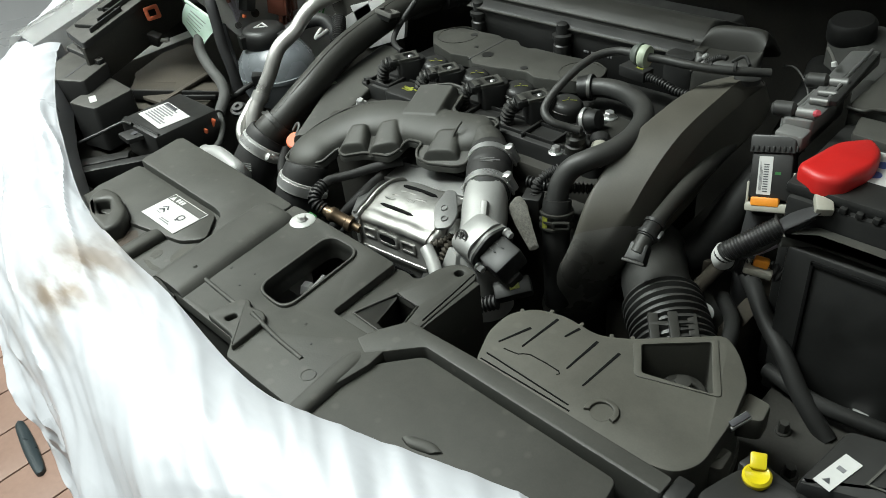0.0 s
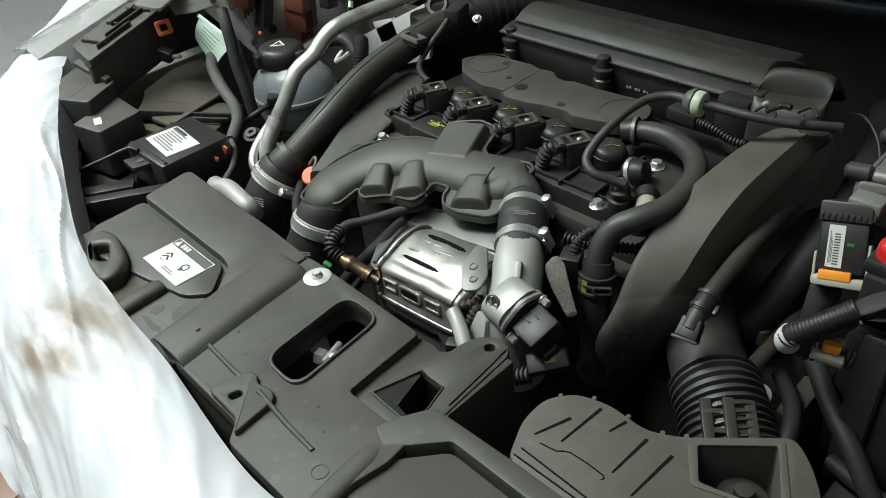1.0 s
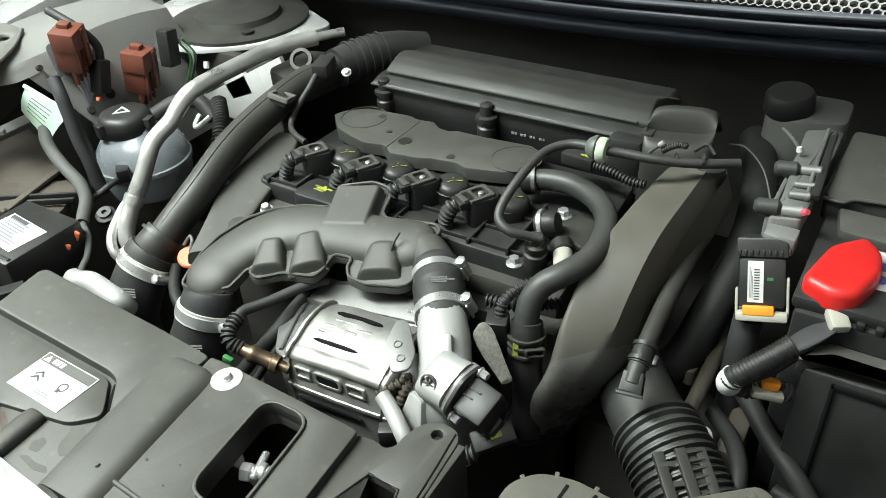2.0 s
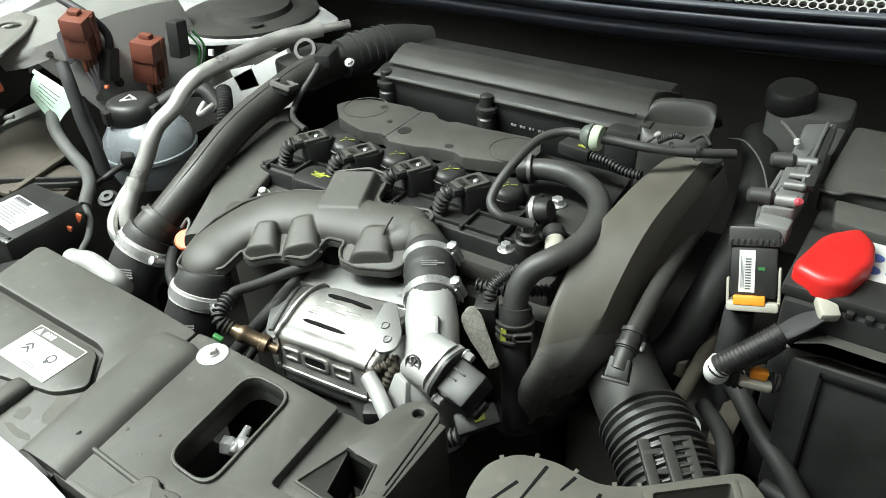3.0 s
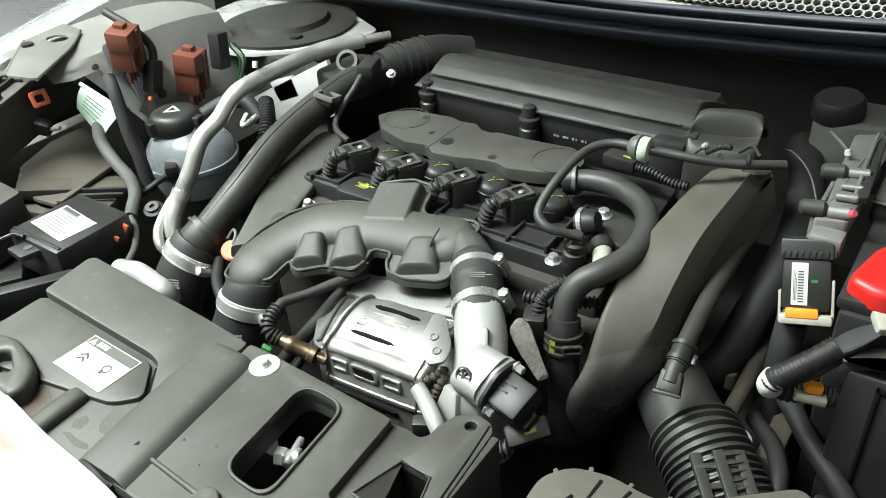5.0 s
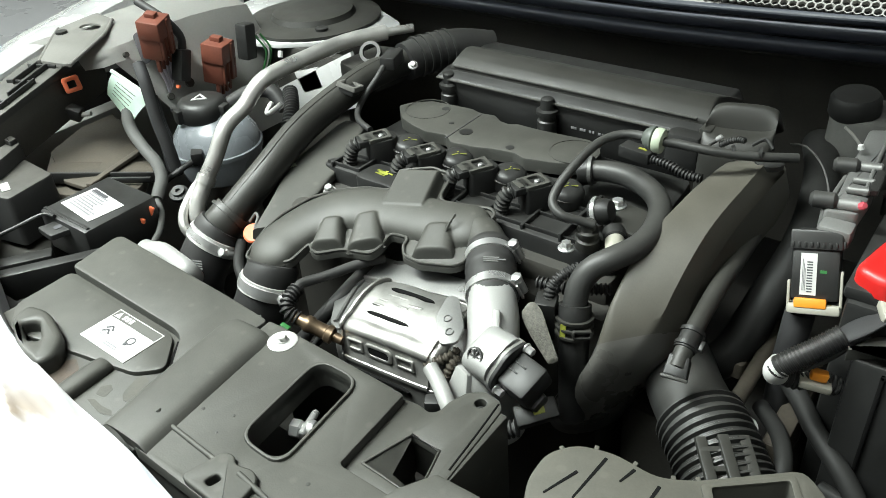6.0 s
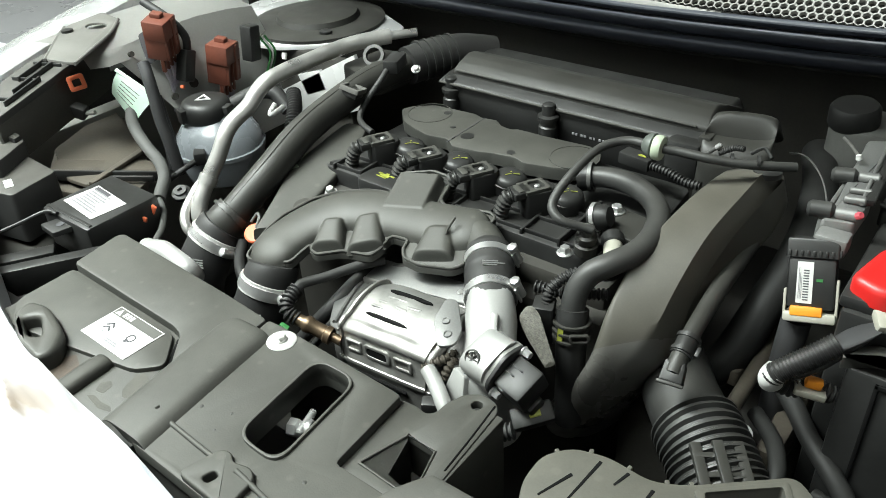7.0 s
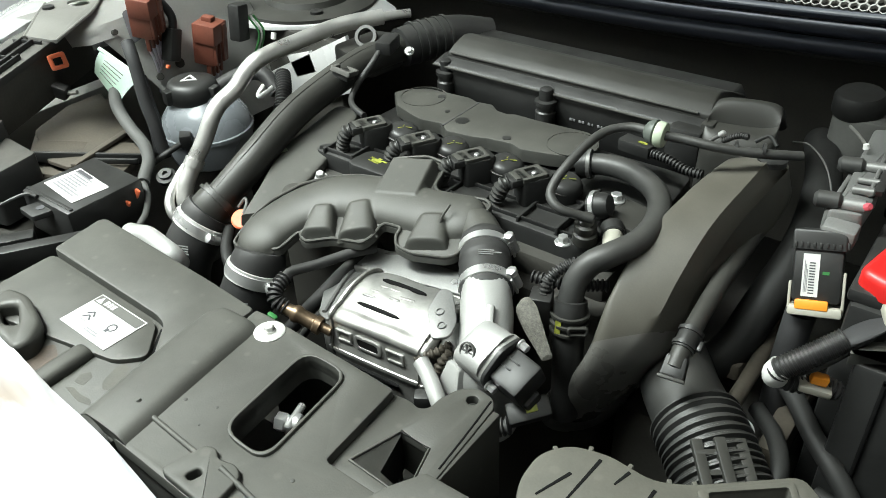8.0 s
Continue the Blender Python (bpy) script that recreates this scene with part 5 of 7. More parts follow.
part("cast_fin", prism(B(), rounded([(-0.020, -0.018), (0.020, -0.024), (0.006, 0.022), (-0.014, 0.022)], 0.004), -0.008, 0.008, 0.002, frame_at((0.322, -0.258, 0.795), (0.86, -0.3, 0.0), (0.1, 0.35, 0.93))), M_CAST, cast)
outline = rounded([(-0.030, -0.020), (0.000, -0.026), (0.028, -0.018), (0.031, 0.010), (0.006, 0.022), (-0.028, 0.012)], 0.010)
PLATE = am @ Matrix(((0, 0, 1, 0), (1, 0, 0, 0), (0, 1, 0, 0), (0, 0, 0, 1)))
part("flange_plate", prism(B(), outline, -0.025, -0.0175, 0.0015, PLATE), M_CAST, cast)
act = part("actuator", box(B(), -0.014, 0.022, -0.020, 0.020, -0.020, 0.009, 0.004, am), M_BLACK, cast, "black plastic actuator")
part("gasket", prism(B(), outline, -0.0175, -0.0135, 0.001, PLATE), M_BLACK, act)
part("actuator_rib", box(B(), -0.013, 0.000, -0.003, -0.001, 0.008, 0.0105, 0.0006, am), M_BLACK, act)
part("actuator_rib", box(B(), -0.013, 0.004, 0.006, 0.008, 0.008, 0.0105, 0.0006, am), M_BLACK, act)
part("actuator_tail", box(B(), 0.010, 0.026, -0.016, 0.004, -0.034, -0.018, 0.003, am), M_BLACK, act)
for q in ((-0.0135, 0.025, 0.006), (-0.0135, -0.025, -0.004)):
    part("bolt", hexbolt(B(), am @ Vector(q), ax, 0.0046, 0.008, 1.25), M_STEEL, cast, "bright flange bolt")
fm = frame_at(am @ Vector((-0.042, -0.0165, 0.0205)), ax, am.to_3x3() @ Vector((0, 0.75, 0.66)))
t = lathe(B(), fm.translation, fm.to_3x3() @ Vector((0, 0, 1)), [(0.0096, -0.002), (0.0096, 0.0012), (0.0084, 0.0012), (0.0084, -0.002)], 24, True)
for k in range(3):
    box(t, -0.007, 0.007, -0.0006, 0.0006, -0.002, 0.0012, 0, fm @ pose(0, 0, 0, 0, 0, 60 * k + 10))
part("cast_mark", t, M_DULLCAST, cast, "round cast mark")
t = B()
for k in range(4):
    box(t, -0.002, 0.002, -0.004, 0.004, 0, 0.001, 0, frame_at((0.304 + 0.002 * k, -0.2735, 0.782 + 0.007 * k), (0.2, -0.2, 0.95), (-0.9, 0.1, 0.2)))
part("cast_mark", t, M_DULLCAST, cast, "row of raised cast marks")
plug = thing("actuator_plug", (0.42, -0.26, 0.80), "black wiring plug with yellow-green mark", "connector")
pm = frame_at((0.400, -0.243, 0.790), (0.70, 0.68, 0.2), (-0.5, 0.6, 0.5))
part("plug_body", box(B(), -0.022, 0.022, -0.011, 0.011, -0.010, 0.010, 0.003, pm), M_BLACK, plug)
part("latch", box(B(), -0.003, 0.009, -0.004, 0.004, 0.009, 0.0115, 0.001, pm), M_YELINK, plug, "yellow-green latch")
part("ribbed_cable", tube(B(), [(0.388, -0.258, 0.775), (0.376, -0.266, 0.770), (0.362, -0.278, 0.764), (0.345, -0.29, 0.75)], 0.008, seg=16, corr=(0.003, 0.005)), M_RUBBER, plug)

# catalyst heat shield
shield = thing("heat_shield", (0.21, -0.2, 0.72), "bright pressed metal heat shield over the catalyst", "heat shield")


def half_drum(bm, x0, x1, prof, bulge=0.0):
    rows = []
    for k in range(13):
        u = k / 12
        x = x0 + (x1 - x0) * u
        s = 1 - bulge * (2 * u - 1) ** 4
        rows.append([bm.verts.new((x, -0.205 + (y + 0.205) * s, 0.72 + (z - 0.72) * s + 0.09 * (x - 0.2))) for y, z, _ in prof])
    for a, b in zip(rows, rows[1:]):
        for k in range(len(a) - 1):
            bm.faces.new((a[k], a[k + 1], b[k + 1], b[k]))
    bm.faces.new(rows[0])
    bm.faces.new(rows[-1])
    return bm


def on_shield(x, y, z, up):
    """A frame on the shield at x, with y and z taken at the middle of it, whose plane faces up."""
    u = Vector(up).normalized()
    ax = Vector((1, 0, 0.09)).normalized()
    return frame_at((x, y, z + 0.09 * (x - 0.2)), ax, u.cross(ax))


prof = spline([(-0.262, 0.68, 0), (-0.262, 0.72, 0), (-0.263, 0.758, 0), (-0.2655, 0.763, 0), (-0.2655, 0.768, 0), (-0.263, 0.772, 0), (-0.260, 0.802, 0), (-0.2615, 0.806, 0), (-0.2600, 0.811, 0), (-0.252, 0.816, 0), (-0.245, 0.8175, 0), (-0.236, 0.8215, 0), (-0.222, 0.827, 0), (-0.203, 0.8295, 0), (-0.185, 0.827, 0), (-0.170, 0.818, 0), (-0.162, 0.79, 0), (-0.16, 0.72, 0), (-0.16, 0.68, 0)], 3)
drum = half_drum(B(), 0.150, 0.274, prof, 0.04)
for v in drum.verts:
    near_top = min(1.0, max(0.0, (v.co.z - 0.812) / 0.008))
    v.co.z += near_top * (0.0022 * ridged(v.co.x * 26, v.co.y * 34, 2.0) + 0.0012 * noise.noise(v.co * 110)) - 0.0009 * near_top
part("drum", drum, M_SHIELD, shield)
part("end_flange", half_drum(B(), 0.1475, 0.1505, [(y, z + 0.0015, 0) for y, z, _ in prof], 0.0), M_SHIELD, shield)
part("end_cap", half_drum(B(), 0.270, 0.282, [(y * 0.97 - 0.004, z - 0.006, 0) for y, z, _ in prof], 0.05), M_SHIELD, shield)
for x, w in ((0.170, 0.012), (0.244, 0.013)):
    fm = on_shield(x, -0.2612, 0.788, (0, -1, 0.04))
    t = prism(B(), rounded([(-w, -0.007), (w, -0.007), (w, 0.008), (-w, 0.008)], 0.002), -0.001, 0.0018, 0.0007, fm, holes=(rounded([(-w + 0.003, -0.004), (w - 0.003, -0.004), (w - 0.003, 0.005), (-w + 0.003, 0.005)], 0.002),))
    part("pressed_window", t, M_SHIELD, shield)
fm = on_shield(0.206, -0.2612, 0.789, (0, -1, 0.04))
part("slot_rim", prism(B(), rounded([(-0.020, -0.009), (0.020, -0.009), (0.020, 0.009), (-0.020, 0.009)], 0.007), -0.001, 0.0022, 0.0008, fm, holes=(rounded([(-0.015, -0.005), (0.015, -0.005), (0.015, 0.005), (-0.015, 0.005)], 0.005),)), M_SHIELD, shield)
part("slot", prism(B(), rounded([(-0.015, -0.005), (0.015, -0.005), (0.015, 0.005), (-0.015, 0.005)], 0.005), -0.001, 0.0015, 0, fm), M_GAP, shield, "dark slot")
slit = [(-1, -0.2), (-0.85, 0.7), (-0.3, 1), (0.4, 0.9), (0.85, 0.5), (1, -0.2), (0.7, -0.8), (-0.6, -0.9)]
part("slot", prism(B(), [(0.046 * a, 0.0024 * b) for a, b in slit], -0.001, 0.0026, 0, on_shield(0.203, -0.2645, 0.752, (0, -1, 0))), M_GAP, shield, "narrow slit, its shade painted black")
part("slot", prism(B(), [(0.031 * a, 0.0022 * b) for a, b in slit], -0.001, 0.0022, 0, on_shield(0.203, -0.2370, 0.8212, (0, -0.4, 1))), M_GAP, shield, "narrow slit, its shade painted black")
part("slot", prism(B(), [(0.032 * a, 0.0030 * b) for a, b in slit], -0.001, 0.0022, 0, on_shield(0.208, -0.1970, 0.8290, (0, 0.04, 1))), M_GAP, shield, "narrow slit, its shade painted black")
for x, y, w, r in ((0.186, -0.210, 0.022, 4), (0.210, -0.212, 0.016, -3), (0.196, -0.200, 0.030, 2), (0.224, -0.206, 0.020, 5), (0.180, -0.219, 0.020, 0)):
    part("pressed_mark", box(B(), -w / 2, w / 2, -0.0016, 0.0016, -0.001, 0.0014, 0.0008, on_shield(x, y - 0.006, 0.8290 - abs(y + 0.197) * 0.16, (0, -0.1, 1)) @ pose(0, 0, 0, 0, 0, r)), M_SHIELD, shield)
part("pressed_dent", loft(B(), [(on_shield(0.262, -0.238, 0.812, (0, -0.4, 1)).translation, (0.006, 0, 0), (0, 0.003, 0.003)), (on_shield(0.270, -0.220, 0.822, (0, -0.4, 1)).translation, (0.009, 0, 0), (0, 0.004, 0.004)), (on_shield(0.276, -0.200, 0.822, (0, -0.4, 1)).translation, (0.006, 0, 0), (0, 0.003, 0.003))], 14, 2.2), M_SHIELD, shield)
t = B()
prism(t, rounded([(0.108, -0.172), (0.270, -0.168), (0.266, -0.140), (0.112, -0.138)], 0.005), 0.8035, 0.8065, 0.001, Matrix(((1, 0, 0, 0), (0, 1, 0, 0), (0.13, 0.25, 1, 0.028), (0, 0, 0, 1))))
part("rear_sheet", t, M_DULLCAST, shield, "bright folded sheet behind the catalyst")
t = B()
box(t, 0.108, 0.270, -0.1745, -0.1715, 0.798, 0.8075, 0.001, Matrix(((1, 0, 0, 0), (0, 1, 0, 0), (0.13, 0.25, 1, 0.028), (0, 0, 0, 1))))
part("rear_fold", t, M_SHIELD, shield)
for x in (0.246, 0.256):
    part("rivet", lathe(B(), (x, -0.155, 0.8065 + 0.13 * x - 0.155 * 0.25 + 0.028), (0, 0, 1), [(0.004, 0), (0.003, 0.002), (0, 0.0025)], 12), M_STEEL, shield)
bm_ = frame_at((0.281, -0.226, 0.842), (0.72, 0.62, 0.15), (-0.55, 0.70, 0.20))
part("side_bracket", prism(B(), rounded([(-0.013, -0.028), (0.006, -0.030), (0.016, -0.012), (0.016, 0.030), (0.004, 0.036), (-0.013, 0.010)], 0.007, 4), 0, 0.0035, 0.001, bm_), M_DULLCAST, shield, "bright metal bracket with two bolt heads")
for s in (-0.014, 0.004):
    part("rivet", lathe(B(), bm_ @ Vector((0, s, 0.0035)), bm_.to_3x3() @ Vector((0, 0, 1)), [(0.0050, 0), (0.0045, 0.0015), (0.0034, 0.0015), (0.003, 0.0005), (0, 0.0005)], 14), M_DULLCAST, shield)
part("stub_pipe", tube(B(), [(0.284, -0.266, 0.812), (0.300, -0.274, 0.806), (0.320, -0.286, 0.796), (0.332, -0.293, 0.785)], 0.0085, seg=18), M_CAST, shield, "short bare metal stub pipe")
part("rusty_link", tube(B(), [(0.270, -0.256, 0.80), (0.280, -0.254, 0.808), (0.290, -0.244, 0.812), (0.296, -0.23, 0.815)], 0.0045, seg=12, corr=(0.002, 0.006)), M_RUST, shield, "heat-tinted link")
part("rusty_link", tube(B(), [(0.292, -0.252, 0.79), (0.296, -0.246, 0.805), (0.302, -0.238, 0.815)], 0.004, seg=12, corr=(0.002, 0.006)), M_RUST, shield, "rusty link")
part("dark_clip", box(B(), -0.012, 0.012, -0.008, 0.008, -0.02, 0.006, 0.003, pose(0.296, -0.276, 0.775, 0, 0, 30)), M_BLACK, shield)
part("dull_side", loft(B(), [((0.140, -0.215, 0.70), (0.006, 0, 0), (0, 0.045, 0.0)), ((0.128, -0.205, 0.76), (0.018, 0, 0), (0, 0.042, 0)), ((0.128, -0.185, 0.796), (0.018, 0, 0), (0, 0.03, 0))], 18, 3), M_SHIELD, shield)

part("side_sheet", prism(B(), rounded([(0.084, -0.200), (0.098, -0.150), (0.140, -0.160), (0.146, -0.262), (0.124, -0.254)], 0.008), 0.780, 0.784, 0.0015, Matrix(((1, 0, 0, 0), (0, 1, 0, 0), (0.22, 0.10, 1, 0.008), (0, 0, 0, 1)))), M_DULLCAST, shield, "dull grey metal sheet beside the catalyst")
part("side_rib", tube(B(), [(0.104, -0.158, 0.800), (0.112, -0.200, 0.798), (0.132, -0.252, 0.797)], 0.003, seg=8), M_DULLCAST, shield)
o2 = thing("oxygen_sensor", (0.115, -0.268, 0.78), "heat-tinted oxygen sensor with ribbed lead", "sensor")
q0, q1 = Vector((0.150, -0.262, 0.783)), Vector((0.092, -0.2755, 0.8005))
t = B()
lathe(t, q0, q1 - q0, [(0.006, 0), (0.006, 0.012), (0.011, 0.013), (0.011, 0.020), (0.009, 0.022), (0.009, 0.040), (0.0105, 0.042), (0.0105, 0.048), (0.0075, 0.052), (0.0075, 0.066)], 18)
part("sensor_body", t, M_BRASS, o2)
part("green_clip", box(B(), -0.006, 0.006, -0.003, 0.003, -0.005, 0.003, 0.001, pose(0.090, -0.293, 0.798, 0, 20, 10)), M_GREEN, o2, "green plastic clip")
part("ribbed_lead", tube(B(), [(0.094, -0.275, 0.800), (0.081, -0.278, 0.808), (0.074, -0.268, 0.816), (0.072, -0.250, 0.821)], 0.0078, seg=16, corr=(0.003, 0.005)), M_RUBBER, o2)
part("lead", tube(B(), [(0.072, -0.252, 0.820), (0.072, -0.240, 0.822), (0.086, -0.215, 0.822), (0.108, -0.175, 0.825), (0.125, -0.15, 0.825)], 0.0064, seg=12), M_RUBBER, o2)

# small hoses and leads in the dark between manifold and shield
for pts, r, m_, nm, lb in (([(0.035, -0.262, 0.70), (0.075, -0.240, 0.755), (0.095, -0.215, 0.785), (0.10, -0.17, 0.80), (0.10, -0.12, 0.80)], 0.009, M_RUBBER, "oil_hose", "black oil hose between manifold and heat shield"), ([(0.065, -0.27, 0.70), (0.100, -0.245, 0.76), (0.118, -0.215, 0.79), (0.125, -0.17, 0.80)], 0.005, M_HOSE, "thin_lead", "thin black lead beside the heat shield"),
                       ([(0.10, -0.15, 0.795), (0.14, -0.14, 0.81), (0.19, -0.13, 0.815), (0.24, -0.13, 0.82)], 0.008, M_HOSE, "oil_hose", "black oil hose behind the heat shield"), ([(-0.075, -0.20, 0.74), (-0.062, -0.205, 0.775), (-0.060, -0.185, 0.80), (-0.070, -0.15, 0.81)], 0.006, M_RUBBER, "thin_lead", "thin black lead beside the dipstick"),
                       ([(-0.105, -0.19, 0.79), (-0.085, -0.215, 0.78), (-0.060, -0.232, 0.775), (-0.035, -0.24, 0.765)], 0.008, M_DIMBLACK, "oil_hose", "black oil hose between the two rubber hoses")):
    solo(nm, tube(B(), pts, r, seg=14), m_, lb, "hose", pts[0])

solo("paper_scrap", prism(B(), [(-0.112, -0.080), (-0.103, -0.084), (-0.099, -0.074), (-0.107, -0.070)], 0.8575, 0.8581, 0), M_PALEGREEN, "pale yellow-green scrap on the cover arm", "scrap", (-0.105, -0.077, 0.8575))
part("flange_bolt", hexbolt(B(), (-0.006, -0.104, 0.858), (0.1, -0.3, 1), 0.006, 0.008, 1.5), M_STEEL, man, "bright flange bolt")
part("side_clip", tube(B(), [(-0.092, -0.178, 0.822), (-0.084, -0.172, 0.834), (-0.076, -0.176, 0.832), (-0.074, -0.186, 0.822)], 0.0022, seg=8), M_DULLCAST, eng)

# ---------------- cowl, wings and bonnet ----------------
seal = thing("bonnet_seal", (0.2, 0.5, 0.88), "dark rubber seal strip along the windscreen cowl", "seal")


def xrun(zoff, yoff, w, h, power=2.4):
    pts = [(-0.62, 0.46, 0.915), (-0.35, 0.497, 0.900), (0.10, 0.502, 0.903), (0.35, 0.502, 0.913), (0.55, 0.500, 0.926), (0.80, 0.49, 0.95), (1.0, 0.47, 0.965)]
    return loft(B(), [((x, y + yoff, z + zoff), (0, w, 0), (0, -0.35 * h, h)) for x, y, z in pts], 18, power, 6)


part("lower_lip", xrun(0.012, 0.0, 0.016, 0.013), M_SEAL, seal)
part("middle_roll", xrun(0.036, 0.008, 0.014, 0.012), M_SEAL, seal)
part("upper_edge", xrun(0.054, 0.018, 0.014, 0.007), M_SEAL, seal)
part("back_shelf", xrun(-0.006, 0.06, 0.055, 0.006, 4), M_DEEP, seal)

grille = thing("cowl_grille", (0.3, 0.58, 0.96), "pale grey honeycomb grille below the windscreen", "grille")
gm = pose(0, 0.524, 0.962, 34, 0, 0)
part("grille_edge", box(B(), -0.30, 1.0, -0.006, 0.008, 0.0, 0.006, 0.002, gm), M_GRILLE, grille)
t = B()
rr, ri = 0.0076, 0.0061
for j in range(15):
    for i in range(94):
        cx = -0.28 + i * rr * 1.732 + (j % 2) * rr * 0.866
        cy = 0.015 + j * rr * 1.5
        cz = 0.003 + max(0, cx - 0.1) * 0.045
        o = [(cx + rr * math.sin(a * math.pi / 3), cy + rr * math.cos(a * math.pi / 3)) for a in range(6)]
        n_ = [(cx + ri * math.sin(a * math.pi / 3), cy + ri * math.cos(a * math.pi / 3)) for a in range(6)]
        vo = [t.verts.new((x, y, cz)) for x, y in o]
        vi = [t.verts.new((x, y, cz)) for x, y in n_]
        vb = [t.verts.new((x, y, cz - 0.007)) for x, y in n_]
        for a in range(6):
            b = (a + 1) % 6
            t.faces.new((vo[a], vo[b], vi[b], vi[a]))
            t.faces.new((vi[a], vi[b], vb[b], vb[a]))
bmesh.ops.transform(t, matrix=gm, verts=t.verts)
comb = part("honeycomb", t, M_GRILLE, grille, "fine hexagonal mesh")
comb["kind"] = "stuff"
part("dark_tray", box(B(), -0.30, 1.0, 0.0, 0.26, -0.05, -0.04, 0.002, gm), M_DEEP, grille, "dark channel under the mesh")
part("windscreen_edge", box(B(), -0.9, 1.0, 0.70, 0.74, 0.96, 1.06, 0.004), M_BLACK, body)

t = B()
rows = []
for y, xi, zi in ((-0.30, -0.725, 0.875), (-0.18, -0.735, 0.900), (-0.05, -0.745, 0.928), (0.1, -0.752, 0.952), (0.3, -0.758, 0.975), (0.75, -0.76, 1.0)):
    rows.append([t.verts.new(p) for p in ((xi + 0.012, y, zi - 0.05), (xi, y, zi - 0.004), (xi - 0.008, y, zi), (xi - 0.05, y, zi + 0.004), (xi - 0.12, y, zi - 0.012), (xi - 0.17, y, zi - 0.06), (xi - 0.19, y, zi - 0.2), (xi - 0.19, y, zi - 0.5))])
for a, b in zip(rows, rows[1:]):
    for k in range(len(a) - 1):
        t.faces.new((a[k], a[k + 1], b[k + 1], b[k]))
bmesh.ops.solidify(t, geom=t.faces[:], thickness=0.002)
part("front_wing", t, M_WHITEPAINT, body, "glossy white front wing")
# inner wing: sloping panel that carries the connectors, its white paint darkened for shade
rows = []
t = B()
for y, dz in ((-0.11, 0.0), (-0.06, 0.0), (-0.012, 0.0), (0.05, 0.006), (0.12, 0.006), (0.19, 0.0), (0.25, -0.01)):
    cut = max(0.0, min(1.0, (0.02 - y) / 0.08))
    rows.append([t.verts.new(p) for p in ((-0.470 - 0.06 * cut, y + 0.03, 0.72 + 0.205 * cut), (-0.488 - 0.046 * cut, y, 0.80 + 0.13 * cut + dz), (-0.520 - 0.02 * cut, y, 0.90 + 0.036 * cut + dz), (-0.548, y, 0.945 + dz), (-0.60, y, 0.955 + dz), (-0.66, y + 0.01, 0.948 + dz), (-0.74, y + 0.02, 0.935 + dz))])
for a, b in zip(rows, rows[1:]):
    for k in range(len(a) - 1):
        t.faces.new((a[k], a[k + 1], b[k + 1], b[k]))
bmesh.ops.solidify(t, geom=t.faces[:], thickness=0.002)
part("inner_wing_panel", t, M_WINGPAINT, body, "white inner wing with holes, toned grey for its shade")
part("dark_recess", prism(B(), rounded([(-0.02, -0.03), (0.018, -0.02), (0.022, 0.03), (-0.012, 0.024)], 0.006), 0, 0.002, 0.0005, frame_at((-0.528, 0.004, 0.935), (0.1, 1, 0), (-0.5, 0, 0.85))), M_INK, body, "dark opening behind the connector")
for at, r in (((-0.531, -0.034, 0.932), 0.0045), ((-0.5045, 0.055, 0.855), 0.0085), ((-0.5015, 0.010, 0.846), 0.006)):
    part("panel_hole", lathe(B(), at, (1, 0, 0.35), [(r, -0.004), (r, 0.0035), (0, 0.0035)], 18), M_DEEP, body, "dark hole in the inner wing")
part("gusset_screw", lathe(B(), (-0.652, -0.070, 0.961), (0, 0, 1), [(0.010, 0), (0.010, 0.004), (0.005, 0.005), (0, 0.003)], 16), M_BLACK, body)
for y, z, r in ((0.0, 0.925, 0.005), (0.055, 0.852, 0.0075), (0.020, 0.815, 0.013)):
    part("panel_hole", lathe(B(), (-0.500 - max(0, z - 0.8) * 0.15, y, z), (1, 0, 0.15), [(r, -0.003), (r, 0.0015), (0, 0.0015)], 18), M_INK, body)
part("wing_gusset", prism(B(), rounded([(-0.700, 0.030), (-0.640, 0.022), (-0.585, -0.030), (-0.500, -0.150), (-0.560, -0.165), (-0.640, -0.097), (-0.685, -0.055)], 0.010), 0.957, 0.961, 0.001, holes=([(-0.637 + 0.022 * math.cos(a), -0.024 + 0.016 * math.sin(a)) for a in np.linspace(0, 2 * math.pi, 20, endpoint=False)],)), M_DUSTY, body, "grey bracket with a round hole")
# strut top with its round cover and white flange
part("gusset_fold", tube(B(), [(-0.560, -0.166, 0.959), (-0.640, -0.098, 0.959), (-0.686, -0.056, 0.959)], 0.003, seg=8, sub=3), M_DUSTY, body)
part("gusset_fold", tube(B(), [(-0.500, -0.150, 0.959), (-0.545, -0.085, 0.959), (-0.585, -0.030, 0.959), (-0.640, 0.022, 0.959)], 0.003, seg=8, sub=4), M_DUSTY, body)
part("strut_flange", prism(B(), rounded([(-0.70, 0.20), (-0.46, 0.215), (-0.36, 0.29), (-0.30, 0.42), (-0.50, 0.52), (-0.72, 0.45)], 0.03), 0.872, 0.880, 0.003), M_WHITEPAINT, body, "white strut tower flange")
t = lathe(B(), (-0.49, 0.365, 0.880), (0, 0, 1), [(0.135, 0), (0.135, 0.006), (0.12, 0.010), (0.085, 0.010), (0.08, 0.020), (0.05, 0.024), (0, 0.024)], 40)
part("strut_cover", t, M_DUCT, body, "dark grey round strut cover")
part("cover_screw", lathe(B(), (-0.405, 0.30, 0.890), (0, 0, 1), [(0.012, 0), (0.012, 0.005), (0.006, 0.006), (0, 0.003)], 18), M_BLACK, body)
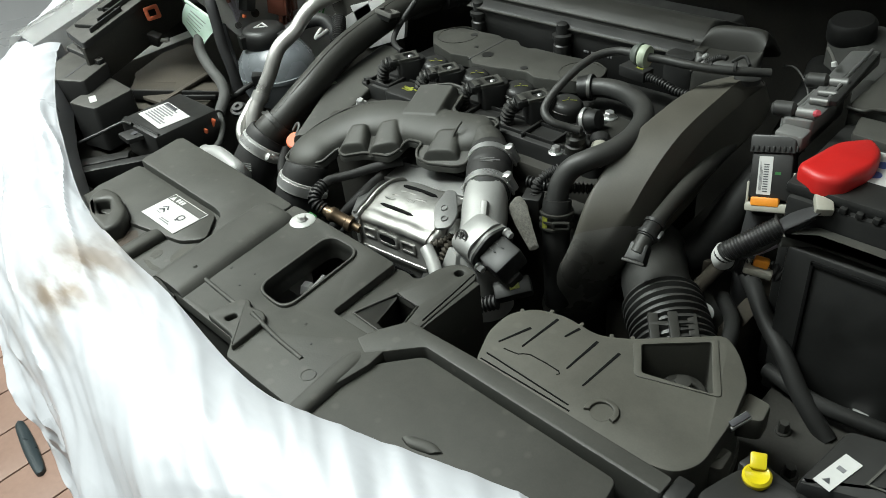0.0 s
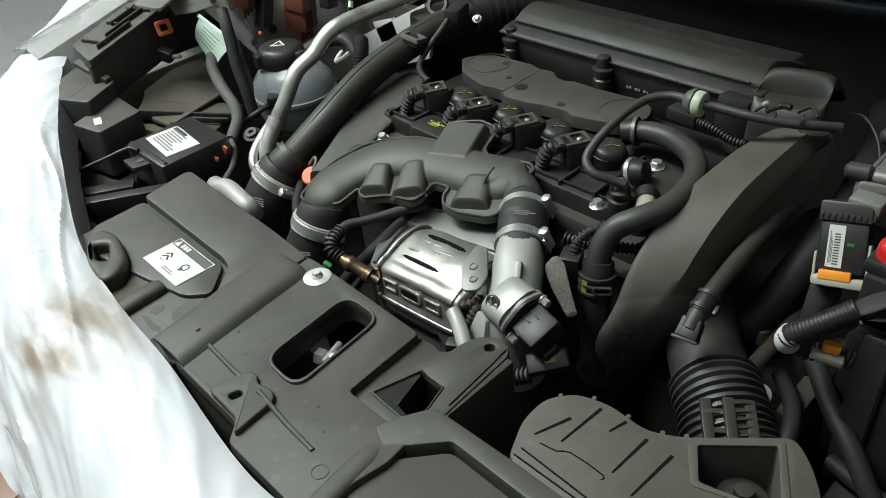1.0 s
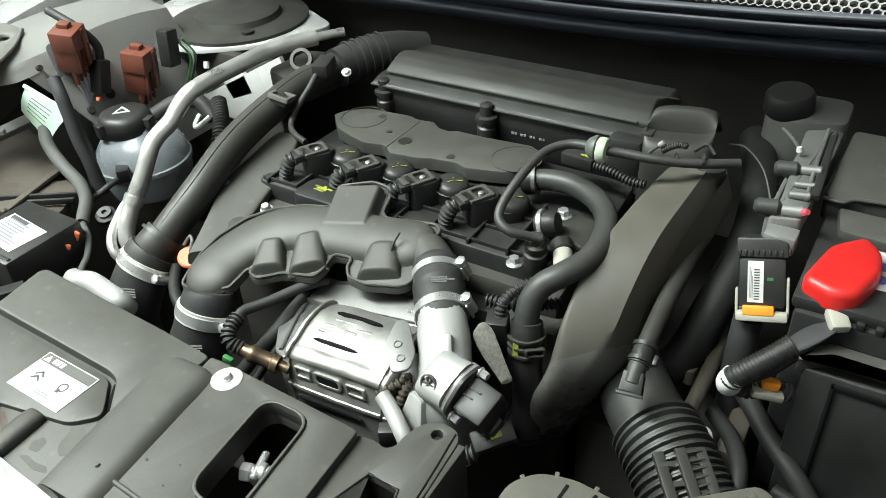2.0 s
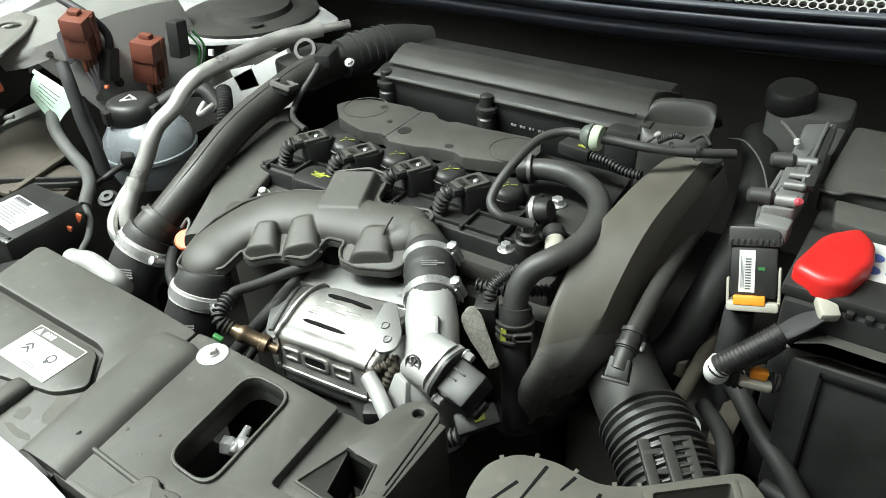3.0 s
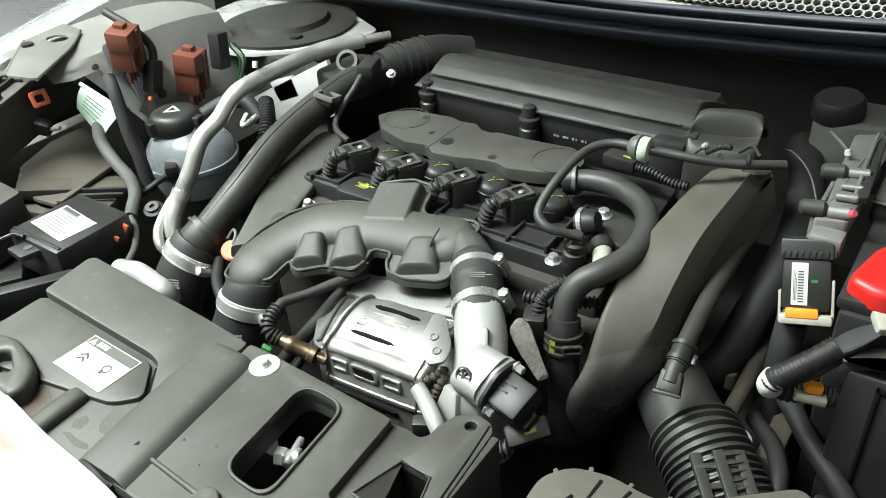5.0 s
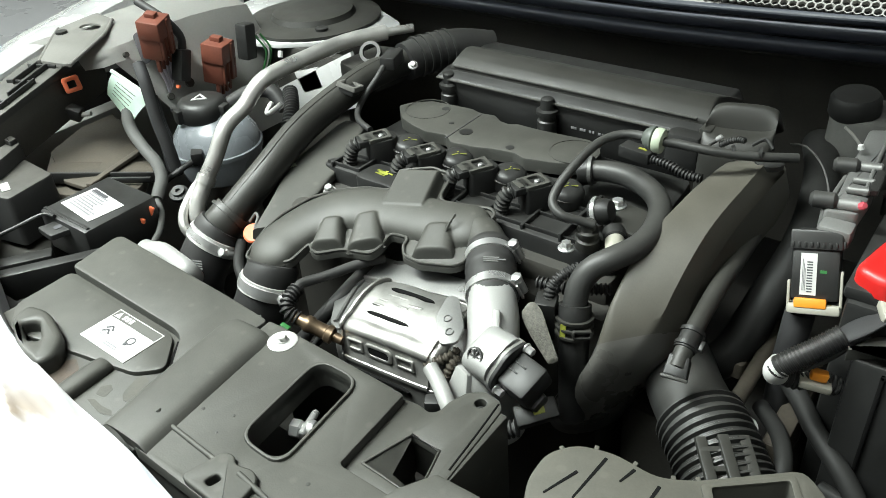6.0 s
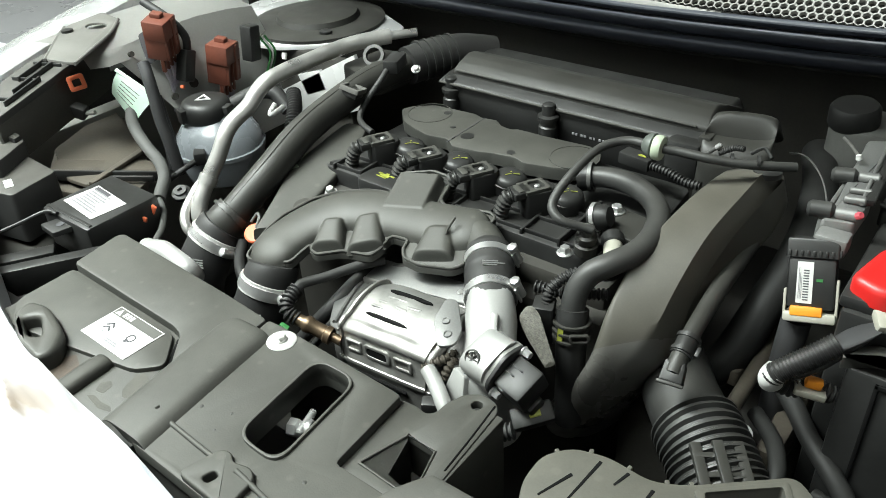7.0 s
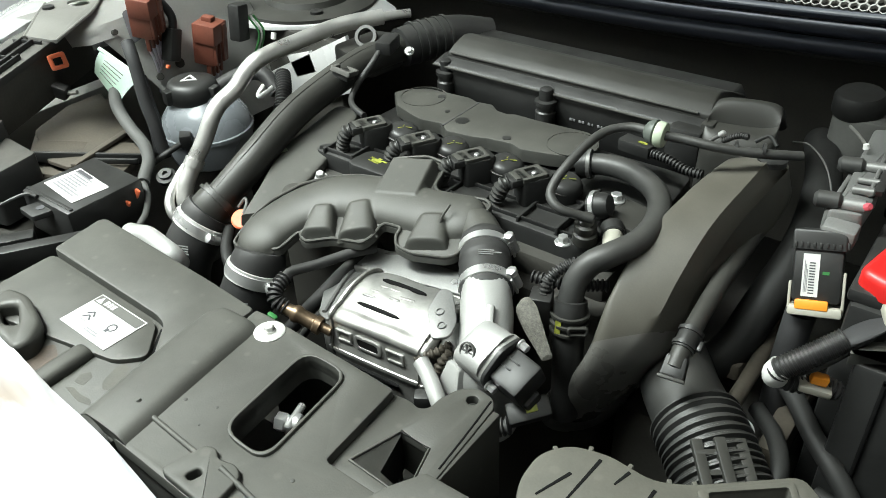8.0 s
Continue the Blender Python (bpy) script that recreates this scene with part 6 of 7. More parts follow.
part("dark_side_panel", box(B(), -0.62, -0.30, 0.24, 0.26, 0.45, 0.872, 0.004, None), M_DEEP, body)
part("white_gusset", prism(B(), [(-0.53, 0.768), (-0.27, 0.905), (-0.255, 0.86), (-0.27, 0.80), (-0.38, 0.755)], -0.004, 0.004, 0.001, Matrix(((1, 0, 0, 0), (0, 0, -1, 0.236), (0, 1, 0, -0.012), (0, 0, 0, 1))), holes=([(-0.425, 0.838), (-0.365, 0.858), (-0.352, 0.822), (-0.405, 0.800)],)), M_WHITEPAINT, body, "white painted gusset with a square hole")
part("bonnet", loft(B(), [((0.08, 0.56, 1.16), (0.80, 0, 0), (0, 0.010, 0.012)), ((0.08, 0.36, 1.34), (0.80, 0, 0), (0, 0.010, 0.012)), ((0.08, 0.06, 1.58), (0.76, 0, 0), (0, 0.010, 0.012)), ((0.08, -0.16, 1.75), (0.62, 0, 0), (0, 0.010, 0.012))], 20, 7), M_BLACK, body, "unseen raised bonnet with dark lining, placed to shade the rear bay")
part("body_side", box(B(), -0.90, -0.84, -0.1, 0.7, 0.02, 0.80, 0.01), M_BLACK, body)
part("wheel_stand", box(B(), -0.80, -0.60, 0.2, 0.5, 0.0, 0.32, 0.02), M_DEEP, body)
part("wheel_stand", box(B(), 0.70, 0.90, 0.2, 0.5, 0.0, 0.32, 0.02), M_DEEP, body)

# ---------------- left corner of the bay ----------------
tank = thing("expansion_tank", (-0.41, 0.02, 0.70), "milky grey coolant expansion tank with black cap", "coolant tank")
part("tank_body", lathe(B(), (-0.408, 0.018, 0.715), (0, 0, 1), [(0.054, 0), (0.066, 0.008), (0.074, 0.035), (0.076, 0.055), (0.0785, 0.056), (0.0785, 0.062), (0.075, 0.063), (0.071, 0.085), (0.056, 0.106), (0.038, 0.116), (0.034, 0.125), (0, 0.125)], 40), M_TANK, tank)
cap = part("cap", lathe(B(), (-0.416, 0.010, 0.828), (0, 0, 1), [(0.041, 0), (0.043, 0.004), (0.042, 0.022), (0.038, 0.030), (0.030, 0.034), (0, 0.034)], 32), M_BLACK, tank, "black screw cap with white warning triangle")
for k in range(3):
    a = k * 2 * math.pi / 3 + 0.3
    part("cap_ear", box(B(), 0.034, 0.050, -0.010, 0.010, 0, 0.024, 0.003, pose(-0.416, 0.010, 0.830, 0, 0, math.degrees(a))), M_BLACK, cap)
tri_ = [(0.016 * math.cos(a), 0.016 * math.sin(a)) for a in (2.35, 2.35 + 2.0944, 2.35 + 4.1888)]
tri_i = [(x * 0.62, y * 0.62) for x, y in tri_]
part("warning_triangle", prism(B(), tri_, 0.862, 0.8634, 0, pose(-0.416, 0.008, 0), holes=(tri_i,)), M_LABEL, cap, "white warning triangle")
part("sensor_plug", box(B(), -0.016, 0.012, -0.010, 0.010, -0.010, 0.012, 0.003, pose(-0.372, -0.052, 0.788, 0, 0, -40)), M_BLACK, tank)
part("sensor_lead", tube(B(), [(-0.372, -0.058, 0.786), (-0.375, -0.09, 0.78), (-0.39, -0.125, 0.76), (-0.40, -0.15, 0.72)], 0.005, seg=10), M_RUBBER, tank)
part("overflow_hose", tube(B(), [(-0.395, 0.05, 0.84), (-0.37, 0.08, 0.855), (-0.34, 0.10, 0.855), (-0.31, 0.10, 0.83)], 0.013, seg=14), M_RUBBER, tank)
part("fixing_screw", lathe(B(), (-0.304, -0.143, 0.782), (0.2, -0.3, 0.9), [(0.015, 0), (0.015, 0.006), (0.010, 0.008), (0.010, 0.012), (0.004, 0.012), (0.003, 0.008), (0, 0.008)], 20), M_BLACK, tank)

ac = thing("aluminium_pipe", (-0.22, 0.0, 0.75), "bare aluminium air-conditioning pipe bent round the engine", "pipe")
part("pipe", tube(B(), [(-0.152, 0.201, 0.957), (-0.178, 0.160, 0.956), (-0.192, 0.125, 0.954), (-0.203, 0.070, 0.950), (-0.212, 0.028, 0.946), (-0.218, 0.000, 0.941), (-0.222, -0.016, 0.934), (-0.226, -0.030, 0.922), (-0.229, -0.046, 0.908), (-0.237, -0.079, 0.888), (-0.242, -0.107, 0.847), (-0.248, -0.128, 0.818), (-0.248, -0.149, 0.792), (-0.243, -0.161, 0.770), (-0.232, -0.160, 0.752), (-0.21, -0.155, 0.735)], 0.0122, seg=24), M_PIPE, ac)
part("pipe_tip", tube(B(), [(-0.152, 0.201, 0.957), (-0.139, 0.220, 0.957), (-0.126, 0.238, 0.957)], 0.007, seg=14), M_PIPE, ac)
part("ferrule", tube(B(), [(-0.2475, -0.124, 0.823), (-0.2483, -0.132, 0.813)], 0.0146, seg=24), M_PIPE, ac)
part("branch_pipe", tube(B(), [(-0.260, -0.132, 0.812), (-0.264, -0.145, 0.800), (-0.259, -0.172, 0.780), (-0.247, -0.184, 0.765), (-0.235, -0.182, 0.750), (-0.22, -0.175, 0.735)], 0.0075, seg=16), M_PIPE, ac)
part("pipe_stub", tube(B(), [(-0.216, 0.030, 0.962), (-0.218, 0.034, 0.970)], 0.004, seg=10), M_LABEL, ac, "small white cap")
part("eye_bracket", lathe(B(), (-0.128, 0.136, 0.948), (0.3, -0.7, 0.6), [(0.017, 0), (0.017, 0.008), (0.012, 0.008), (0.012, 0)], 26, True), M_DUCT, ac, "dark ring bracket")
part("white_clip", tube(B(), [(-0.245, 0.02, 0.885), (-0.235, 0.0, 0.880), (-0.220, -0.005, 0.885), (-0.210, 0.01, 0.895)], 0.004, seg=10), M_LABEL, ac, "small white clip")
part("ribbed_sleeve", tube(B(), [(-0.255, 0.07, 0.885), (-0.228, 0.045, 0.875), (-0.205, 0.015, 0.86), (-0.19, -0.02, 0.83)], 0.011, seg=18, corr=(0.003, 0.006)), M_RUBBER, ac)
solo("grey_bracket", prism(B(), rounded([(-0.20, 0.13), (-0.10, 0.10), (-0.09, 0.17), (-0.13, 0.23), (-0.19, 0.22)], 0.015), 0.90, 0.925, 0.006), M_DUCT, "dark grey bracket behind the charge pipe", "bracket", (-0.14, 0.16, 0.90))


def connector():
    c = thing("relay_connector", (0, 0, 0), "brown plastic relay connector with wires", "connector", "brown connectors on the inner wing")
    part("body", box(B(), -0.012, 0.020, -0.020, 0.020, -0.028, 0.028, 0.002), M_BROWN, c)
    part("top_cap", box(B(), -0.010, 0.024, -0.023, 0.012, 0.004, 0.032, 0.002), M_BROWN, c)
    for k in range(3):
        part("fin", box(B(), 0.018, 0.0235, -0.019 + 0.012 * k, -0.0165 + 0.012 * k, -0.026, 0.006, 0.0008), M_BROWN, c)
        part("terminal", box(B(), 0.004, 0.010, -0.016 + 0.012 * k, -0.011 + 0.012 * k, -0.040, -0.028, 0.001), M_STEEL, c, "bare metal terminal")
    part("latch", box(B(), -0.004, 0.012, -0.008, 0.004, 0.030, 0.038, 0.0015), M_BROWN, c)
    part("side_rib", box(B(), 0.018, 0.026, -0.002, 0.005, -0.024, 0.030, 0.001), M_BROWN, c)
    part("side_rib", box(B(), 0.018, 0.023, 0.010, 0.015, -0.027, 0.020, 0.001), M_BROWN, c)
    for k in range(4):
        part("terminal_leg", box(B(), 0.006, 0.012, -0.018 + 0.010 * k, -0.013 + 0.010 * k, -0.048, -0.026, 0.001), M_BROWN, c)
    for k in range(4):
        part("wire", tube(B(), [(0.008, -0.0155 + 0.010 * k, -0.044), (0.012, -0.012 + 0.007 * k, -0.065), (0.010, -0.006 + 0.004 * k, -0.090), (0.004, -0.002 + 0.002 * k, -0.125)], 0.0022, seg=8, sub=5), M_WIRE, c, "thin violet-grey wire")
    return c


a = connector()
a.matrix_basis = pose(-0.502, 0.008, 0.956, 8, 8, 24) @ Matrix.Scale(1.18, 4)
copy_thing(a, pose(-0.484, 0.108, 0.882, 0, 8, 20) @ Matrix.Scale(1.06, 4))
for nm, pts, r, m_ in (("black_lead", [(-0.56, 0.03, 1.0), (-0.505, 0.035, 0.978), (-0.49, 0.05, 0.945), (-0.488, 0.045, 0.915)], 0.007, M_RUBBER), ("wiring_harness", [(-0.44, -0.070, 0.945), (-0.423, -0.078, 0.925), (-0.414, -0.082, 0.898), (-0.404, -0.087, 0.860), (-0.392, -0.088, 0.820), (-0.385, -0.088, 0.77)], 0.010, M_TAPE), ("wiring_harness", [(-0.50, -0.03, 0.86), (-0.478, -0.04, 0.82), (-0.455, -0.05, 0.785), (-0.44, -0.06, 0.75)], 0.012, M_TAPE),
                       ("wiring_harness", [(-0.49, -0.085, 0.856), (-0.469, -0.100, 0.850), (-0.447, -0.109, 0.838), (-0.406, -0.121, 0.826), (-0.365, -0.131, 0.816), (-0.342, -0.143, 0.802), (-0.325, -0.165, 0.791), (-0.314, -0.178, 0.787)], 0.0098, M_LOOM)):
    solo(nm, tube(B(), pts, r, seg=14), m_, "black taped wiring run on the inner wing", "cable", pts[0])
solo("small_plug", box(B(), -0.010, 0.014, -0.012, 0.012, -0.024, 0.030, 0.003, pose(-0.488, 0.035, 0.895, -20, 0, 10)), M_BLACK, "black plastic plug beside the brown connectors", "connector", (-0.488, 0.035, 0.88))
solo("plug_clip", box(B(), -0.002, 0.004, -0.003, 0.003, -0.003, 0.003, 0.001, pose(-0.478, 0.014, 0.868, -20, 0, 10)), M_CORAL, "small orange plug clip", "connector", (-0.48, 0.018, 0.856))
solo("wiring_plug", box(B(), -0.010, 0.016, -0.014, 0.014, -0.035, 0.030, 0.004, pose(-0.478, 0.175, 0.90, -8, 0, 8)), M_BLACK, "black plug with green and white wires", "connector", (-0.478, 0.175, 0.86))
for dy, m_ in ((0.0, M_GREEN), (0.006, M_LABEL), (0.012, M_GREEN)):
    solo("thin_wire", tube(B(), [(-0.466, 0.190 + dy, 0.905), (-0.455, 0.200 + dy, 0.875), (-0.458, 0.190 + dy, 0.845), (-0.465, 0.175 + dy, 0.815)], 0.002, seg=8), m_, "thin coloured wire on the inner wing", "cable", (-0.46, 0.19 + dy, 0.85))
tag = B()
rows = []
ta, tb, tc_, td = Vector((-0.527, -0.068, 0.915)), Vector((-0.466, -0.048, 0.872)), Vector((-0.475, -0.094, 0.840)), Vector((-0.538, -0.084, 0.878))
facing = Vector((0.6, -0.6, 0.5))
for k in range(11):
    u = k / 10
    rows.append([tag.verts.new(ta.lerp(tb, v / 8).lerp(td.lerp(tc_, v / 8), u) + facing * (0.010 * math.sin(math.pi * u) + 0.004 * math.sin(math.pi * v / 8) * (1 - u))) for v in range(9)])
for p, q in zip(rows, rows[1:]):
    for k in range(8):
        tag.faces.new((p[k], p[k + 1], q[k + 1], q[k]))
bmesh.ops.solidify(tag, geom=tag.faces[:], thickness=0.0008)
tagob = solo("paper_tag", tag, M_MINT, "curled mint green paper tag hanging from the wiring", "tag", (-0.51, -0.06, 0.84))
roll = tube(B(), [(-0.529, -0.070, 0.917), (-0.497, -0.060, 0.896), (-0.465, -0.049, 0.874)], 0.0035, seg=12)
part("rolled_edge", roll, M_MINT, tagob)
for k in range(5):
    u = 0.25 + 0.12 * k
    part("print_bar", tube(B(), [(ta.lerp(tb, v).lerp(td.lerp(tc_, v), u) + facing * (0.0118 * math.sin(math.pi * u) + 0.004 * math.sin(math.pi * v) * (1 - u)))[:] for v in (0.2, 0.4, 0.6, 0.72)], 0.0006, seg=6, sub=3), M_BAND, tagob)

tray = thing("headlamp_support", (-0.6, -0.1, 0.75), "black plastic headlamp support with ribs", "headlamp support")
BEAM = Matrix(((1, 0, 0, 0), (0, 1, 0, 0), (0, 0.16, 1, 0.9435), (0, 0, 0, 1)))
part("beam", prism(B(), rounded([(-0.553, -0.272), (-0.625, -0.018), (-0.690, -0.050), (-0.688, -0.14), (-0.648, -0.26)], 0.008), -0.012, 0.0, 0.002, BEAM), M_DUSTBLACK, tray)
for off, s0, s1 in ((0.014, 0.03, 0.11), (0.030, 0.06, 0.19), (0.056, 0.09, 0.20)):
    part("rib", box(B(), s0, s1, -0.002, 0.002, 0.0, 0.009, 0.001, BEAM @ pose(-0.553 - off, -0.272, 0, 0, 0, 105.8)), M_BLACK, tray)
for s in (0.05, 0.11, 0.16):
    part("cross_rib", box(B(), -0.0015, 0.0015, 0.010, 0.072, 0.0, 0.006, 0.001, BEAM @ pose(-0.553 - 0.272 * s, -0.272 + 0.962 * s, 0, 0, 0, 105.8)), M_BLACK, tray)
part("side_wall", box(B(), 0.0, 0.255, 0.002, 0.010, -0.085, -0.010, 0.002, BEAM @ pose(-0.553, -0.272, 0, 0, 0, 105.8)), M_DEEP, tray)
ring_m = frame_at((-0.586, -0.114, 0.898), (0.4, 0.9, 0.1), (-0.25, 0.0, 0.95))
sq = rounded([(-0.014, -0.013), (0.014, -0.013), (0.014, 0.013), (-0.014, 0.013)], 0.005)
part("orange_plug", prism(B(), sq, 0.0, 0.007, 0.002, ring_m, holes=(rounded([(-0.0065, -0.006), (0.0065, -0.006), (0.0065, 0.006), (-0.0065, 0.006)], 0.002),)), M_CORAL, tray, "orange-red square bulb plug")
part("plug_wire", tube(B(), [(-0.610, -0.118, 0.872), (-0.600, -0.122, 0.855), (-0.585, -0.118, 0.845), (-0.566, -0.108, 0.846)], 0.004, seg=8), M_GRILLE, tray)
part("splash_panel", prism(B(), rounded([(-0.617, -0.175), (-0.701, -0.005), (-0.550, -0.058), (-0.483, -0.086), (-0.446, -0.216), (-0.498, -0.222)], 0.008), 0.784, 0.790, 0.002), M_RUST, tray, "brown-grey dusty sheet panel")
part("panel_fold", box(B(), 0.004, 0.128, -0.010, 0.002, 0.0, 0.007, 0.002, pose(-0.446, -0.216, 0.788, 0, 0, 105)), M_RUST, tray, "folded dusty edge")
part("clip_body", box(B(), -0.020, 0.020, -0.010, 0.010, -0.012, 0.012, 0.004, pose(-0.598, -0.125, 0.850, 10, 20, 30)), M_BLACK, tray)
part("shelf", prism(B(), rounded([(-0.66, -0.15), (-0.53, -0.25), (-0.38, -0.20), (-0.40, -0.14), (-0.50, -0.07), (-0.57, -0.03), (-0.72, 0.01)], 0.02), 0.760, 0.775, 0.003), M_RUST, tray, "brown-grey dusty shelf")
part("shelf_fold", box(B(), -0.10, 0.08, -0.022, 0.022, 0, 0.012, 0.004, pose(-0.475, -0.150, 0.776, 0, 6, 42)), M_RUST, tray, "folded dusty strip")
part("shelf_fold", box(B(), -0.10, 0.08, -0.003, 0.003, 0, 0.018, 0.002, pose(-0.455, -0.172, 0.776, 0, 6, 42)), M_BLACK, tray)
part("shelf_edge", box(B(), -0.09, 0.09, -0.003, 0.003, 0, 0.010, 0.002, pose(-0.46, -0.185, 0.779, 0, 0, 32)), M_BLACK, tray)
blk = thing("headlamp_housing", (-0.52, -0.28, 0.75), "black plastic headlamp housing block", "headlamp")
part("upper_block", prism(B(), rounded([(-0.680, -0.240), (-0.542, -0.245), (-0.500, -0.315), (-0.600, -0.36)], 0.008), 0.76, 0.858, 0.004), M_DUSTBLACK, blk)
part("raised_edge", prism(B(), rounded([(-0.676, -0.244), (-0.546, -0.248), (-0.540, -0.262), (-0.670, -0.262)], 0.003), 0.857, 0.866, 0.002), M_DUSTBLACK, blk)
part("lower_step", prism(B(), rounded([(-0.545, -0.250), (-0.452, -0.254), (-0.436, -0.335), (-0.505, -0.350)], 0.008), 0.75, 0.832, 0.004), M_DUSTBLACK, blk)
part("groove", box(B(), -0.0015, 0.0015, -0.04, 0.04, 0, 0.0010, 0, pose(-0.565, -0.290, 0.8575, 0, 0, 30)), M_INK, blk)
part("small_label", box(B(), -0.014, 0.014, -0.006, 0.006, 0, 0.0007, 0, pose(-0.475, -0.318, 0.8322, 0, 0, -20)), M_LABEL, blk, "small white label")

fuse = thing("fuse_box", (-0.35, -0.25, 0.74), "black fuse box with white printed label", "fuse box")
part("body", box(B(), -0.408, -0.288, -0.312, -0.192, 0.745, 0.811, 0.006), M_BLACK, fuse)
flab = part("label", box(B(), -0.043, 0.043, -0.028, 0.028, 0, 0.0006, 0, pose(-0.349, -0.259, 0.8112, 0, 0, -6)), M_LABEL, fuse, "white printed label")
bars(flab, pose(-0.349, -0.259, 0.8119, 0, 0, -6), 0.068, 0.042, 8, M_GREYINK, 4)
part("print_bar", box(B(), -0.038, 0.002, 0.018, 0.026, 0.0006, 0.001, 0, pose(-0.349, -0.259, 0.8112, 0, 0, -6)), M_INK, flab)
part("lug", prism(B(), rounded([(-0.375, -0.335), (-0.335, -0.338), (-0.325, -0.300), (-0.365, -0.298)], 0.005), 0.796, 0.804, 0.002), M_BLACK, fuse)
part("lug_hole", lathe(B(), (-0.348, -0.318, 0.804), (0, 0, 1), [(0.006, 0), (0.006, 0.0008), (0, 0.0008)], 14), M_INK, fuse)
part("orange_lock", box(B(), -0.004, 0.004, -0.002, 0.002, -0.009, 0.006, 0.001, pose(-0.287, -0.206, 0.793, 0, 30, 20)), M_CORAL, fuse, "small orange lock")
part("orange_lock", box(B(), -0.004, 0.004, -0.002, 0.002, -0.004, 0.004, 0.001, pose(-0.287, -0.224, 0.784, 0, 20, 20)), M_CORAL, fuse, "small orange lock")
part("lead", tube(B(), [(-0.313, -0.178, 0.788), (-0.300, -0.184, 0.782), (-0.289, -0.191, 0.775), (-0.270, -0.212, 0.766), (-0.256, -0.238, 0.757), (-0.25, -0.26, 0.72)], 0.0048, seg=10), M_LOOM, fuse)
part("lid_rib", box(B(), -0.404, -0.292, -0.305, -0.300, 0.811, 0.8125, 0.0005), M_BLACK, fuse)
part("loop_wire", tube(B(), [(-0.43, -0.39, 0.79), (-0.41, -0.35, 0.80), (-0.39, -0.315, 0.81), (-0.365, -0.31, 0.812)], 0.003, seg=8), M_BLACK, fuse)
slat = thing("support_slats", (-0.3, -0.38, 0.74), "black plastic support bars beside the front panel", "bracket")
for x0, y0, x1, y1, z, w in ((-0.335, -0.455, -0.245, -0.318, 0.800, 0.020), (-0.385, -0.430, -0.330, -0.345, 0.785, 0.024), (-0.275, -0.445, -0.205, -0.330, 0.775, 0.020), (-0.21, -0.40, -0.175, -0.345, 0.79, 0.02)):
    dx, dy = x1 - x0, y1 - y0
    ln = math.hypot(dx, dy)
    part("bar", box(B(), 0, ln, -w / 2, w / 2, -0.04, 0, 0.002, pose(x0, y0, z, 0, 0, math.degrees(math.atan2(dy, dx)))), M_BLACK, slat)
part("cross_bar", box(B(), -0.44, -0.17, -0.475, -0.435, 0.74, 0.785, 0.004), M_BLACK, slat)
solo("pale_elbow", tube(B(), [(-0.209, -0.272, 0.790), (-0.186, -0.280, 0.800), (-0.161, -0.277, 0.805), (-0.123, -0.282, 0.805), (-0.100, -0.283, 0.800), (-0.108, -0.273, 0.780)], 0.013, seg=20), M_CAST, "pale cast metal elbow behind the front panel", "pipe", (-0.14, -0.29, 0.77))

# ---------------- hoses and sensors on the engine's right ----------------
uh = thing("coolant_hose", (0.39, -0.02, 0.78), "black rubber coolant hose looping over the engine", "hose")
part("hose", tube(B(), [(0.292, 0.063, 0.893), (0.318, 0.066, 0.897), (0.351, 0.060, 0.900), (0.385, 0.041, 0.900), (0.408, 0.010, 0.900), (0.420, -0.033, 0.900), (0.418, -0.068, 0.898), (0.403, -0.095, 0.893), (0.388, -0.110, 0.884), (0.380, -0.121, 0.868), (0.379, -0.129, 0.848), (0.382, -0.135, 0.82)], 0.0133, seg=24), M_HOSE, uh)
part("hose_end", tube(B(), [(0.278, 0.056, 0.890), (0.288, 0.061, 0.892), (0.297, 0.064, 0.894)], 0.0175, seg=22), M_BLACK, uh)
part("spring_clip", band(B(), (0.293, 0.063, 0.893), (0.93, 0.30, 0.1), 0.0172, 0.005), M_DULLCAST, uh)
qc = part("quick_connector", tube(B(), [(0.3795, -0.130, 0.846, 0.0175), (0.382, -0.135, 0.832, 0.018), (0.384, -0.139, 0.81, 0.0175), (0.388, -0.145, 0.77, 0.0165), (0.39, -0.148, 0.70, 0.016)], 0.018, seg=24), M_BLACK, uh, "black quick connector with yellow-green marks")
for z in (0.833, 0.824, 0.815):
    part("connector_ring", band(B(), (0.382 + (0.832 - z) * 0.09, -0.1350 - (0.832 - z) * 0.18, z), (-0.08, 0.15, 1), 0.0185, 0.0035, 0.0025), M_DUCT, qc)
part("yellow_mark", box(B(), -0.003, 0.003, -0.001, 0.001, -0.008, 0.008, 0, pose(0.3795, -0.1555, 0.826, -8, 0, 10)), M_YELINK, qc)
part("clip_window", prism(B(), rounded([(-0.011, -0.005), (0.011, -0.005), (0.011, 0.005), (-0.011, 0.005)], 0.004), -0.001, 0.004, 0.001, frame_at((0.399, -0.149, 0.826), (0.80, 0.55, 0.0), (-0.1, 0.15, 1)), holes=(rounded([(-0.008, -0.0025), (0.008, -0.0025), (0.008, 0.0025), (-0.008, 0.0025)], 0.002),)), M_DUCT, qc)
sc = thing("sensor_connector", (0.345, -0.135, 0.78), "black wiring connector with yellow-green mark", "connector")
part("body", box(B(), -0.012, 0.012, -0.012, 0.012, -0.028, 0.026, 0.003, pose(0.350, -0.140, 0.824, 5, 0, 20)), M_BLACK, sc)
part("latch", box(B(), -0.002, 0.002, -0.014, -0.011, -0.016, -0.002, 0.001, pose(0.348, -0.140, 0.824, 5, 0, 20)), M_YELINK, sc)
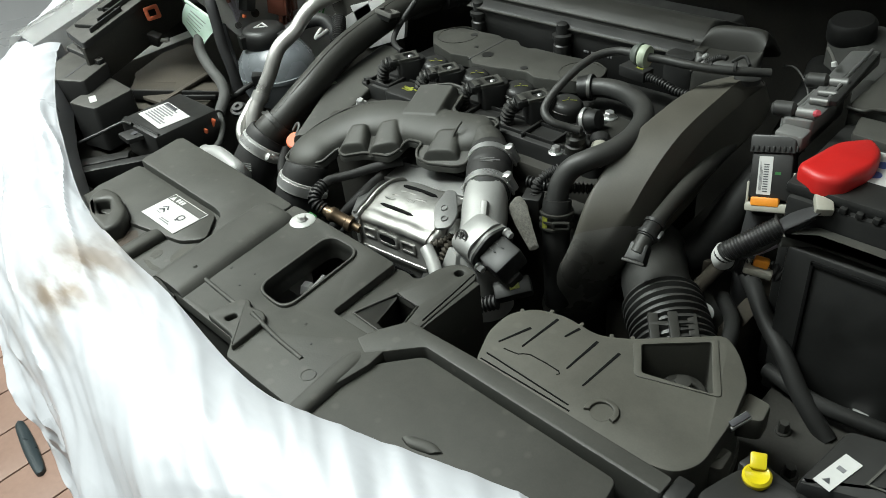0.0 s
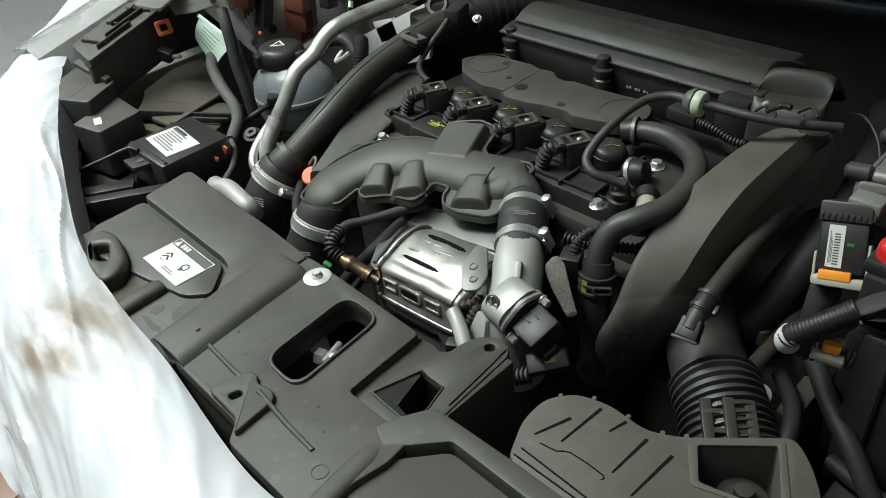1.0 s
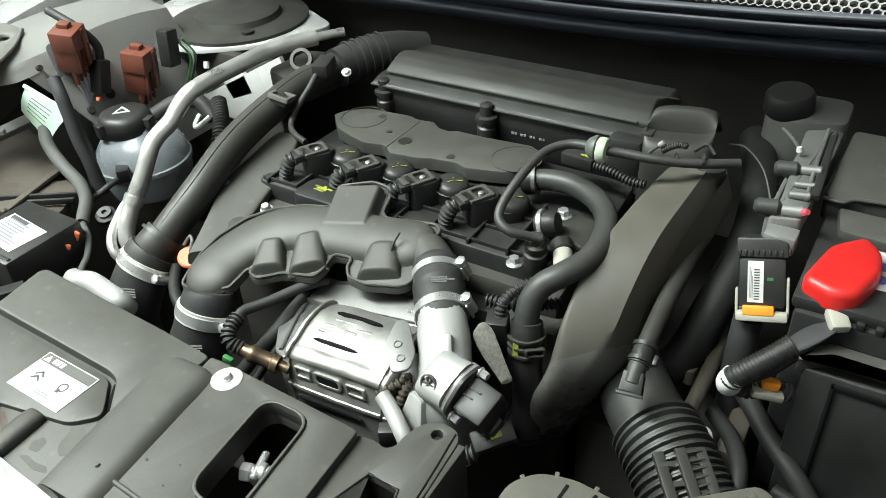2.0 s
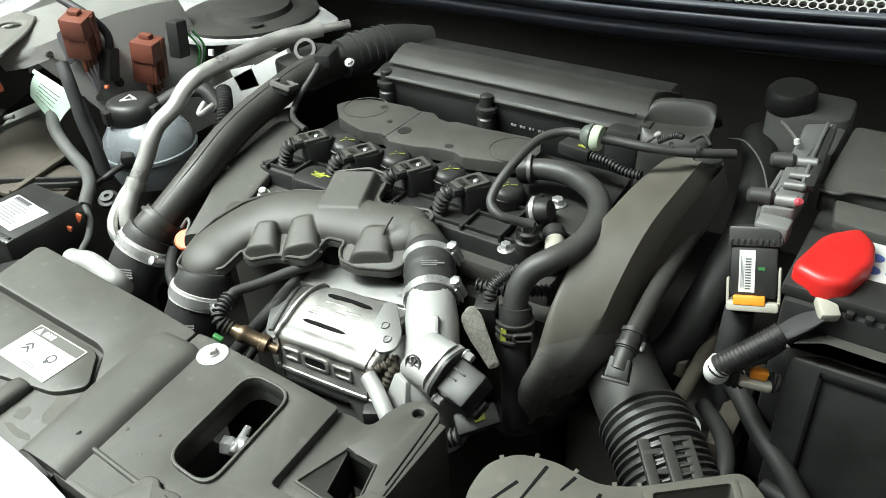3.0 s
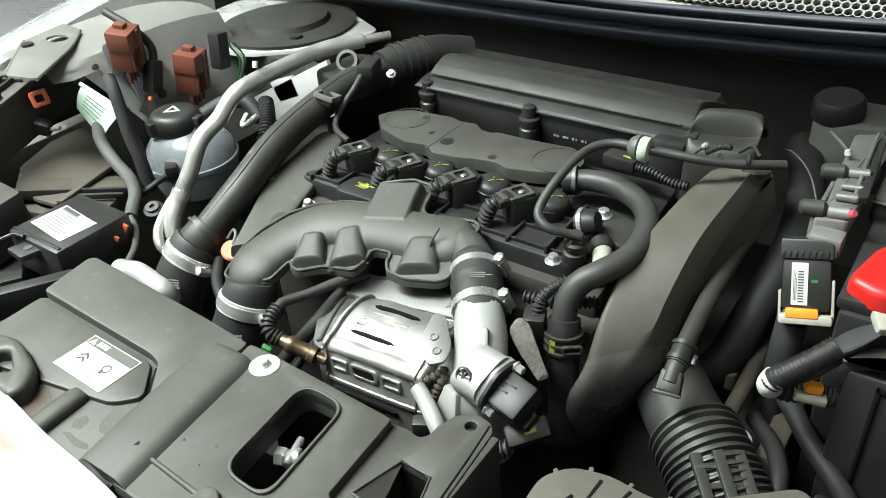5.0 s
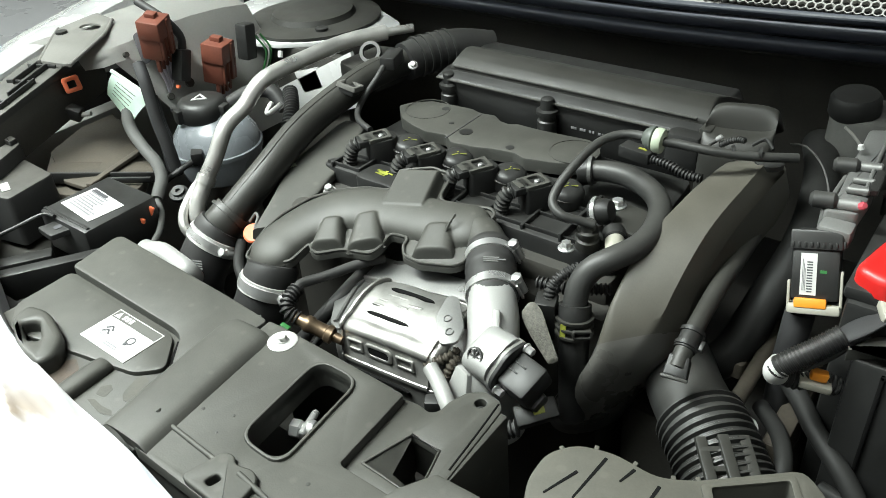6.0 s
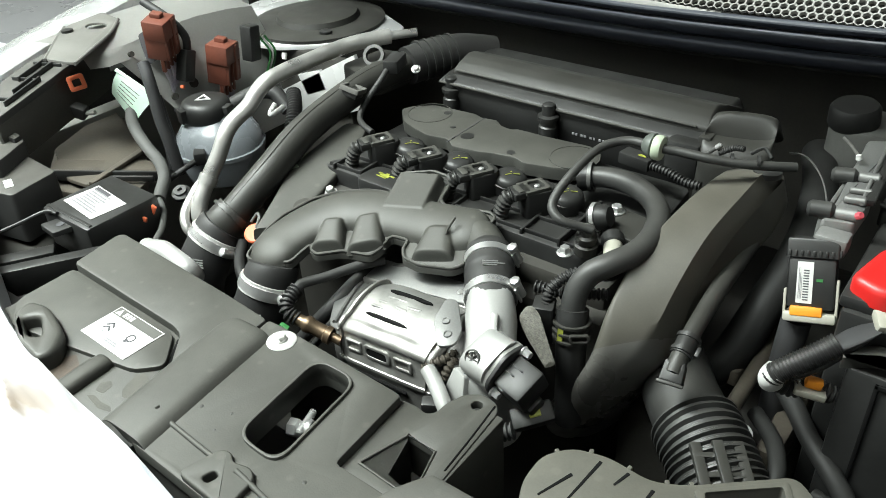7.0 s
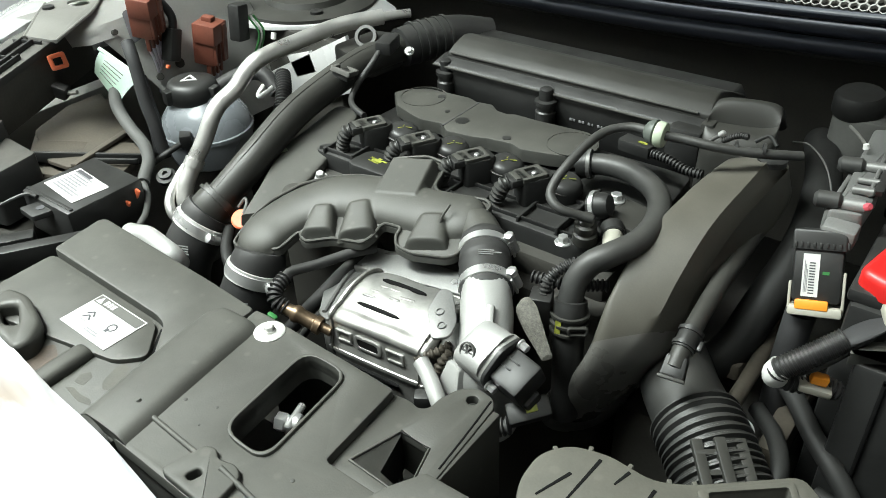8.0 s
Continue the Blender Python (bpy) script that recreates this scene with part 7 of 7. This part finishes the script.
part("ribbed_cable", tube(B(), [(0.325, -0.120, 0.848), (0.345, -0.116, 0.848), (0.362, -0.112, 0.848), (0.40, -0.085, 0.845)], 0.006, seg=14, corr=(0.0025, 0.005)), M_RUBBER, sc)
part("ribbed_cable", tube(B(), [(0.352, -0.140, 0.846), (0.352, -0.130, 0.862), (0.366, -0.108, 0.874), (0.392, -0.085, 0.876)], 0.0055, seg=14, corr=(0.002, 0.0045)), M_RUBBER, sc)
t = B()
loft(t, [((0.342, -0.161, 0.850), (0.003, 0.002, 0), (0.002, 0.002, 0.003)), ((0.347, -0.166, 0.844), (0.0075, 0.0055, 0), (0.003, 0.003, 0.004)), ((0.360, -0.174, 0.832), (0.0065, 0.005, 0.001), (0.003, 0.003, 0.004)), ((0.375, -0.180, 0.816), (0.004, 0.003, 0.001), (0.003, 0.003, 0.003)), ((0.384, -0.183, 0.806), (0.0035, 0.003, 0), (0.002, 0.002, 0.003))], 20, 2.5)
solo("braided_sleeve", t, M_BRAID, "pale braided sleeve beside the throttle elbow", "sleeve", (0.365, -0.175, 0.80))

sol = thing("solenoid_valve", (0.35, -0.02, 0.86), "black vent valve with bright ring and bolts", "valve")
part("base", box(B(), 0.328, 0.402, -0.02, 0.062, 0.855, 0.874, 0.004), M_BLACK, sol)
part("lid", prism(B(), rounded([(0.345, 0.005), (0.392, -0.005), (0.398, 0.050), (0.352, 0.058)], 0.006), 0.872, 0.882, 0.003), M_DUCT, sol)
part("valve_body", lathe(B(), (0.346, -0.030, 0.868), (0.05, -0.1, 1), [(0.014, 0), (0.014, 0.012), (0.011, 0.014), (0.0125, 0.016), (0.0125, 0.024), (0.009, 0.026), (0.009, 0.034), (0.006, 0.036), (0, 0.036)], 22), M_DUCT, sol)
t = B()
lathe(t, (0.342, 0.002, 0.896), (0.90, 0.12, 0.30), [(0.0152, -0.004), (0.0172, -0.004), (0.0172, 0.001), (0.0152, 0.001)], 28, True)
part("metal_ring", t, M_STEEL, sol, "bright round metal band")
part("ring_cap", lathe(B(), (0.344, 0.002, 0.896), (0.90, 0.12, 0.30), [(0.0148, -0.010), (0.0156, -0.003), (0.0150, 0.008), (0.012, 0.014), (0, 0.016)], 24), M_BLACK, sol)
part("bolt", hexbolt(B(), (0.345, 0.045, 0.882), (0, 0, 1), 0.007, 0.007, 1.5), M_STEEL, sol)
part("bolt", hexbolt(B(), (0.331, -0.052, 0.872), (0, 0, 1), 0.006, 0.007, 1.6), M_STEEL, sol)
part("cream_plug", cyl(B(), (0.372, -0.015, 0.878), (0.388, -0.046, 0.874), 0.011, seg=20), M_CREAM, sol, "cream plastic plug")
sol.location += Vector((0.006, -0.024, 0.0))
part("plug_collar", cyl(B(), (0.365, -0.004, 0.880), (0.374, -0.018, 0.878), 0.013, seg=20), M_BLACK, sol)

vh = thing("vent_hose", (0.38, 0.04, 0.92), "thin dark vent hose with pale green clip", "hose")
part("hose", tube(B(), [(0.362, -0.059, 0.902), (0.350, -0.064, 0.905), (0.330, -0.074, 0.912), (0.314, -0.068, 0.920), (0.311, -0.052, 0.931), (0.315, -0.028, 0.945), (0.320, 0.004, 0.956), (0.330, 0.031, 0.962), (0.352, 0.046, 0.965), (0.385, 0.044, 0.966), (0.406, 0.049, 0.965), (0.444, 0.055, 0.963), (0.482, 0.070, 0.960), (0.522, 0.099, 0.955)], 0.0054, seg=16), M_HOSE, vh)
part("green_clip", lathe(B(), (0.379, 0.044, 0.966), (1, 0.05, 0), [(0.008, 0), (0.0135, 0.001), (0.0145, 0.003), (0.0145, 0.009), (0.0135, 0.011), (0.008, 0.012)], 24), M_PALEGREEN, vh, "pale green valve")
part("valve_half", lathe(B(), (0.366, 0.046, 0.966), (1, 0.0, 0), [(0.007, 0), (0.010, 0.002), (0.014, 0.008), (0.0145, 0.012), (0.012, 0.0135)], 24), M_GREENGREY, vh)
for x in (0.462, 0.488):
    part("cable_tie", band(B(), (x, 0.060 + (x - 0.45) * 0.42, 0.9625), (1, 0.35, 0), 0.006, 0.004, 0.0015), M_BLACK, vh)
wl = thing("wiring_loom", (0.43, 0.11, 0.90), "small black wiring loom with bare ends behind the duct", "cable")
part("loom", tube(B(), [(0.352, 0.108, 0.905), (0.375, 0.104, 0.905), (0.400, 0.100, 0.90), (0.42, 0.10, 0.90)], 0.005, seg=12, corr=(0.002, 0.0045)), M_RUBBER, wl)
part("loom_plug", box(B(), -0.022, 0.022, -0.011, 0.011, -0.008, 0.008, 0.002, pose(0.330, 0.115, 0.905, 0, 0, -8)), M_BLACK, wl)
part("yellow_mark", box(B(), -0.006, 0.006, -0.002, 0.002, 0.008, 0.0086, 0, pose(0.338, 0.112, 0.905, 0, 0, -8)), M_YELINK, wl)
part("bare_wire", tube(B(), [(0.4119, 0.115, 0.9255), (0.4174, 0.115, 0.9368), (0.428, 0.115, 0.948)], 0.0024, seg=10), M_LOOM, wl)
part("bare_end", cyl(B(), (0.4265, 0.115, 0.9465), (0.4325, 0.115, 0.9525), 0.0034, seg=12), M_STEEL, wl, "bright metal cable end")
part("ribbed_lead", tube(B(), [(0.431, 0.115, 0.941), (0.4428, 0.115, 0.9496), (0.4516, 0.115, 0.9534), (0.460, 0.112, 0.955)], 0.0034, seg=12, corr=(0.0012, 0.003)), M_RUBBER, wl)
part("bare_wire", tube(B(), [(0.470, 0.105, 0.955), (0.482, 0.112, 0.962), (0.495, 0.10, 0.958)], 0.0022, seg=8), M_DIMBLACK, wl)

# ---------------- battery side ----------------
bat = thing("battery", (0.78, 0.05, 0.66), "black car battery with plastic covers", "battery")
part("case", box(B(), 0.622, 0.94, -0.060, 0.24, 0.66, 0.905, 0.006), M_DIMBLACK, bat)
part("lid", box(B(), 0.618, 0.94, -0.055, 0.10, 0.904, 0.918, 0.004), M_BLACK, bat)
for k in range(9):
    part("lid_tooth", box(B(), 0.660 + 0.016 * k, 0.667 + 0.016 * k, -0.0605, -0.054, 0.904, 0.910, 0.001), M_BLACK, bat)
blab = part("label", box(B(), 0.672, 0.76, -0.012, 0.052, 0.9182, 0.9188, 0), M_LABEL, bat, "white label with blue symbols")
M_BLUE = mat("blue_print", (0.06, 0.1, 0.3), 0.6, var=0.1, bump=0)
for k in range(4):
    part("symbol", lathe(B(), (0.684 + 0.018 * (k // 2), 0.004 + 0.022 * (k % 2), 0.9188), (0, 0, 1), [(0.007, 0), (0.007, 0.0004), (0, 0.0004)], 16), M_BLUE, blab)
part("rear_cover", prism(B(), rounded([(0.636, 0.060), (0.78, 0.050), (0.80, 0.104), (0.628, 0.106)], 0.006), 0.917, 0.927, 0.004), M_GREY, bat, "grey plastic cover plate")
part("rear_cover", prism(B(), rounded([(0.611, 0.110), (0.630, 0.107), (0.648, 0.119), (0.80, 0.140), (0.80, 0.275), (0.614, 0.275)], 0.010), 0.905, 0.934, 0.004), M_GREY, bat, "grey plastic cover plate")
part("edge_line", tube(B(), [(0.611, 0.109, 0.931), (0.630, 0.106, 0.932), (0.648, 0.118, 0.932), (0.72, 0.128, 0.932), (0.80, 0.139, 0.932)], 0.0024, seg=10), M_GREY, bat)
part("cover_print", box(B(), 0.662, 0.69, 0.150, 0.166, 0.932, 0.9326, 0), M_GREYINK, bat)
rc = thing("terminal_cover", (0.64, 0.02, 0.91), "bright red plastic battery terminal cover", "terminal cover")
part("cover", prism(B(), rounded([(0.620, -0.044), (0.650, -0.058), (0.672, -0.050), (0.685, -0.004), (0.680, 0.030), (0.662, 0.050), (0.634, 0.022)], 0.012, 5), 0.914, 0.936, 0.008, seg=3), M_RED, rc)
part("clamp_tail", box(B(), -0.009, 0.009, -0.016, 0.012, -0.006, 0.006, 0.003, pose(0.658, -0.054, 0.908, 18, 0, 30)), M_CREAM, rc, "pale plastic tail")
bh = thing("battery_tray", (0.78, -0.08, 0.66), "dark plastic battery tray front panel with grey ledge", "battery tray")
part("panel", box(B(), 0.644, 0.96, -0.094, -0.062, 0.665, 0.8695, 0.004), M_BLACK, bh)
part("ledge", prism(B(), rounded([(0.638, -0.098), (0.650, -0.070), (0.662, -0.060), (0.96, -0.066), (0.96, -0.086), (0.668, -0.080)], 0.003), 0.868, 0.882, 0.004), M_GREY, bh, "grey ledge along the tray")
part("panel_frame", box(B(), 0.671, 0.96, -0.0965, -0.0925, 0.858, 0.863, 0.001), M_GAP, bh)
part("panel_frame", box(B(), 0.671, 0.675, -0.0965, -0.0925, 0.72, 0.863, 0.001), M_GAP, bh)

ecu = thing("control_connector", (0.585, 0.0, 0.85), "black multi-pin connector with barcode label and orange lock", "connector")
em = pose(0.583, 0.001, 0.884, -28, -10, 10) @ Matrix.Scale(0.76, 4)
part("body", box(B(), -0.030, 0.030, -0.016, 0.016, -0.036, 0.036, 0.006, em), M_BLACK, ecu)
part("head", prism(B(), rounded([(-0.033, -0.019), (0.033, -0.019), (0.027, 0.024), (-0.024, 0.024)], 0.004), 0.034, 0.060, 0.004, em), M_BLACK, ecu)
for k in range(8):
    part("grip", box(B(), -0.030 + 0.0075 * k, -0.0265 + 0.0075 * k, -0.0210, -0.018, 0.036, 0.043, 0.0008, em), M_BLACK, ecu)
    part("grip_side", box(B(), 0.032, 0.035, -0.018 + 0.005 * k, -0.0155 + 0.005 * k, 0.036, 0.045, 0.0008, em), M_BLACK, ecu)
el = part("label", box(B(), -0.018, 0.002, -0.0168, -0.0162, -0.028, 0.028, 0, em), M_LABEL, ecu, "white barcode label")
for k in range(12):
    part("print_bar", box(B(), -0.010, -0.003, -0.0173, -0.0168, -0.024 + 0.0036 * k, -0.0225 + 0.0036 * k, 0, em), M_INK, el)
for k in range(3):
    part("print_bar", box(B(), -0.0155 + 0.0016 * k, -0.0149 + 0.0016 * k, -0.0173, -0.0168, -0.022, 0.020 - 0.006 * k, 0, em), M_GREYINK, el)
part("orange_lock", box(B(), -0.024, 0.016, -0.0225, -0.012, -0.045, -0.032, 0.002, em), M_ORANGE, ecu, "orange locking slide")
t = B()
box(t, -0.033, 0.033, -0.021, 0.020, -0.054, -0.040, 0.004, em)
box(t, -0.034, -0.0300, -0.012, 0.000, -0.046, -0.010, 0.0015, em)
box(t, 0.0300, 0.034, -0.012, 0.000, -0.046, 0.006, 0.0015, em)
part("cream_frame", t, M_CREAM, ecu, "cream plastic connector frame")
part("green_mark", box(B(), 0.006, 0.014, -0.0168, -0.0162, 0.002, 0.006, 0, em), M_GREEN, ecu)
part("cable", tube(B(), [(0.578, -0.006, 0.838), (0.578, -0.014, 0.80), (0.578, -0.02, 0.75), (0.58, -0.02, 0.66)], 0.0155, seg=16), M_TAPE, ecu)

bc = thing("battery_cable", (0.61, -0.08, 0.84), "black ribbed battery cable with white tape end", "cable")
part("sleeve", tube(B(), [(0.632, -0.083, 0.884), (0.620, -0.093, 0.874), (0.602, -0.107, 0.860), (0.589, -0.114, 0.847), (0.586, -0.108, 0.832)], 0.0108, seg=18, corr=(0.0012, 0.0034)), M_BLACK, bc)
part("taped_lead", loft(B(), [((0.662, -0.058, 0.905), (0.005, -0.004, 0), (0.002, 0.002, 0.003)), ((0.650, -0.068, 0.897), (0.008, -0.008, 0.002), (0.002, 0.002, 0.004)), ((0.638, -0.078, 0.889), (0.008, -0.009, 0.002), (0.003, 0.003, 0.006)), ((0.626, -0.088, 0.879), (0.006, -0.007, 0.002), (0.004, 0.004, 0.008))], 18, 2.4), M_TAPE, bc, "creased black tape over the lead")
part("side_lead", tube(B(), [(0.655, -0.064, 0.894), (0.640, -0.082, 0.878), (0.622, -0.098, 0.860), (0.604, -0.106, 0.846)], 0.0042, seg=12), M_BLACK, bc)
part("white_tape", tube(B(), [(0.5905, -0.1125, 0.851), (0.587, -0.113, 0.842), (0.587, -0.109, 0.834)], 0.0118, seg=20), M_LABEL, bc, "white tape")
part("return_lead", tube(B(), [(0.588, -0.105, 0.832), (0.604, -0.098, 0.826), (0.622, -0.086, 0.826), (0.640, -0.08, 0.82)], 0.009, seg=14, corr=(0.002, 0.005)), M_RUBBER, bc)
part("return_lead", tube(B(), [(0.590, -0.095, 0.838), (0.610, -0.085, 0.842), (0.625, -0.07, 0.85)], 0.005, seg=10), M_WIRE, bc)
part("orange_plug", box(B(), -0.008, 0.008, -0.005, 0.005, -0.005, 0.005, 0.002, pose(0.622, -0.094, 0.838, 0, 10, 20)), M_ORANGE, bc, "orange plug")
part("plug_frame", box(B(), -0.016, 0.014, -0.010, 0.010, -0.012, -0.004, 0.002, pose(0.622, -0.094, 0.836, 0, 10, 20)), M_CREAM, bc)

gear = thing("aluminium_bracket", (0.585, 0.12, 0.85), "bare aluminium bracket with bosses beside the battery", "bracket")
part("plate", prism(B(), rounded([(0.571, 0.029), (0.602, 0.038), (0.604, 0.090), (0.597, 0.160), (0.598, 0.242), (0.566, 0.226), (0.574, 0.075)], 0.005), 0.922, 0.940, 0.003, Matrix(((1, 0, 0, 0), (0, 1, 0, 0), (0, 0.03, 1, 0), (0, 0, 0, 1)))), M_ALU, gear)
part("side_wall", box(B(), 0.567, 0.572, 0.035, 0.225, 0.86, 0.938, 0.002), M_ALU, gear)
part("dark_channel", prism(B(), rounded([(0.600, 0.075), (0.6095, 0.078), (0.601, 0.225), (0.594, 0.218)], 0.002), 0.944, 0.950, 0.001), M_BLACK, gear, "dark slot along the bracket")
part("raised_edge", tube(B(), [(0.598, 0.072, 0.946), (0.593, 0.150, 0.949), (0.590, 0.228, 0.951)], 0.0022, seg=8, sub=4), M_ALU, gear)
for y, r in ((0.043, 0.0065), (0.075, 0.0045), (0.097, 0.0035), (0.129, 0.0060)):
    part("boss", cyl(B(), (0.580, y, 0.944 + 0.02 * y), (0.602, y + 0.002, 0.946 + 0.02 * y), r, seg=16), M_ALU, gear)
for y in (0.043, 0.128):
    part("cap", cyl(B(), (0.554, y - 0.004, 0.945), (0.580, y, 0.947), 0.0088, seg=20, bev=0.004), M_HOSE, gear, "dark rubber cap")
part("foot", box(B(), 0.572, 0.604, 0.010, 0.034, 0.914, 0.934, 0.003), M_ALU, gear)
part("pink_cap", lathe(B(), (0.602, 0.041, 0.949), (0.6, -0.5, 0.6), [(0.0040, 0), (0.0040, 0.004), (0.003, 0.006), (0, 0.006)], 8), M_REDINK, gear)
part("white_tip", lathe(B(), (0.572, 0.160, 0.952), (-0.3, 0.0, 1), [(0.0038, 0), (0.003, 0.005), (0, 0.006)], 12), M_LABEL, gear)
part("link_rod", tube(B(), [(0.571, 0.162, 0.954), (0.556, 0.19, 0.952), (0.542, 0.215, 0.948)], 0.0018, seg=8), M_DUSTY, gear)
dome = thing("fluid_reservoir", (0.53, 0.33, 0.88), "black fluid reservoir cap in a pale grey holder", "reservoir")
part("holder", prism(B(), rounded([(0.500, 0.318), (0.540, 0.306), (0.603, 0.322), (0.600, 0.400), (0.500, 0.400)], 0.018, 5), 0.85, 0.915, 0.006), M_HOLDER, dome, "pale grey plastic holder")
part("holder_stem", box(B(), 0.570, 0.602, 0.245, 0.33, 0.86, 0.905, 0.008), M_HOLDER, dome)
part("cap", lathe(B(), (0.527, 0.340, 0.912), (-0.05, -0.1, 1), [(0.030, 0), (0.032, 0.004), (0.031, 0.024), (0.027, 0.029), (0.010, 0.031), (0, 0.031)], 32), M_DIMBLACK, dome)
solo("black_pipe", tube(B(), [(0.48, 0.24, 0.90), (0.505, 0.22, 0.91), (0.535, 0.19, 0.90), (0.56, 0.15, 0.87)], 0.0013, seg=10), M_LOOM, "thin grey pipe crossing the dark gap", "pipe", (0.53, 0.19, 0.88))

rod = thing("steel_rod", (0.555, 0.0, 0.74), "dull brown steel rod behind the air hose", "rod")
part("rod", tube(B(), [(0.553, -0.105, 0.768), (0.553, -0.02, 0.770), (0.551, 0.055, 0.771), (0.545, 0.14, 0.772)], 0.0085, seg=16), M_RUST, rod)
part("washer", lathe(B(), (0.569, -0.104, 0.745), (0.3, -0.6, 0.7), [(0.012, 0), (0.012, 0.004), (0.004, 0.005), (0, 0.005)], 20), M_LABEL, rod, "white plastic washer")
part("rusty_lug", prism(B(), rounded([(0.515, -0.035), (0.540, -0.04), (0.545, 0.02), (0.520, 0.025)], 0.008), 0.745, 0.765, 0.004), M_RUST, rod)
gb = thing("gearbox_housing", (0.62, 0.0, 0.40), "dark grimy gearbox casing", "gearbox")
part("casing", box(B(), 0.42, 0.62, -0.10, 0.35, 0.40, 0.70, 0.03), M_DEEP, gb)
part("casing_rib", box(B(), 0.585, 0.61, -0.10, 0.05, 0.66, 0.73, 0.006), M_RUST, gb)
for nm, pts, r in (("hose", [(0.584, -0.035, 0.77), (0.605, -0.055, 0.765), (0.632, -0.080, 0.752), (0.668, -0.105, 0.735), (0.70, -0.125, 0.71), (0.74, -0.14, 0.68)], 0.014), ("hose", [(0.570, -0.06, 0.74), (0.600, -0.095, 0.745), (0.618, -0.14, 0.75), (0.622, -0.18, 0.73)], 0.012),
                   ("hose", [(0.650, -0.10, 0.70), (0.72, -0.12, 0.705), (0.80, -0.11, 0.70), (0.88, -0.10, 0.69)], 0.012)):
    solo("black_hose", tube(B(), pts, r * 0.75, seg=16), M_DIMBLACK, "dull black hose below the battery tray", "hose", pts[0], "hoses below the battery")
solo("thin_wire", tube(B(), [(0.668, -0.095, 0.722), (0.690, -0.088, 0.722), (0.710, -0.086, 0.722), (0.728, -0.09, 0.718)], 0.002, seg=8), M_WIRE, "thin pale wire lying below the battery tray", "cable", (0.69, -0.09, 0.72))
pan = thing("lower_bracket", (0.77, -0.12, 0.60), "black steel bracket with bright bolt", "bracket")
part("plate", box(B(), 0.66, 0.95, -0.24, -0.09, 0.60, 0.685, 0.008), M_DEEP, pan)
part("bolt", hexbolt(B(), (0.754, -0.092, 0.686), (0, -0.2, 1), 0.009, 0.008, 1.7), M_STEEL, pan, "bright flange bolt")
for x, y in ((0.70, -0.16), (0.73, -0.21), (0.82, -0.17)):
    part("stud", hexbolt(B(), (x, y, 0.685), (0, 0, 1), 0.006, 0.012, 1.4), M_DUCT, pan)
part("green_wire", tube(B(), [(0.79, -0.115, 0.70), (0.805, -0.105, 0.72), (0.82, -0.10, 0.72), (0.84, -0.10, 0.70)], 0.006, seg=10), M_GREEN, pan, "green wire loop")

fb = thing("front_fuse_box", (0.85, -0.33, 0.78), "black fuse box lid with white label", "fuse box")
part("lid", prism(B(), rounded([(0.778, -0.372), (0.788, -0.300), (0.812, -0.294), (0.96, -0.26), (0.96, -0.325), (0.84, -0.350)], 0.006), 0.78, 0.880, 0.005), M_BLACK, fb)
l3 = part("label", box(B(), -0.007, 0.007, -0.019, 0.019, 0, 0.0006, 0, pose(0.798, -0.346, 0.8804, 0, 0, -14)), M_LABEL, fb, "white label with small black triangle")
part("label_mark", prism(B(), [(-0.003, -0.014), (0.003, -0.014), (0, -0.009)], 0.0006, 0.001, 0, pose(0.798, -0.346, 0.8804, 0, 0, -14)), M_INK, l3)
part("label_mark", box(B(), -0.003, 0.003, 0.002, 0.006, 0.0006, 0.001, 0, pose(0.798, -0.346, 0.8804, 0, 0, -14)), M_GREYINK, l3)
t = B()
prism(t, [(0.817, -0.345), (0.822, -0.315), (0.90, -0.30), (0.90, -0.330)], 0.8795, 0.8815, 0, holes=([(0.819, -0.343), (0.824, -0.317), (0.898, -0.302), (0.898, -0.328)],))
part("moulded_frame", t, M_GREY, fb)
yl = thing("washer_filler", (0.75, -0.4, 0.80), "black filler neck with bright yellow cap", "filler cap")
part("neck", prism(B(), rounded([(0.725, -0.420), (0.740, -0.375), (0.785, -0.370), (0.79, -0.42), (0.765, -0.45)], 0.010), 0.78, 0.872, 0.004), M_BLACK, yl)
yc = part("cap", lathe(B(), (0.754, -0.381, 0.872), (0, -0.1, 1), [(0.0100, 0), (0.0108, 0.002), (0.0108, 0.005), (0.009, 0.007), (0.004, 0.005), (0, 0.005)], 28), M_YELLOW, yl, "yellow cap")
part("tab", box(B(), -0.006, 0.006, 0.006, 0.019, 0.003, 0.007, 0.0015, pose(0.754, -0.381, 0.872, 25, 0, 25)), M_YELLOW, yc)
part("side_channel", box(B(), -0.045, 0.045, -0.008, 0.008, -0.03, 0.0, 0.003, pose(0.78, -0.375, 0.868, 0, 0, -14)), M_BLACK, yl)
part("lower_tray", prism(B(), rounded([(0.70, -0.47), (0.80, -0.455), (0.84, -0.40), (0.74, -0.40)], 0.01), 0.76, 0.80, 0.004), M_BLACK, yl)
